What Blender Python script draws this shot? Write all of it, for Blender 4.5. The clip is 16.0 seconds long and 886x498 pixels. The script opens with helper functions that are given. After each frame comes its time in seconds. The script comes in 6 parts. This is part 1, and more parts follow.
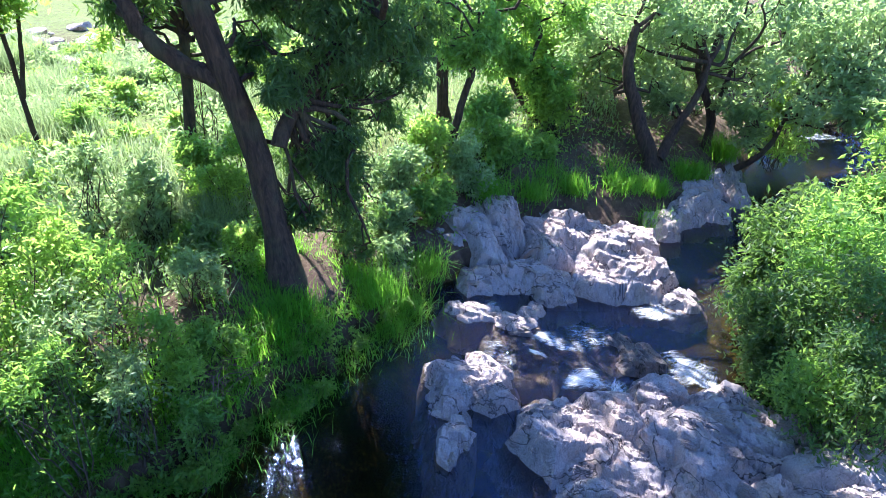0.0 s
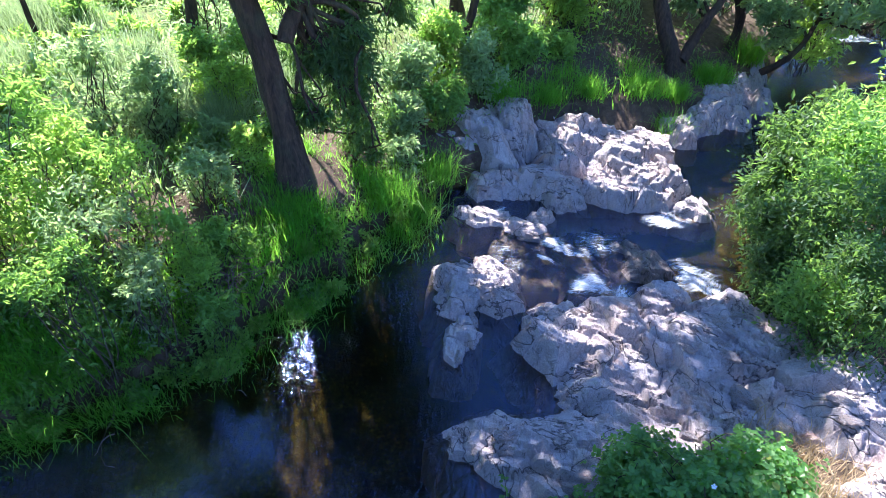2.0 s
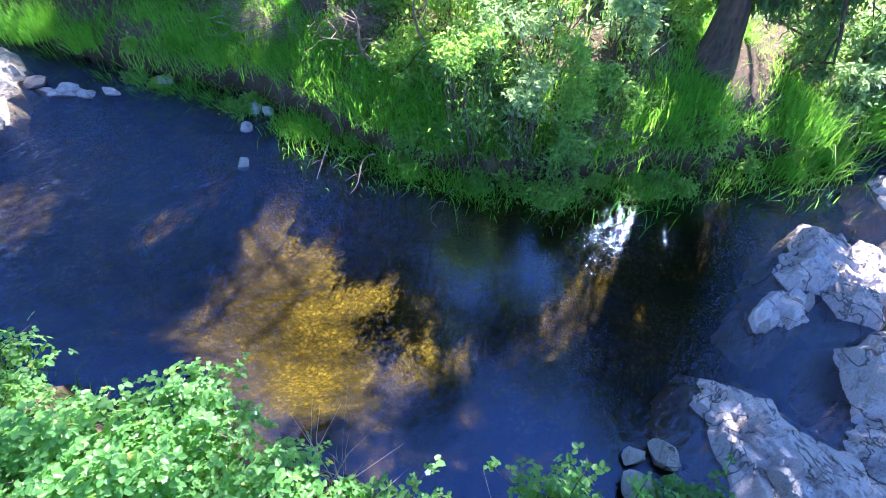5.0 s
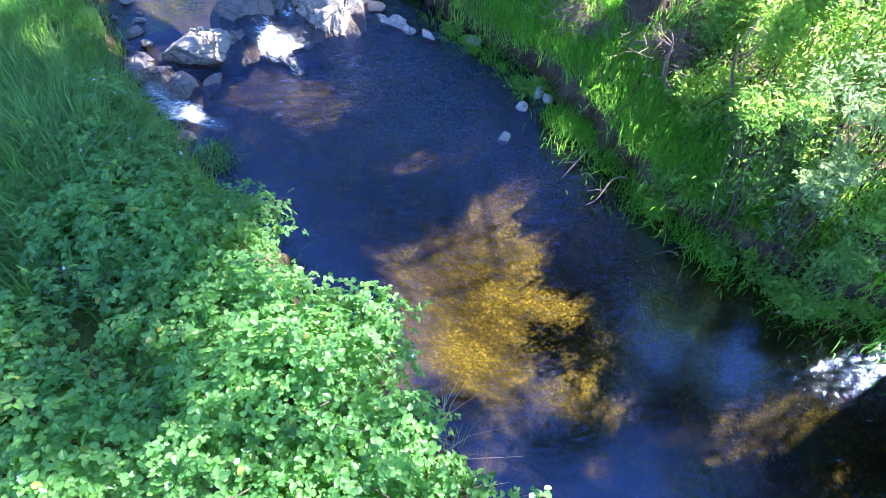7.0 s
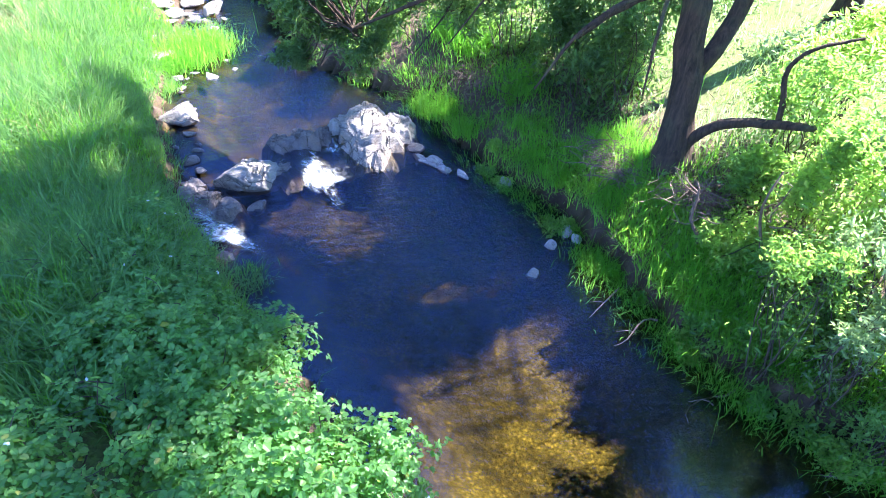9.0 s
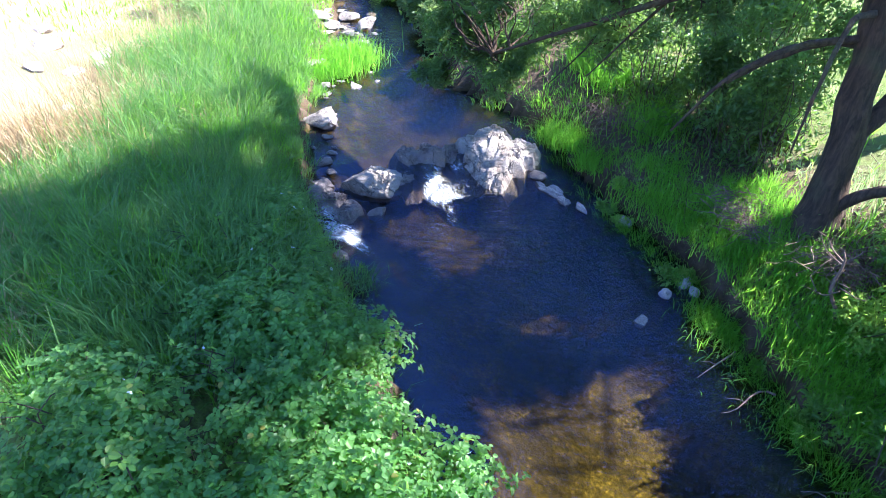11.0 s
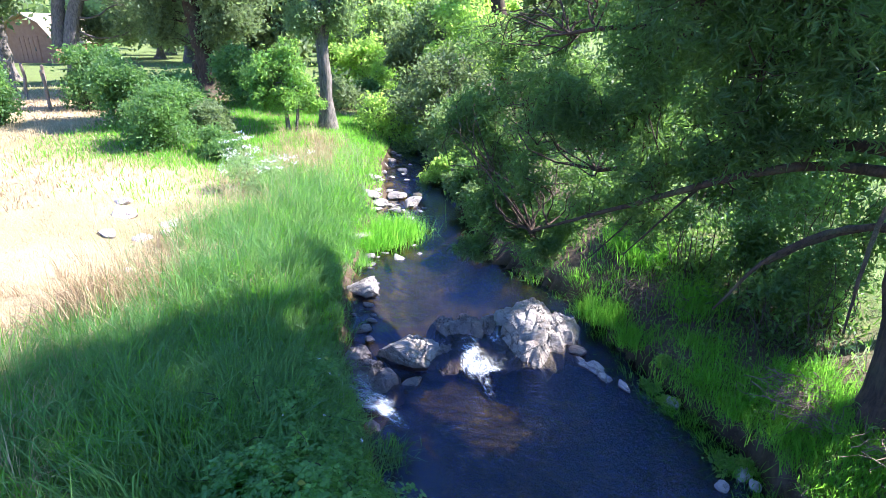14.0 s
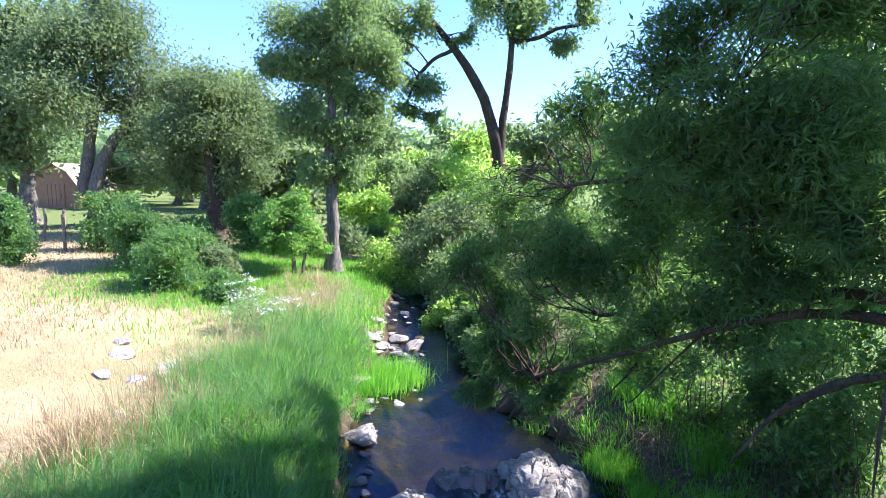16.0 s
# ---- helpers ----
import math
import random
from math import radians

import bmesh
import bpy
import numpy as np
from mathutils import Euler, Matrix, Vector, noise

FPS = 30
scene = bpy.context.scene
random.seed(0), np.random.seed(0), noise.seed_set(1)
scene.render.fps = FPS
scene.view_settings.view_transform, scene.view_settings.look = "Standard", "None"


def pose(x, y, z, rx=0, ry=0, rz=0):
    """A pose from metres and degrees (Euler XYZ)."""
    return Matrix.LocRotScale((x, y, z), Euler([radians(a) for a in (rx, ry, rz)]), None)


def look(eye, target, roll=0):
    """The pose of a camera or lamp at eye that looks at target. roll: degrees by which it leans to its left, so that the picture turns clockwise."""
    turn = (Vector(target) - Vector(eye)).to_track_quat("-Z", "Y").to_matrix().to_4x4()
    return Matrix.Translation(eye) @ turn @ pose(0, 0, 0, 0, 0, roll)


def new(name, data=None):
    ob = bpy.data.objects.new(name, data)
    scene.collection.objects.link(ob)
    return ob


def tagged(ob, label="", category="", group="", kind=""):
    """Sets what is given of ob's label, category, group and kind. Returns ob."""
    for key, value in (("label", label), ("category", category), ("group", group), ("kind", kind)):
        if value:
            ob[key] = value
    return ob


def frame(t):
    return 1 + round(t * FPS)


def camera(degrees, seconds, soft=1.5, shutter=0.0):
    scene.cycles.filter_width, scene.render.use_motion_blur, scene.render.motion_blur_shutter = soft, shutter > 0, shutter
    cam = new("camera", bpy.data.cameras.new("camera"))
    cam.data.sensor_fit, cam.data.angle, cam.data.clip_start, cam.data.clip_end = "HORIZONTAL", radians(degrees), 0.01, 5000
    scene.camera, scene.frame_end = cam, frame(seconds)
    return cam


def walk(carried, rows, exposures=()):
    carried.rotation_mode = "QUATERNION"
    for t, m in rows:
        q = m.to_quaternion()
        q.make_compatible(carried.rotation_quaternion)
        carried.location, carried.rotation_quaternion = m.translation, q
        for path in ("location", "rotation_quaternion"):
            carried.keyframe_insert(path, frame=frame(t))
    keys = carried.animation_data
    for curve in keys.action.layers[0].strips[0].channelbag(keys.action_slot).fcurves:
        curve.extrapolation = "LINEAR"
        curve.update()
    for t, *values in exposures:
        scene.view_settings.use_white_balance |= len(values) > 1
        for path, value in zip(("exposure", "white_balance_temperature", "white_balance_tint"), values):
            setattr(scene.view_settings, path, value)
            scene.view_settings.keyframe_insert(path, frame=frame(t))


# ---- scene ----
cam = camera(74.28, 16.0, soft=0.75)
EYE = (0.0, 0.0, 4.0)
# seconds, heading (left of +y), tilt, roll in degrees: the camera hovers and turns
PATH = [
    (0.0, -83.00, -29.76, 0.21),
    (0.5, -82.44, -27.62, 0.22),
    (1.0, -82.15, -27.57, 0.19),
    (1.5, -82.03, -33.18, 0.41),
    (2.0, -81.93, -39.12, 0.59),
    (2.5, -81.70, -45.14, 0.57),
    (3.0, -81.41, -51.19, 0.29),
    (3.5, -80.55, -52.57, 0.12),
    (4.0, -71.74, -52.59, -0.20),
    (4.5, -56.36, -52.41, -0.47),
    (5.0, -36.89, -52.31, -0.53),
    (5.2, -28.82, -52.38, -0.59),
    (5.6, -16.50, -52.40, -0.60),
    (6.1, -6.60, -52.40, -0.60),
    (6.6, -4.10, -52.30, -0.60),
    (7.0, -3.95, -52.00, -0.70),
    (7.3, -3.94, -50.82, -0.74),
    (7.5, -3.99, -49.02, -0.51),
    (8.0, -4.11, -43.94, -0.16),
    (8.5, -4.10, -39.39, -0.02),
    (9.0, -0.36, -39.15, -0.13),
    (9.5, 4.16, -38.98, -0.34),
    (9.7, 6.28, -38.88, -0.37),
    (10.1, 9.80, -38.70, -0.20),
    (10.6, 12.50, -38.00, 0.10),
    (11.2, 13.10, -36.20, 0.30),
    (11.8, 13.15, -33.78, 0.50),
    (12.0, 13.19, -32.94, 0.57),
    (12.5, 14.86, -30.79, 0.57),
    (13.0, 16.40, -27.71, 0.54),
    (13.5, 16.97, -24.03, 0.35),
    (14.0, 17.31, -20.33, 0.20),
    (14.5, 17.51, -16.71, 0.27),
    (15.0, 17.63, -13.07, 0.33),
    (15.5, 17.66, -9.46, 0.54),
    (16.0, 17.64, -6.35, 0.73),
]
walk(cam, [(t, pose(*EYE, 90 + tilt, 0, head) @ pose(0, 0, 0, 0, 0, roll)) for t, head, tilt, roll in PATH],
     exposures=[(0.0, 2.1, 5900, 18), (3.0, 2.3, 5900, 18), (4.0, 2.75, 5900, 18), (5.2, 3.05, 5900, 18), (8.0, 3.15, 5900, 18), (9.5, 2.85, 5900, 18), (12.0, 2.35, 5900, 18), (14.5, 2.1, 5900, 18), (16.0, 1.85, 5900, 18)])

# ---------------------------------------------------------------- light
SUN_AZ, SUN_EL = 62.5, 46.4          # degrees right of +y, and above the horizon
sun_dir = Vector((math.sin(radians(SUN_AZ)) * math.cos(radians(SUN_EL)),
                  math.cos(radians(SUN_AZ)) * math.cos(radians(SUN_EL)), math.sin(radians(SUN_EL))))
world = bpy.data.worlds.new("sky")
scene.world = world
world.use_nodes = True
wn = world.node_tree.nodes
wl = world.node_tree.links
sky = wn.new("ShaderNodeTexSky")
sky.sky_type, sky.sun_disc = "NISHITA", False
sky.sun_elevation, sky.sun_rotation = radians(SUN_EL), radians(SUN_AZ)
sky.altitude, sky.air_density, sky.dust_density, sky.ozone_density = 2500, 1.0, 0.05, 7.0
wl.new(sky.outputs[0], wn["Background"].inputs[0])
wn["Background"].inputs[1].default_value = 0.14
lamp = bpy.data.lights.new("sun", "SUN")
lamp.energy, lamp.angle, lamp.color = 5.0, radians(0.53), (1.0, 0.95, 0.86)
sun = new("sun", lamp)
sun.matrix_world = look(sun_dir * 60, (0, 0, 0))


# ---------------------------------------------------------------- materials
class Mat:
    """A small builder for node materials."""

    def __init__(self, name):
        self.m = bpy.data.materials.new(name)
        self.m.use_nodes = True
        self.t = self.m.node_tree
        self.n, self.l = self.t.nodes, self.t.links
        self.b = self.n["Principled BSDF"]
        self.out = self.n["Material Output"]

    def add(self, kind, **inputs):
        node = self.n.new(kind)
        for key, value in inputs.items():
            self.put(value, node.inputs[key.replace("_", " ")])
        return node

    def put(self, value, socket):
        if isinstance(value, bpy.types.NodeSocket):
            self.l.new(value, socket)
        else:
            socket.default_value = value

    def coords(self, scale=1.0, stretch=(1, 1, 1)):
        c = self.n.new("ShaderNodeTexCoord")
        mp = self.n.new("ShaderNodeMapping")
        self.l.new(c.outputs["Object"], mp.inputs[0])
        mp.inputs["Scale"].default_value = [scale * s for s in stretch]
        return mp.outputs[0]

    def noise(self, vec, scale, detail=4.0, rough=0.6, distort=0.0):
        return self.add("ShaderNodeTexNoise", Vector=vec, Scale=scale, Detail=detail, Roughness=rough, Distortion=distort).outputs[0]

    def ramp(self, fac, stops):
        r = self.n.new("ShaderNodeValToRGB")
        while len(r.color_ramp.elements) < len(stops):
            r.color_ramp.elements.new(0.5)
        for e, (p, c) in zip(r.color_ramp.elements, stops):
            e.position, e.color = p, (*c, 1) if len(c) == 3 else c
        self.l.new(fac, r.inputs[0])
        return r.outputs[0]

    def mix(self, fac, a, b, mode="MIX"):
        x = self.n.new("ShaderNodeMix")
        x.data_type, x.blend_type = "RGBA", mode
        self.put(fac, x.inputs[0])
        self.put(a if not isinstance(a, tuple) else (*a, 1), x.inputs[6])
        self.put(b if not isinstance(b, tuple) else (*b, 1), x.inputs[7])
        return x.outputs[2]

    def bump(self, height, strength, distance=0.02):
        return self.add("ShaderNodeBump", Height=height, Strength=strength, Distance=distance).outputs[0]

    def math(self, op, a, b=0.0):
        x = self.n.new("ShaderNodeMath")
        x.operation = op
        self.put(a, x.inputs[0])
        self.put(b, x.inputs[1])
        return x.outputs[0]


def leaf_mat(name, dark, light, glow, trans=0.45, rough=0.45, yellow=0.0):
    """Leaf blade: a reflecting side and light let through; each leaf differs."""
    m = Mat(name)
    rnd = m.n.new("ShaderNodeNewGeometry").outputs["Random Per Island"]
    patch = m.noise(m.coords(), 1.3, 2.0)
    col = m.mix(rnd, dark, light)
    col = m.mix(m.ramp(patch, [(0.35, (0, 0, 0)), (0.7, (0.6, 0.6, 0.6))]), col, light)
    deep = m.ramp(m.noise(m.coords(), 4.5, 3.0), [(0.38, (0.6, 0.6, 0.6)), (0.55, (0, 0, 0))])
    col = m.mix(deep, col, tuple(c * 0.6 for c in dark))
    if yellow:
        col = m.mix(m.ramp(rnd, [(1 - yellow, (0, 0, 0)), (1 - yellow + 0.01, (1, 1, 1))]), col, (0.35, 0.26, 0.06))
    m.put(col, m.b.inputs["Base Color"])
    m.b.inputs["Roughness"].default_value = rough
    m.b.inputs["Specular IOR Level"].default_value = 0.32
    tr = m.add("ShaderNodeBsdfTranslucent", Color=m.mix(rnd, glow, tuple(min(1, c * 1.5) for c in glow)))
    mx = m.n.new("ShaderNodeMixShader")
    mx.inputs[0].default_value = trans
    m.l.new(m.b.outputs[0], mx.inputs[1])
    m.l.new(tr.outputs[0], mx.inputs[2])
    m.l.new(mx.outputs[0], m.out.inputs[0])
    return m.m


def bark_mat(name, dark, light):
    m = Mat(name)
    v = m.coords(1.0, (1, 1, 0.22))
    n1 = m.noise(v, 22.0, 6.0, 0.7, 0.6)
    n2 = m.noise(m.coords(), 2.2, 3.0)
    col = m.ramp(n1, [(0.35, dark), (0.68, light)])
    col = m.mix(m.ramp(n2, [(0.5, (0, 0, 0)), (0.72, (0.5, 0.5, 0.5))]), col, (0.10, 0.11, 0.05))
    m.put(col, m.b.inputs["Base Color"])
    m.b.inputs["Roughness"].default_value = 0.9
    m.put(m.bump(n1, 0.9, 0.03), m.b.inputs["Normal"])
    return m.m


def rock_mat(name, base, warm, dark, stain=0.5, rough=0.75):
    """Hard foliated rock: bands along the grain, rusty and pale blotches, hairline cracks."""
    m = Mat(name)
    v = m.coords()
    big = m.noise(v, 1.6, 4.0, 0.6, 0.5)
    mid = m.noise(m.coords(1.0, (1, 1.7, 1.3)), 5.0, 7.0, 0.72, 0.8)
    band = m.noise(m.coords(1.0, (0.7, 4.5, 2.5)), 4.0, 6.0, 0.7, 0.5)
    fine = m.noise(v, 70.0, 4.0, 0.7)
    col = m.mix(m.ramp(big, [(0.42, (0, 0, 0)), (0.66, (stain, stain, stain))]), base, warm)
    rust = m.noise(v, 3.3, 5.0, 0.65, 1.0)
    col = m.mix(m.ramp(rust, [(0.56, (0, 0, 0)), (0.72, (stain, stain, stain))]), col, tuple(c * f for c, f in zip(warm, (1.0, 0.8, 0.65))))
    pale = m.noise(v, 2.4, 6.0, 0.7, 0.4)
    col = m.mix(m.ramp(pale, [(0.5, (0, 0, 0)), (0.68, (0.7, 0.7, 0.7))]), col, tuple(min(0.7, c * 1.35) for c in base))
    col = m.mix(m.ramp(mid, [(0.32, (0.8, 0.8, 0.8)), (0.45, (0, 0, 0))]), col, dark)
    col = m.mix(m.ramp(band, [(0.32, (0.55, 0.55, 0.55)), (0.43, (0, 0, 0))]), col, tuple(c * 0.7 for c in dark))
    col = m.mix(m.ramp(fine, [(0.4, (0.3, 0.3, 0.3)), (0.6, (0, 0, 0))]), col, dark)
    c1 = m.noise(v, 1.2, 5.0, 0.55, 0.6)
    c2 = m.noise(m.coords(1.0, (1, 2.2, 1)), 4.2, 4.0, 0.5, 0.4)
    e1 = m.ramp(m.math("ABSOLUTE", m.math("SUBTRACT", c1, 0.5)), [(0.0, (0.8, 0.8, 0.8)), (0.008, (0, 0, 0))])
    e2 = m.ramp(m.math("ABSOLUTE", m.math("SUBTRACT", c2, 0.40)), [(0.0, (0.6, 0.6, 0.6)), (0.008, (0, 0, 0))])
    edge = m.math("MAXIMUM", e1, e2)
    col = m.mix(edge, col, tuple(c * 0.3 for c in dark))
    m.put(col, m.b.inputs["Base Color"])
    m.b.inputs["Roughness"].default_value = rough
    h = m.math("ADD", m.math("MULTIPLY", mid, 0.6), m.math("ADD", m.math("MULTIPLY", fine, 0.15), m.math("MULTIPLY", band, 0.6)))
    h = m.math("SUBTRACT", h, m.math("MULTIPLY", edge, 0.4))
    m.put(m.bump(h, 0.9, 0.06), m.b.inputs["Normal"])
    return m.m


def plain_mat(name, col, col2, scale=8.0, rough=0.8, bump=0.3):
    m = Mat(name)
    n = m.noise(m.coords(), scale, 5.0, 0.65)
    m.put(m.ramp(n, [(0.3, col), (0.7, col2)]), m.b.inputs["Base Color"])
    m.b.inputs["Roughness"].default_value = rough
    m.put(m.bump(n, bump, 0.02), m.b.inputs["Normal"])
    return m.m


def ground_mat():
    """Soil with leaf litter; a vertex layer says where turf is green, where dry straw, where the creek bed lies, and
    where sunlight is painted on it.
    """
    m = Mat("earth")
    v = m.coords()
    a = m.n.new("ShaderNodeVertexColor")
    a.layer_name = "cover"
    sp = m.add("ShaderNodeSeparateColor", Color=a.outputs[0])
    n1, n2, n3 = m.noise(v, 0.9, 5.0), m.noise(v, 9.0, 6.0, 0.7), m.noise(v, 45.0, 4.0, 0.7)
    soil = m.ramp(n2, [(0.3, (0.055, 0.036, 0.026)), (0.6, (0.125, 0.085, 0.06)), (0.75, (0.20, 0.145, 0.105))])
    green = m.mix(n1, m.ramp(n3, [(0.3, (0.05, 0.10, 0.02)), (0.7, (0.14, 0.22, 0.05))]), (0.18, 0.24, 0.06))
    dry = m.ramp(m.math("ADD", m.math("MULTIPLY", n1, 0.5), m.math("MULTIPLY", n3, 0.5)),
                 [(0.3, (0.30, 0.20, 0.12)), (0.55, (0.47, 0.34, 0.215)), (0.75, (0.58, 0.45, 0.31))])
    bedn = m.add("ShaderNodeTexVoronoi", Vector=v, Scale=21.0).outputs[0]
    patch = m.noise(v, 1.1, 4.0, 0.6, 0.9)
    blot = m.noise(v, 2.6, 5.0, 0.65, 0.7)
    # golden bed colour with the sunlight put into it
    sunlit_gold = m.ramp(m.math("ADD", m.math("MULTIPLY", patch, 0.75), m.math("MULTIPLY", n2, 0.3)),
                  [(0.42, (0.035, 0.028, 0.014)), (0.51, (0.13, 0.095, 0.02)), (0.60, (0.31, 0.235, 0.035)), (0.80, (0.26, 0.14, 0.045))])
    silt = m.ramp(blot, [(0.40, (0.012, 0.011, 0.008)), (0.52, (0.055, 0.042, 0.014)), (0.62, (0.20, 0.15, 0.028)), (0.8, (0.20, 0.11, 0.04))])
    bed = m.mix(a.outputs["Alpha"], silt, sunlit_gold)
    bed = m.mix(m.ramp(bedn, [(0.15, (0, 0, 0)), (0.55, (0.6, 0.6, 0.6))]), bed, (0.022, 0.018, 0.010))
    bed = m.mix(m.ramp(n3, [(0.42, (0.7, 0.7, 0.7)), (0.6, (0, 0, 0))]), bed, (0.03, 0.024, 0.010))
    edge = m.ramp(n2, [(0.35, (0, 0, 0)), (0.6, (1, 1, 1))])
    g = m.math("MULTIPLY", sp.outputs[1], m.math("ADD", 0.35, m.math("MULTIPLY", edge, 0.9)))
    col = m.mix(g, soil, green)
    col = m.mix(sp.outputs[0], col, dry)
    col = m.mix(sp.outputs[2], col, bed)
    m.put(col, m.b.inputs["Base Color"])
    m.b.inputs["Roughness"].default_value = 0.95
    m.put(m.math("SUBTRACT", 0.3, m.math("MULTIPLY", sp.outputs[2], 0.3)), m.b.inputs["Specular IOR Level"])
    m.put(m.bump(m.math("ADD", n2, m.math("MULTIPLY", n3, 0.4)), 0.8, 0.05), m.b.inputs["Normal"])
    return m.m


def water_mat():
    m = Mat("creek water")
    v = m.coords()
    w1 = m.noise(v, 3.0, 3.0, 0.55, 0.8)
    w2 = m.noise(m.coords(1.0, (0.75, 1.5, 1)), 13.0, 4.0, 0.65, 0.8)
    a = m.n.new("ShaderNodeVertexColor")
    a.layer_name = "rough_water"
    h = m.math("MULTIPLY", m.math("ADD", w1, m.math("MULTIPLY", w2, 0.9)), m.math("ADD", 0.004, m.math("MULTIPLY", a.outputs[0], 0.5)))
    nrm = m.bump(h, 1.0, 0.085)
    gl = m.add("ShaderNodeBsdfGlossy", Roughness=0.02, Normal=nrm)
    gl.inputs["Color"].default_value = (0.40, 0.54, 0.92, 1)
    rf = m.add("ShaderNodeBsdfTransparent")
    rf.inputs["Color"].default_value = (0.47, 0.44, 0.34, 1)
    fr = m.add("ShaderNodeFresnel", IOR=1.75, Normal=nrm).outputs[0]
    mx = m.n.new("ShaderNodeMixShader")
    m.l.new(fr, mx.inputs[0])
    m.l.new(rf.outputs[0], mx.inputs[1])
    m.l.new(gl.outputs[0], mx.inputs[2])
    m.l.new(mx.outputs[0], m.out.inputs[0])
    return m.m


def foam_mat():
    m = Mat("white water")
    v = m.coords(1.0, (0.4, 1.3, 0.6))
    n = m.noise(v, 13.0, 7.0, 0.78, 1.6)
    a = m.n.new("ShaderNodeVertexColor")
    a.layer_name = "cover"
    f = m.math("ADD", n, m.math("MULTIPLY", m.math("SUBTRACT", a.outputs[0], 1.0), 0.38))
    f = m.ramp(f, [(0.36, (0, 0, 0)), (0.7, (1, 1, 1))])
    m.b.inputs["Base Color"].default_value = (0.72, 0.78, 0.86, 1)
    m.b.inputs["Roughness"].default_value = 0.35
    m.put(f, m.b.inputs["Alpha"])
    m.put(m.bump(n, 0.25, 0.03), m.b.inputs["Normal"])
    return m.m


GROUND, WATER, FOAM = ground_mat(), water_mat(), foam_mat()
ROCK = rock_mat("grey lilac bedrock", (0.48, 0.43, 0.435), (0.58, 0.42, 0.34), (0.12, 0.105, 0.12), 0.8)
ROCK_DARK = rock_mat("dark wet rock", (0.20, 0.17, 0.17), (0.26, 0.18, 0.12), (0.06, 0.055, 0.06), 0.6, 0.4)
ROCK_PALE = rock_mat("pale sunlit boulder", (0.34, 0.31, 0.29), (0.38, 0.28, 0.20), (0.11, 0.095, 0.085), 0.7)
BARK = bark_mat("brown bark", (0.020, 0.012, 0.008), (0.10, 0.058, 0.036))
BARK_GREY = bark_mat("grey bark", (0.06, 0.05, 0.045), (0.26, 0.22, 0.19))
TWIG = plain_mat("dry twig", (0.10, 0.06, 0.045), (0.24, 0.165, 0.125), 20.0)
STEM = plain_mat("brown stem", (0.035, 0.024, 0.016), (0.10, 0.07, 0.048), 20.0)
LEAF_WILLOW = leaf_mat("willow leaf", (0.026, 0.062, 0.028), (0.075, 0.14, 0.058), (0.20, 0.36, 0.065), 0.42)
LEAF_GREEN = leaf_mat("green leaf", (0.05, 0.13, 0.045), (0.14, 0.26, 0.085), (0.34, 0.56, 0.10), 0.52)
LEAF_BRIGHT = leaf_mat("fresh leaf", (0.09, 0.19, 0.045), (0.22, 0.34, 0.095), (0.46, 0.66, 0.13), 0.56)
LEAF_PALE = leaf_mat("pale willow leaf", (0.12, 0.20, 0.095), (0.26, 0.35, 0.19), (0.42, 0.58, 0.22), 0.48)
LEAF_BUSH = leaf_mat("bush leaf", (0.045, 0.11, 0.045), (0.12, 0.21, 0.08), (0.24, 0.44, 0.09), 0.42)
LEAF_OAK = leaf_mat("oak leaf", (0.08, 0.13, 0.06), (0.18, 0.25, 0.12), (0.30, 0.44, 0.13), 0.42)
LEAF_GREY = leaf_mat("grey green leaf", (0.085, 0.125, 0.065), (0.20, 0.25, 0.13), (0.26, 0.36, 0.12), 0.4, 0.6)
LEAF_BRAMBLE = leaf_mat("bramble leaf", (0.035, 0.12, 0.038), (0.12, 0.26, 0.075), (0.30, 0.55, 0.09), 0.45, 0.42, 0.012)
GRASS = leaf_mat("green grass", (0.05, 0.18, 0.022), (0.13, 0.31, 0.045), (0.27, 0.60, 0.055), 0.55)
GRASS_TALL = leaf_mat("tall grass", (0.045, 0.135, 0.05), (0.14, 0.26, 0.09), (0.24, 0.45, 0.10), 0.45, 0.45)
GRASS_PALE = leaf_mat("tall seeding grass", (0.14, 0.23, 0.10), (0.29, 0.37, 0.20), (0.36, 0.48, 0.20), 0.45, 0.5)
STRAW = leaf_mat("dry grass", (0.32, 0.225, 0.13), (0.58, 0.45, 0.28), (0.50, 0.37, 0.20), 0.3, 0.6)
PETAL = plain_mat("white petal", (0.8, 0.8, 0.8), (0.72, 0.72, 0.74), 30, 0.6, 0.0)


# ---------------------------------------------------------------- mesh tools
def mesh_of(name, verts, faces, smooth=False):
    """A mesh from arrays: verts (n, 3); faces a list of (m, k) index arrays."""
    verts = np.asarray(verts, dtype=np.float32)
    faces = [np.asarray(f, dtype=np.int32) for f in faces if len(f)]
    me = bpy.data.meshes.new(name)
    me.vertices.add(len(verts))
    me.vertices.foreach_set("co", verts.ravel())
    counts = np.concatenate([np.full(len(f), f.shape[1], np.int32) for f in faces])
    idx = np.concatenate([f.ravel() for f in faces])
    me.loops.add(len(idx))
    me.loops.foreach_set("vertex_index", idx)
    me.polygons.add(len(counts))
    me.polygons.foreach_set("loop_start", np.concatenate([[0], np.cumsum(counts)[:-1]]).astype(np.int32))
    me.polygons.foreach_set("loop_total", counts)
    me.polygons.foreach_set("use_smooth", np.full(len(counts), smooth))
    me.update(calc_edges=True)
    return me


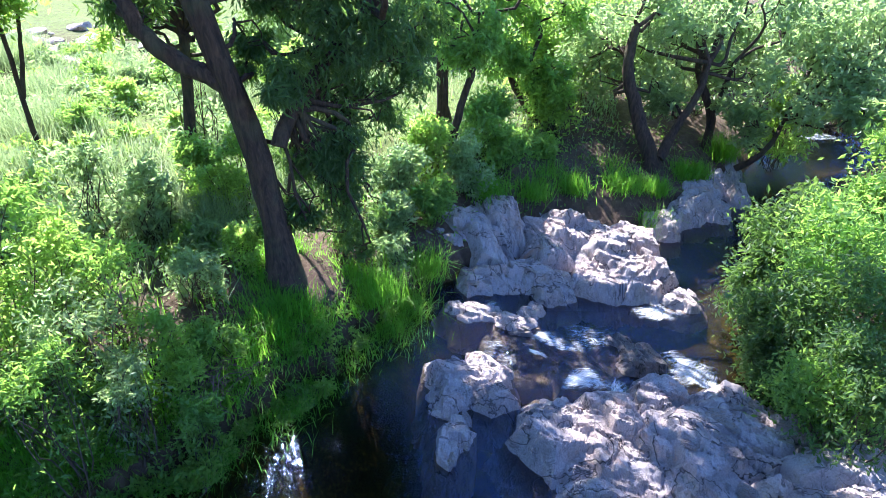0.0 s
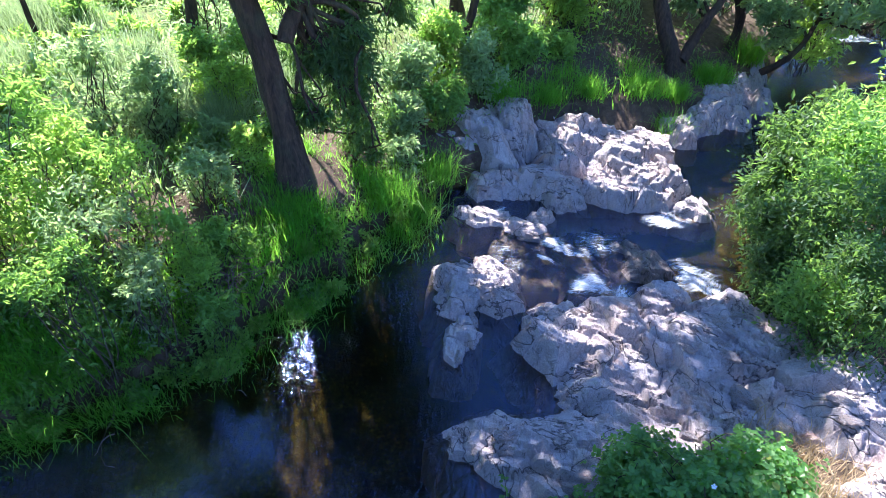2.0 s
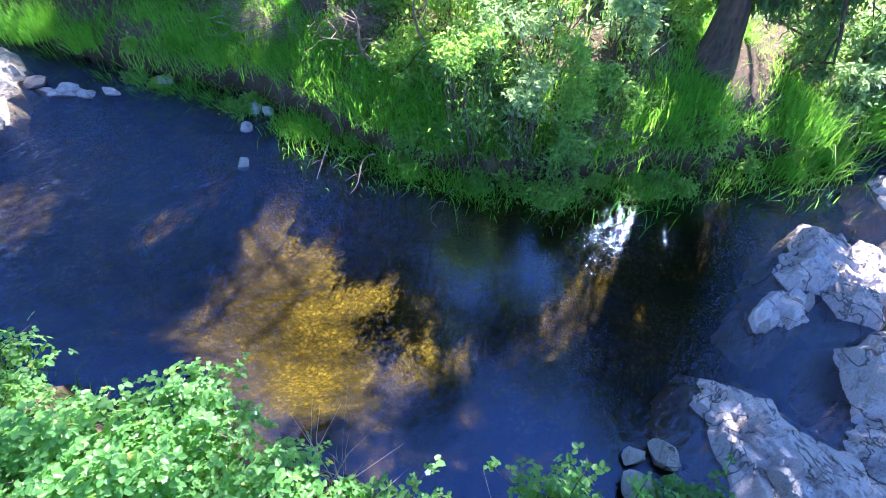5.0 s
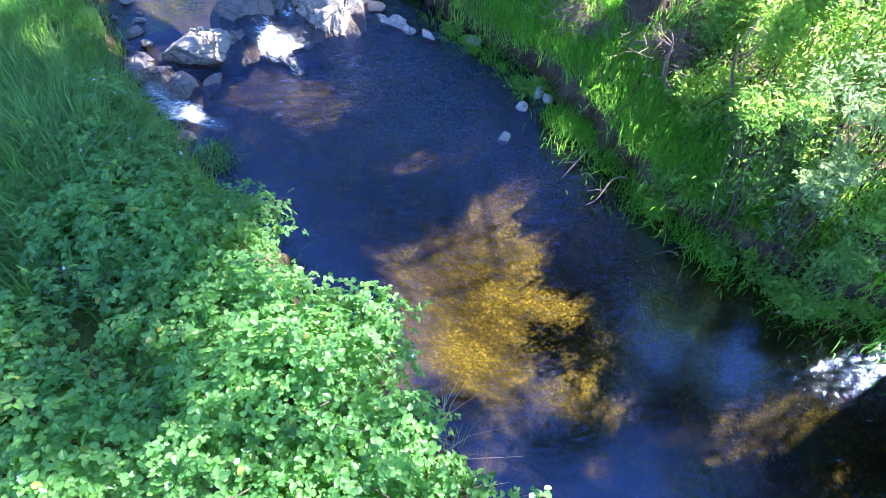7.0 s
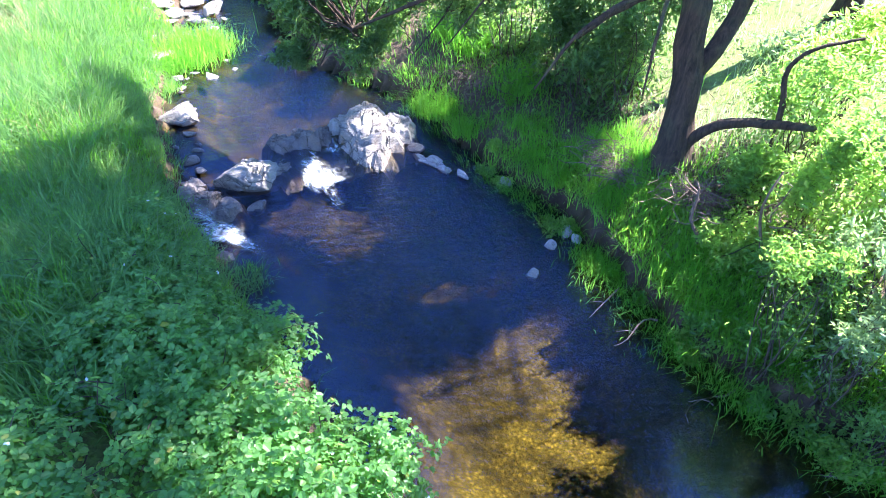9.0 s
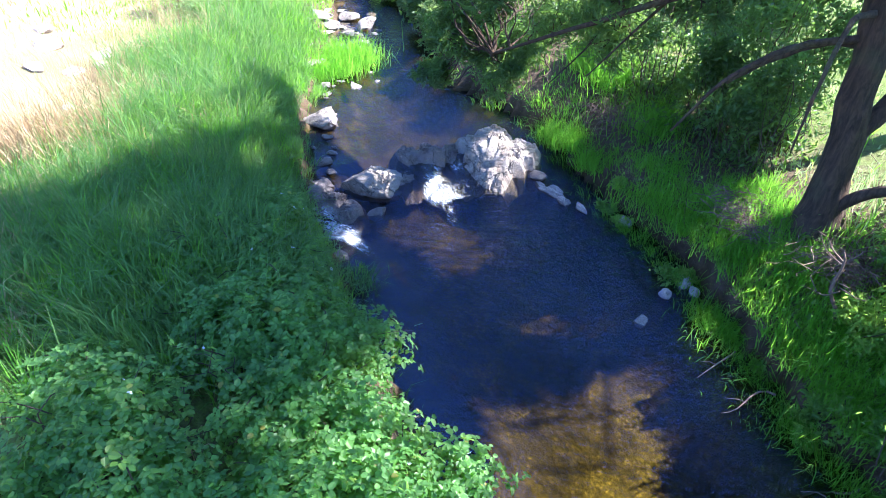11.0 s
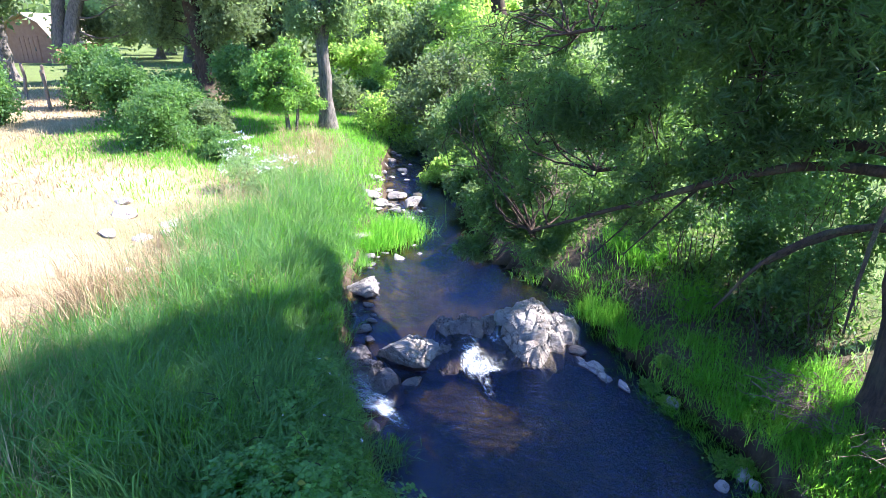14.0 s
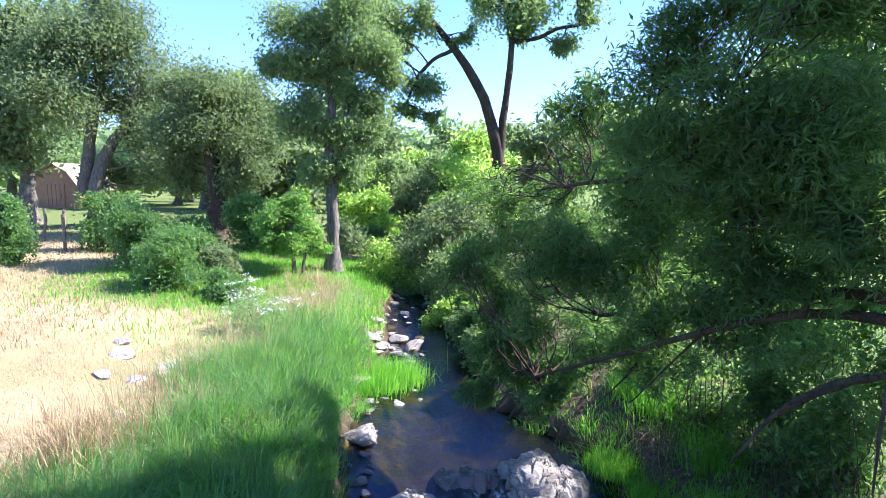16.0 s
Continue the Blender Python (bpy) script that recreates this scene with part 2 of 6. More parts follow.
class Soup:
    """Collects pieces of geometry for one mesh."""

    def __init__(self):
        self.v, self.f, self.n = [], {}, 0

    def add(self, verts, *faces):
        verts = np.asarray(verts, dtype=np.float64).reshape(-1, 3)
        for f in faces:
            f = np.asarray(f, dtype=np.int64)
            if len(f):
                self.f.setdefault(f.shape[1], []).append(f + self.n)
        self.v.append(verts)
        self.n += len(verts)

    def mesh(self, name, smooth=False):
        return mesh_of(name, np.concatenate(self.v), [np.concatenate(f) for f in self.f.values()], smooth)


def part(name, me, material, parent, label="", kind=""):
    """Links a mesh as one object under a thing or a part."""
    ob = new(name, me)
    if not me.materials:
        me.materials.append(material)
    ob.parent = parent
    return tagged(ob, label, kind=kind)


def thing(name, at, label, category, group="", kind="", mesh=None, material=None):
    ob = new(name, mesh)
    ob.location = at
    if mesh is not None and not mesh.materials:
        mesh.materials.append(material)
    return tagged(ob, label, category, group, kind)


def unit(a):
    return a / np.maximum(np.linalg.norm(a, axis=-1, keepdims=True), 1e-9)


def leaf_soup(pts, rng, length, width, droop=0.3, up=0.6, spread=0.35, fold=0.12, heading=None):
    """Simple leaves, each of two faces folded on the midrib."""
    n = len(pts)
    d = rng.normal(size=(n, 3))
    if heading is not None:
        d = d * 0.6 + heading
    d = unit(d)
    d[:, 2] -= droop
    d = unit(d)
    nm = rng.normal(size=(n, 3)) * 0.8
    nm[:, 2] += up
    side = unit(np.cross(d, nm))
    nm = np.cross(side, d)
    s = (1 + spread * rng.normal(size=(n, 1))).clip(0.45, 1.8)
    L, W = length * s, width * s
    base = pts
    mid = pts + d * L * 0.45
    tip = pts + d * L - nm * L * 0.12
    lf, rt = mid + side * W * 0.5 + nm * W * fold, mid - side * W * 0.5 + nm * W * fold
    v = np.stack([base, lf, tip, rt], 1).reshape(-1, 3)
    k = np.arange(n)[:, None] * 4
    return v, np.concatenate([k + [0, 2, 1], k + [0, 3, 2]])


def blade_soup(pts, rng, height, width, lean=0.35, wind=(0, 0)):
    """Grass blades: a bent strip that ends in a point."""
    n = len(pts)
    a = rng.uniform(0, 2 * np.pi, n)
    side = np.stack([np.cos(a), np.sin(a), 0 * a], 1)
    b = rng.uniform(0, 2 * np.pi, n)
    bend = np.stack([np.cos(b), np.sin(b), 0 * b], 1) * np.abs(rng.normal(size=(n, 1))) * lean + np.c_[np.broadcast_to(np.asarray(wind, float), (n, 2)), np.zeros(n)]
    h = (height * (1 + 0.3 * rng.normal(size=(n, 1)))).clip(0.25 * height if np.isscalar(height) else 0.03, None)
    w = width * (0.7 + 0.6 * rng.random((n, 1)))
    z = np.array([[0, 0, 1.0]])
    mid = pts + z * h * 0.55 + bend * h * 0.35
    tip = pts + z * h * (1 - 0.35 * np.linalg.norm(bend, axis=1, keepdims=True)).clip(0.3, 1) + bend * h
    v = np.stack([pts - side * w / 2, pts + side * w / 2, mid + side * w * 0.4, mid - side * w * 0.4, tip], 1).reshape(-1, 3)
    k = np.arange(n)[:, None] * 5
    return v, k + [0, 1, 2, 3], k + [3, 2, 4]


def tube_soup(path, radii, sides=8, rough=0.0, seed=0):
    """A tapered tube along a path, with a knobbly skin."""
    path, radii = np.asarray(path, float), np.asarray(radii, float)
    rng = np.random.default_rng(seed)
    t = unit(np.gradient(path, axis=0))
    ref = np.array([1.0, 0.2, 0.1])
    s1 = unit(np.cross(t, ref))
    s2 = np.cross(t, s1)
    a = np.linspace(0, 2 * np.pi, sides, endpoint=False)
    wob = 1 + rough * rng.normal(size=(len(path), sides))
    ring = path[:, None] + radii[:, None, None] * wob[..., None] * (np.cos(a)[None, :, None] * s1[:, None] + np.sin(a)[None, :, None] * s2[:, None])
    i, j = np.meshgrid(np.arange(len(path) - 1), np.arange(sides), indexing="ij")
    j2 = (j + 1) % sides
    f = np.stack([i * sides + j, i * sides + j2, (i + 1) * sides + j2, (i + 1) * sides + j], -1).reshape(-1, 4)
    end = len(path) * sides
    v = np.concatenate([ring.reshape(-1, 3), path[-1:] + t[-1:] * radii[-1]])
    cap = np.stack([(len(path) - 1) * sides + np.arange(sides), (len(path) - 1) * sides + (np.arange(sides) + 1) % sides, np.full(sides, end)], 1)
    return v, f, cap


def bent(a, b, n, rng, wander=0.08, sag=0.0):
    """A wavering line from a to b."""
    a, b = np.asarray(a, float), np.asarray(b, float)
    u = np.linspace(0, 1, n)[:, None]
    w = rng.normal(size=(3, 3)) * np.linalg.norm(b - a) * wander
    p = a + (b - a) * u
    for k in range(3):
        p = p + w[k] * np.sin(np.pi * (k + 1) * u) / (k + 1)
    p[:, 2] -= sag * (np.sin(np.pi * u[:, 0]))
    return p


def line(pts, n, rng, jitter=0.01):
    pts = np.asarray(pts, float)
    u = np.linspace(0, 1, n)
    t = np.r_[0, np.cumsum(np.linalg.norm(np.diff(pts, axis=0), axis=1))]
    p = np.stack([np.interp(u, t / t[-1], pts[:, k]) for k in range(3)], 1)
    for _ in range(2):
        p[1:-1] = 0.25 * p[:-2] + 0.5 * p[1:-1] + 0.25 * p[2:]
    return p + rng.normal(size=p.shape) * jitter


# ---------------------------------------------------------------- the creek and the lie of the land
# near bank x, y, far bank x, y, height of the water, unrest of the water
CREEK = np.array([
    (-11.0, 31.0, -8.8, 32.0, 0.95, 0.8), (-7.0, 17.5, -5.4, 17.2, 0.62, 0.9), (-6.0, 14.3, -4.2, 14.0, 0.50, 0.7),
    (-5.0, 12.0, -3.4, 12.0, 0.40, 0.25), (-4.2, 8.8, -2.1, 9.2, 0.33, 0.25), (-3.7, 7.3, -1.2, 8.5, 0.32, 0.25),
    (-3.1, 6.15, -0.3, 7.75, 0.28, 0.4), (-2.85, 5.55, 0.3, 6.8, 0.02, 0.8), (-2.0, 4.5, 1.35, 5.3, 0.0, 0.6),
    (-0.95, 3.1, 2.0, 3.7, 0.0, 0.25), (-0.2, 2.0, 2.5, 2.75, 0.0, 0.06), (0.55, 1.0, 3.3, 2.1, 0.0, 0.04),
    (1.5, -0.2, 4.4, 1.55, 0.0, 0.1), (2.5, -1.8, 5.7, 0.9, -0.06, 0.8)])
CREEK = np.concatenate([CREEK, np.array([
    (4.6, -2.6, 6.7, 0.0, -0.15, 0.5), (6.6, -3.0, 7.8, -1.7, -0.2, 0.35), (9.6, -5.1, 10.3, -4.0, -0.25, 0.3),
    (11.6, -6.7, 13.2, -5.6, -0.28, 0.25), (12.6, -9.0, 14.6, -8.4, -0.22, 0.8), (13.0, -14.0, 15.0, -14.0, -0.15, 0.5), (14.0, -28.0, 16.0, -28.0, 0.0, 0.5)])])


def finer(rows, n):
    d = np.r_[0, np.cumsum(np.linalg.norm(np.diff(rows[:, :4], axis=0), axis=1))]
    d = d / d[-1]
    u = np.interp(np.linspace(0, 1, n), np.linspace(0, 1, len(d)), d)
    out = np.stack([np.interp(u, d, rows[:, k]) for k in range(rows.shape[1])], 1)
    ker = np.array([0.25, 0.5, 0.25])
    for _ in range(2):
        out[1:-1, :4] = sum(w * out[i:len(out) - 2 + i, :4] for i, w in enumerate(ker))
    return out


BANKS = finer(CREEK, 140)


def near_line(px, py, line):
    """Distance to a broken line, and the place along it as an index."""
    best = np.full(px.shape, 1e9)
    at = np.zeros(px.shape)
    for i in range(len(line) - 1):
        a, b = line[i], line[i + 1]
        ab = b - a
        u = (((px - a[0]) * ab[0] + (py - a[1]) * ab[1]) / max(ab @ ab, 1e-9)).clip(0, 1)
        d = np.hypot(px - a[0] - u * ab[0], py - a[1] - u * ab[1])
        m = d < best
        best[m] = d[m]
        at[m] = (i + u)[m]
    return best, at


def creek_at(x, y):
    """Signed way from the creek's edge (negative: in it), the side (0 near, 1 far) and the water's height there."""
    x, y = np.atleast_1d(np.asarray(x, float)), np.atleast_1d(np.asarray(y, float))
    dn, an = near_line(x, y, BANKS[:, 0:2])
    df, af = near_line(x, y, BANKS[:, 2:4])
    dc, ac = near_line(x, y, (BANKS[:, 0:2] + BANKS[:, 2:4]) / 2)
    i = ac.astype(int).clip(0, len(BANKS) - 1)
    half = np.linalg.norm(BANKS[i, 0:2] - BANKS[i, 2:4], axis=1) / 2
    near = dn < df
    edge = np.minimum(dn, df)
    inside = (dn + df) < half * 2 * 1.06 + 0.02
    wz = np.interp(ac, np.arange(len(BANKS)), BANKS[:, 4])
    return np.where(inside, -edge, edge), ~near, wz


def wave(x, y, s, k=0.0):
    return (np.sin(x * s + 1.7 * np.sin(y * s * 0.7 + k)) + np.sin(y * s * 1.13 + 1.3 * np.sin(x * s * 0.9 + k * 2))) / 2


def smooth(a, b, x):
    u = ((x - a) / (b - a)).clip(0, 1)
    return u * u * (3 - 2 * u)


def land(x, y, full=False):
    """Height of the ground."""
    x, y = np.atleast_1d(np.asarray(x, float)), np.atleast_1d(np.asarray(y, float))
    s, far, wz = creek_at(x, y)
    r = np.hypot(x, y)
    q = s.clip(0, None)
    bed = -0.42 * smooth(0, 0.9, -s) - 0.04 + 0.05 * wave(x, y, 3.1) * (s < 0)
    hi_far = 0.34 * (1 - np.exp(-q / 0.28)) + 0.52 * (1 - np.exp(-q / 2.0)) + 0.065 * q.clip(0, 40)
    hi_near = 0.35 * (1 - np.exp(-q / 0.3)) + 0.55 * (1 - np.exp(-q / 2.0)) + 0.035 * q.clip(0, 14) + 0.012 * (q - 14).clip(0, 60)
    z = wz * np.exp(-q / 25) + np.where(s < 0, bed, np.where(far, hi_far, hi_near))
    z = z + (0.05 * wave(x, y, 1.3) + 0.03 * wave(x, y, 3.7, 1.0)) * smooth(0.1, 1.5, s)
    z = z + 0.28 * np.exp(-((x - 4.85) ** 2 + (y - 2.35) ** 2) / 0.7) + 0.18 * np.exp(-((x - 2.5) ** 2 + (y - 5.45) ** 2) / 0.6)
    z = z - 0.42 * np.exp(-(((x - 7.2) / 1.15) ** 2 + ((y + 1.0) / 1.2) ** 2) ** 2) * smooth(0.0, 0.5, s)
    z = z + 22 * smooth(70, 330, r) + 0.5 * wave(x, y, 0.06) * smooth(30, 90, r)
    return (z, s, far, wz) if full else z


def gz(x, y):
    return float(land(x, y)[0])


def axis(half, step, reach):
    a = np.arange(0, half, step)
    g = [a[-1]]
    d = step
    while g[-1] < reach:
        d *= 1.13
        g.append(g[-1] + d)
    a = np.r_[a, g[1:]]
    return np.r_[-a[:0:-1], a]


gx = axis(13, 0.13, 900)
gy = axis(13, 0.13, 900) + 2.0
GX, GY = np.meshgrid(gx, gy, indexing="ij")
z, s, far, wz = land(GX.ravel(), GY.ravel(), True)
ni, nj = GX.shape
i, j = np.meshgrid(np.arange(ni - 1), np.arange(nj - 1), indexing="ij")
quads = np.stack([i * nj + j, (i + 1) * nj + j, (i + 1) * nj + j + 1, i * nj + j + 1], -1).reshape(-1, 4)
me = mesh_of("ground", np.stack([GX.ravel(), GY.ravel(), z], 1), [quads], True)


def dryness(x, y, s, far):
    """Where the turf has turned to straw: the open slope of the near side."""
    open_slope = smooth(1.3, 2.3, s - 1.3 * smooth(5.6, 3.6, y) + 0.5 * wave(x, y, 0.9)) * (~far) * smooth(-1.5, -3.5, x)
    green_strip = smooth(6.0, 3.5, np.abs((x + 8.5) * 0.85 + (y - 12) * 0.5)) * smooth(8.5, 11, y)
    return (open_slope * (1 - 0.9 * green_strip) * (0.75 + 0.35 * wave(x, y, 0.5)) * smooth(34, 20, np.hypot(x, y))).clip(0, 1)


dry = dryness(GX.ravel(), GY.ravel(), s, far)
col = np.zeros((len(z), 4), np.float32)
col[:, 0] = dry
wood_floor = smooth(8.6, 9.4, GX.ravel()) * smooth(0.8, -0.6, GY.ravel())
col[:, 1] = np.where(far, smooth(1.2, 3.5, s) * (1 - 0.9 * wood_floor), 0.8 * smooth(0.2, 1.0, s) * (1 - 0.9 * smooth(0.8, 1.5, GX.ravel()) * smooth(-0.7, -1.4, GY.ravel())))
col[:, 1] *= 1 - 0.9 * np.exp(-((GX.ravel() - 11.6) ** 2 + (GY.ravel() - 9.8) ** 2) / 5.0)
col[:, 1] *= 1 - 0.95 * np.exp(-((GX.ravel() - 5.05) ** 2 + (GY.ravel() - 2.0) ** 2) / 0.16)
col[:, 2] = smooth(0.05, -0.08, s)
# painted patch of sun on the pool bed, strongest along this line
sun_patch_d = near_line(GX.ravel(), GY.ravel(), np.array([(2.2, 1.6), (0.9, 2.9), (0.1, 4.2)]))[0]
col[:, 3] = 0.01 + 0.99 * smooth(1.9, 0.6, sun_patch_d)
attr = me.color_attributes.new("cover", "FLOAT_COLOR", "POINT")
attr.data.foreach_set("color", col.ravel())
ground = thing("ground", (0, 0, 0), "grassy creek banks with bare soil, straw and a stony bed, sunlit gold painted on it", "ground", kind="structure", mesh=me, material=GROUND)

# the water: a sheet from bank to bank that steps down at the riffles
rib = finer(CREEK, 420)
across = np.linspace(-0.12, 1.12, 50)
N, Fb = rib[:, None, 0:2], rib[:, None, 2:4]
xy = N + (Fb - N) * across[None, :, None]
rough_w = rib[:, 5][:, None] * np.ones((1, 50))
zz = rib[:, 4][:, None] + 0.012 * rough_w * wave(xy[..., 0], xy[..., 1], 9.0) + 0.008 * rough_w * wave(xy[..., 0], xy[..., 1], 21.0, 2.0)
ni, nj = zz.shape
i, j = np.meshgrid(np.arange(ni - 1), np.arange(nj - 1), indexing="ij")
quads = np.stack([i * nj + j, (i + 1) * nj + j, (i + 1) * nj + j + 1, i * nj + j + 1], -1).reshape(-1, 4)
me = mesh_of("water", np.concatenate([xy.reshape(-1, 2), zz.reshape(-1, 1)], 1), [quads], True)
col = np.ones((zz.size, 4), np.float32)
col[:, :3] = rough_w.reshape(-1, 1)
me.color_attributes.new("rough_water", "FLOAT_COLOR", "POINT").data.foreach_set("color", col.ravel())
water = thing("water", (0, 0, 0), "clear shallow creek, dark pool with blue sky reflections", "water", kind="structure", mesh=me, material=WATER)
water.visible_shadow = False


# ---------------------------------------------------------------- rocks
def hash2(ix, iy, seed):
    """Random numbers of whole-number places."""
    h = np.sin(ix * 127.1 + iy * 311.7 + seed * 74.7) * 43758.5453
    return h - np.floor(h)


def field(x, y, seed):
    """Smooth noise between -1 and 1."""
    ix, iy = np.floor(x), np.floor(y)
    u, w = x - ix, y - iy
    u, w = u * u * (3 - 2 * u), w * w * (3 - 2 * w)
    a, b = hash2(ix, iy, seed), hash2(ix + 1, iy, seed)
    c, d = hash2(ix, iy + 1, seed), hash2(ix + 1, iy + 1, seed)
    return 2 * (a + (b - a) * u + (c - a) * w + (a - b - c + d) * u * w) - 1


def rugged(x, y, seed, octaves=5, gain=0.55):
    return sum(gain ** k * field(x * 2.03 ** k + k * 3.7, y * 2.03 ** k - k * 1.9, seed + k) for k in range(octaves))


def plates(x, y, seed):
    """Broken plates: a height and two tilts for each, and the way to the nearest cleft."""
    ix, iy = np.floor(x), np.floor(y)
    d1, d2 = np.full(x.shape, 9.0), np.full(x.shape, 9.0)
    bx, by, px, py = (np.zeros(x.shape) for _ in range(4))
    for ox in (-1, 0, 1):
        for oy in (-1, 0, 1):
            cx, cy = ix + ox, iy + oy
            qx, qy = cx + hash2(cx, cy, seed), cy + hash2(cx, cy, seed + 5.0)
            d = np.hypot(x - qx, y - qy)
            m = d < d1
            d2 = np.where(m, d1, np.minimum(d2, d))
            d1 = np.where(m, d, d1)
            bx, by = np.where(m, cx, bx), np.where(m, cy, by)
            px, py = np.where(m, qx, px), np.where(m, qy, py)
    r = [hash2(bx, by, seed + k) - 0.5 for k in (11.0, 12.0, 13.0)]
    return r[0], r[1] * (x - px) + r[2] * (y - py), d2 - d1


def split_stone(seed):
    """A sharp-edged piece of split rock, about two units long."""
    rng = np.random.default_rng(seed)
    bm = bmesh.new()
    for p in unit(rng.normal(size=(16, 3))) * rng.uniform(0.75, 1.0, (16, 1)):
        bm.verts.new(np.clip(p * 1.35, -0.85, 0.85))
    bmesh.ops.convex_hull(bm, input=bm.verts)
    loose = [vert for vert in bm.verts if not vert.link_faces]
    bmesh.ops.delete(bm, geom=loose, context="VERTS")
    me = bpy.data.meshes.new("slab")
    bm.to_mesh(me)
    bm.free()
    return me


def bedrock(lobes, seed, material, label, strike=20, step=0.1, size=0.42, res=0.016, name="bedrock", foot=0.34, on_land=False, sharp=0.62, power=2.2):
    """A shelf of foliated rock: lobes (x, y, rx, ry, top) swell out of bed and bank, split along the strike into tilted plates."""
    lobes = np.array(lobes, float)
    o = np.array([lobes[:, 0].mean(), lobes[:, 1].mean()])
    lo, hi = (lobes[:, :2] - 1.8 * lobes[:, 2:4]).min(0), (lobes[:, :2] + 1.8 * lobes[:, 2:4]).max(0)
    X, Y = np.meshgrid(np.arange(lo[0], hi[0], res), np.arange(lo[1], hi[1], res), indexing="ij")
    wx, wy = X + 0.035 * rugged(X * 3, Y * 3, seed + 40), Y + 0.035 * rugged(X * 3, Y * 3, seed + 50)
    base = np.full(X.shape, -foot)
    for x, y, rx, ry, top in lobes:
        if on_land:
            top = top + gz(x, y)
        r = (np.abs((wx - x) / rx) ** power + np.abs((wy - y) / ry) ** power) ** (1 / power)
        base = np.maximum(base, top - (top + 0.06) * smooth(sharp, 1.1, r) - 0.05 * r * r - (foot - 0.06) * smooth(0.95, 1.75, r))
    a = radians(strike)
    rng = np.random.default_rng(seed)
    body = base - 0.07
    for x, y, rx, ry, top in lobes:
        for e in range(int(7 + 26 * rx * ry)):
            t, q = rng.uniform(0, 2 * np.pi), np.sqrt(rng.random()) * 0.72
            cx, cy = x + rx * q * math.cos(t), y + ry * q * math.sin(t)
            half = min(size, 1.25 * min(rx, ry)) * rng.uniform(0.22, 0.7)
            wide = half * rng.uniform(0.35, 0.75)
            ca, sa = math.cos(a + rng.normal() * 0.22), math.sin(a + rng.normal() * 0.22)
            m = (np.abs(X - cx) < half * 1.9) & (np.abs(Y - cy) < half * 1.9)
            if not m.any():
                continue
            u, w = (wx[m] - cx) * ca + (wy[m] - cy) * sa, -(wx[m] - cx) * sa + (wy[m] - cy) * ca
            k = np.abs(X - cx) + np.abs(Y - cy)
            z0 = base.ravel()[k.argmin()] + step * rng.uniform(-0.35, 0.75)
            z = z0 + u * rng.normal() * 0.12 + w * (0.16 + rng.normal() * 0.16)
            for f in range(6):
                g = f * np.pi / 3 + rng.uniform(-0.4, 0.4)
                ext = math.hypot(half * math.cos(g), wide * math.sin(g)) * rng.uniform(0.7, 1.0)
                z = np.minimum(z, z0 - rng.uniform(0.9, 4.0) * (u * math.cos(g) + w * math.sin(g) - ext))
            body[m] = np.maximum(body[m], z)
    s1, q1 = wx * math.cos(a) + wy * math.sin(a), -wx * math.sin(a) + wy * math.cos(a)
    h1, t1, g1 = plates(s1 / (size * 1.7), q1 / (size * 0.75), seed)
    h2, t2, g2 = plates(s1 / (size * 0.62), q1 / (size * 0.26), seed + 21)
    h3, t3, g3 = plates(s1 / (size * 0.2), q1 / (size * 0.09), seed + 33)
    Z = body + step * 0.3 * (h1 + 2.0 * t1) + step * 0.26 * (h2 + 1.9 * t2) + step * 0.12 * (h3 + 1.5 * t3)
    Z -= step * 0.4 * smooth(0.05, 0.0, g1) + step * 0.2 * smooth(0.06, 0.0, g2)
    Z += 0.012 * rugged(wx * 2.2, wy * 2.2, seed + 7) + 0.006 * rugged(s1 * 14, q1 * 40, seed + 9, 3)
    ni, nj = X.shape
    i, j = np.meshgrid(np.arange(ni - 1), np.arange(nj - 1), indexing="ij")
    f = np.stack([i * nj + j, (i + 1) * nj + j, (i + 1) * nj + j + 1, i * nj + j + 1], -1).reshape(-1, 4)
    b = (body > -foot - 0.055).ravel()
    f = f[b[f].any(1)]
    used = np.unique(f)
    back = np.zeros(X.size, int)
    back[used] = np.arange(len(used))
    v = np.stack([X.ravel() - o[0], Y.ravel() - o[1], Z.ravel()], 1)[used]
    me = mesh_of(name, v, [back[f]], True)
    me.set_sharp_from_angle(angle=radians(30))
    top = thing(name, (o[0], o[1], 0), label, "rock", "creek rocks", mesh=me, material=material)
    inner = np.nonzero(Z.ravel()[used] > np.quantile(Z.ravel()[used], 0.6))[0]
    for e in range(len(lobes) * 2):
        p = v[rng.choice(inner)]
        half = size * rng.uniform(0.12, 0.3)
        slab = part("slab", split_stone(seed * 10 + e), material, top)
        slab.matrix_basis = pose(p[0], p[1], p[2] - half * 0.05, rng.normal() * 9, rng.normal() * 9, strike + rng.normal() * 18) @ Matrix.Diagonal((half, half * rng.uniform(0.4, 0.7), half * rng.uniform(0.25, 0.45), 1))
    return top


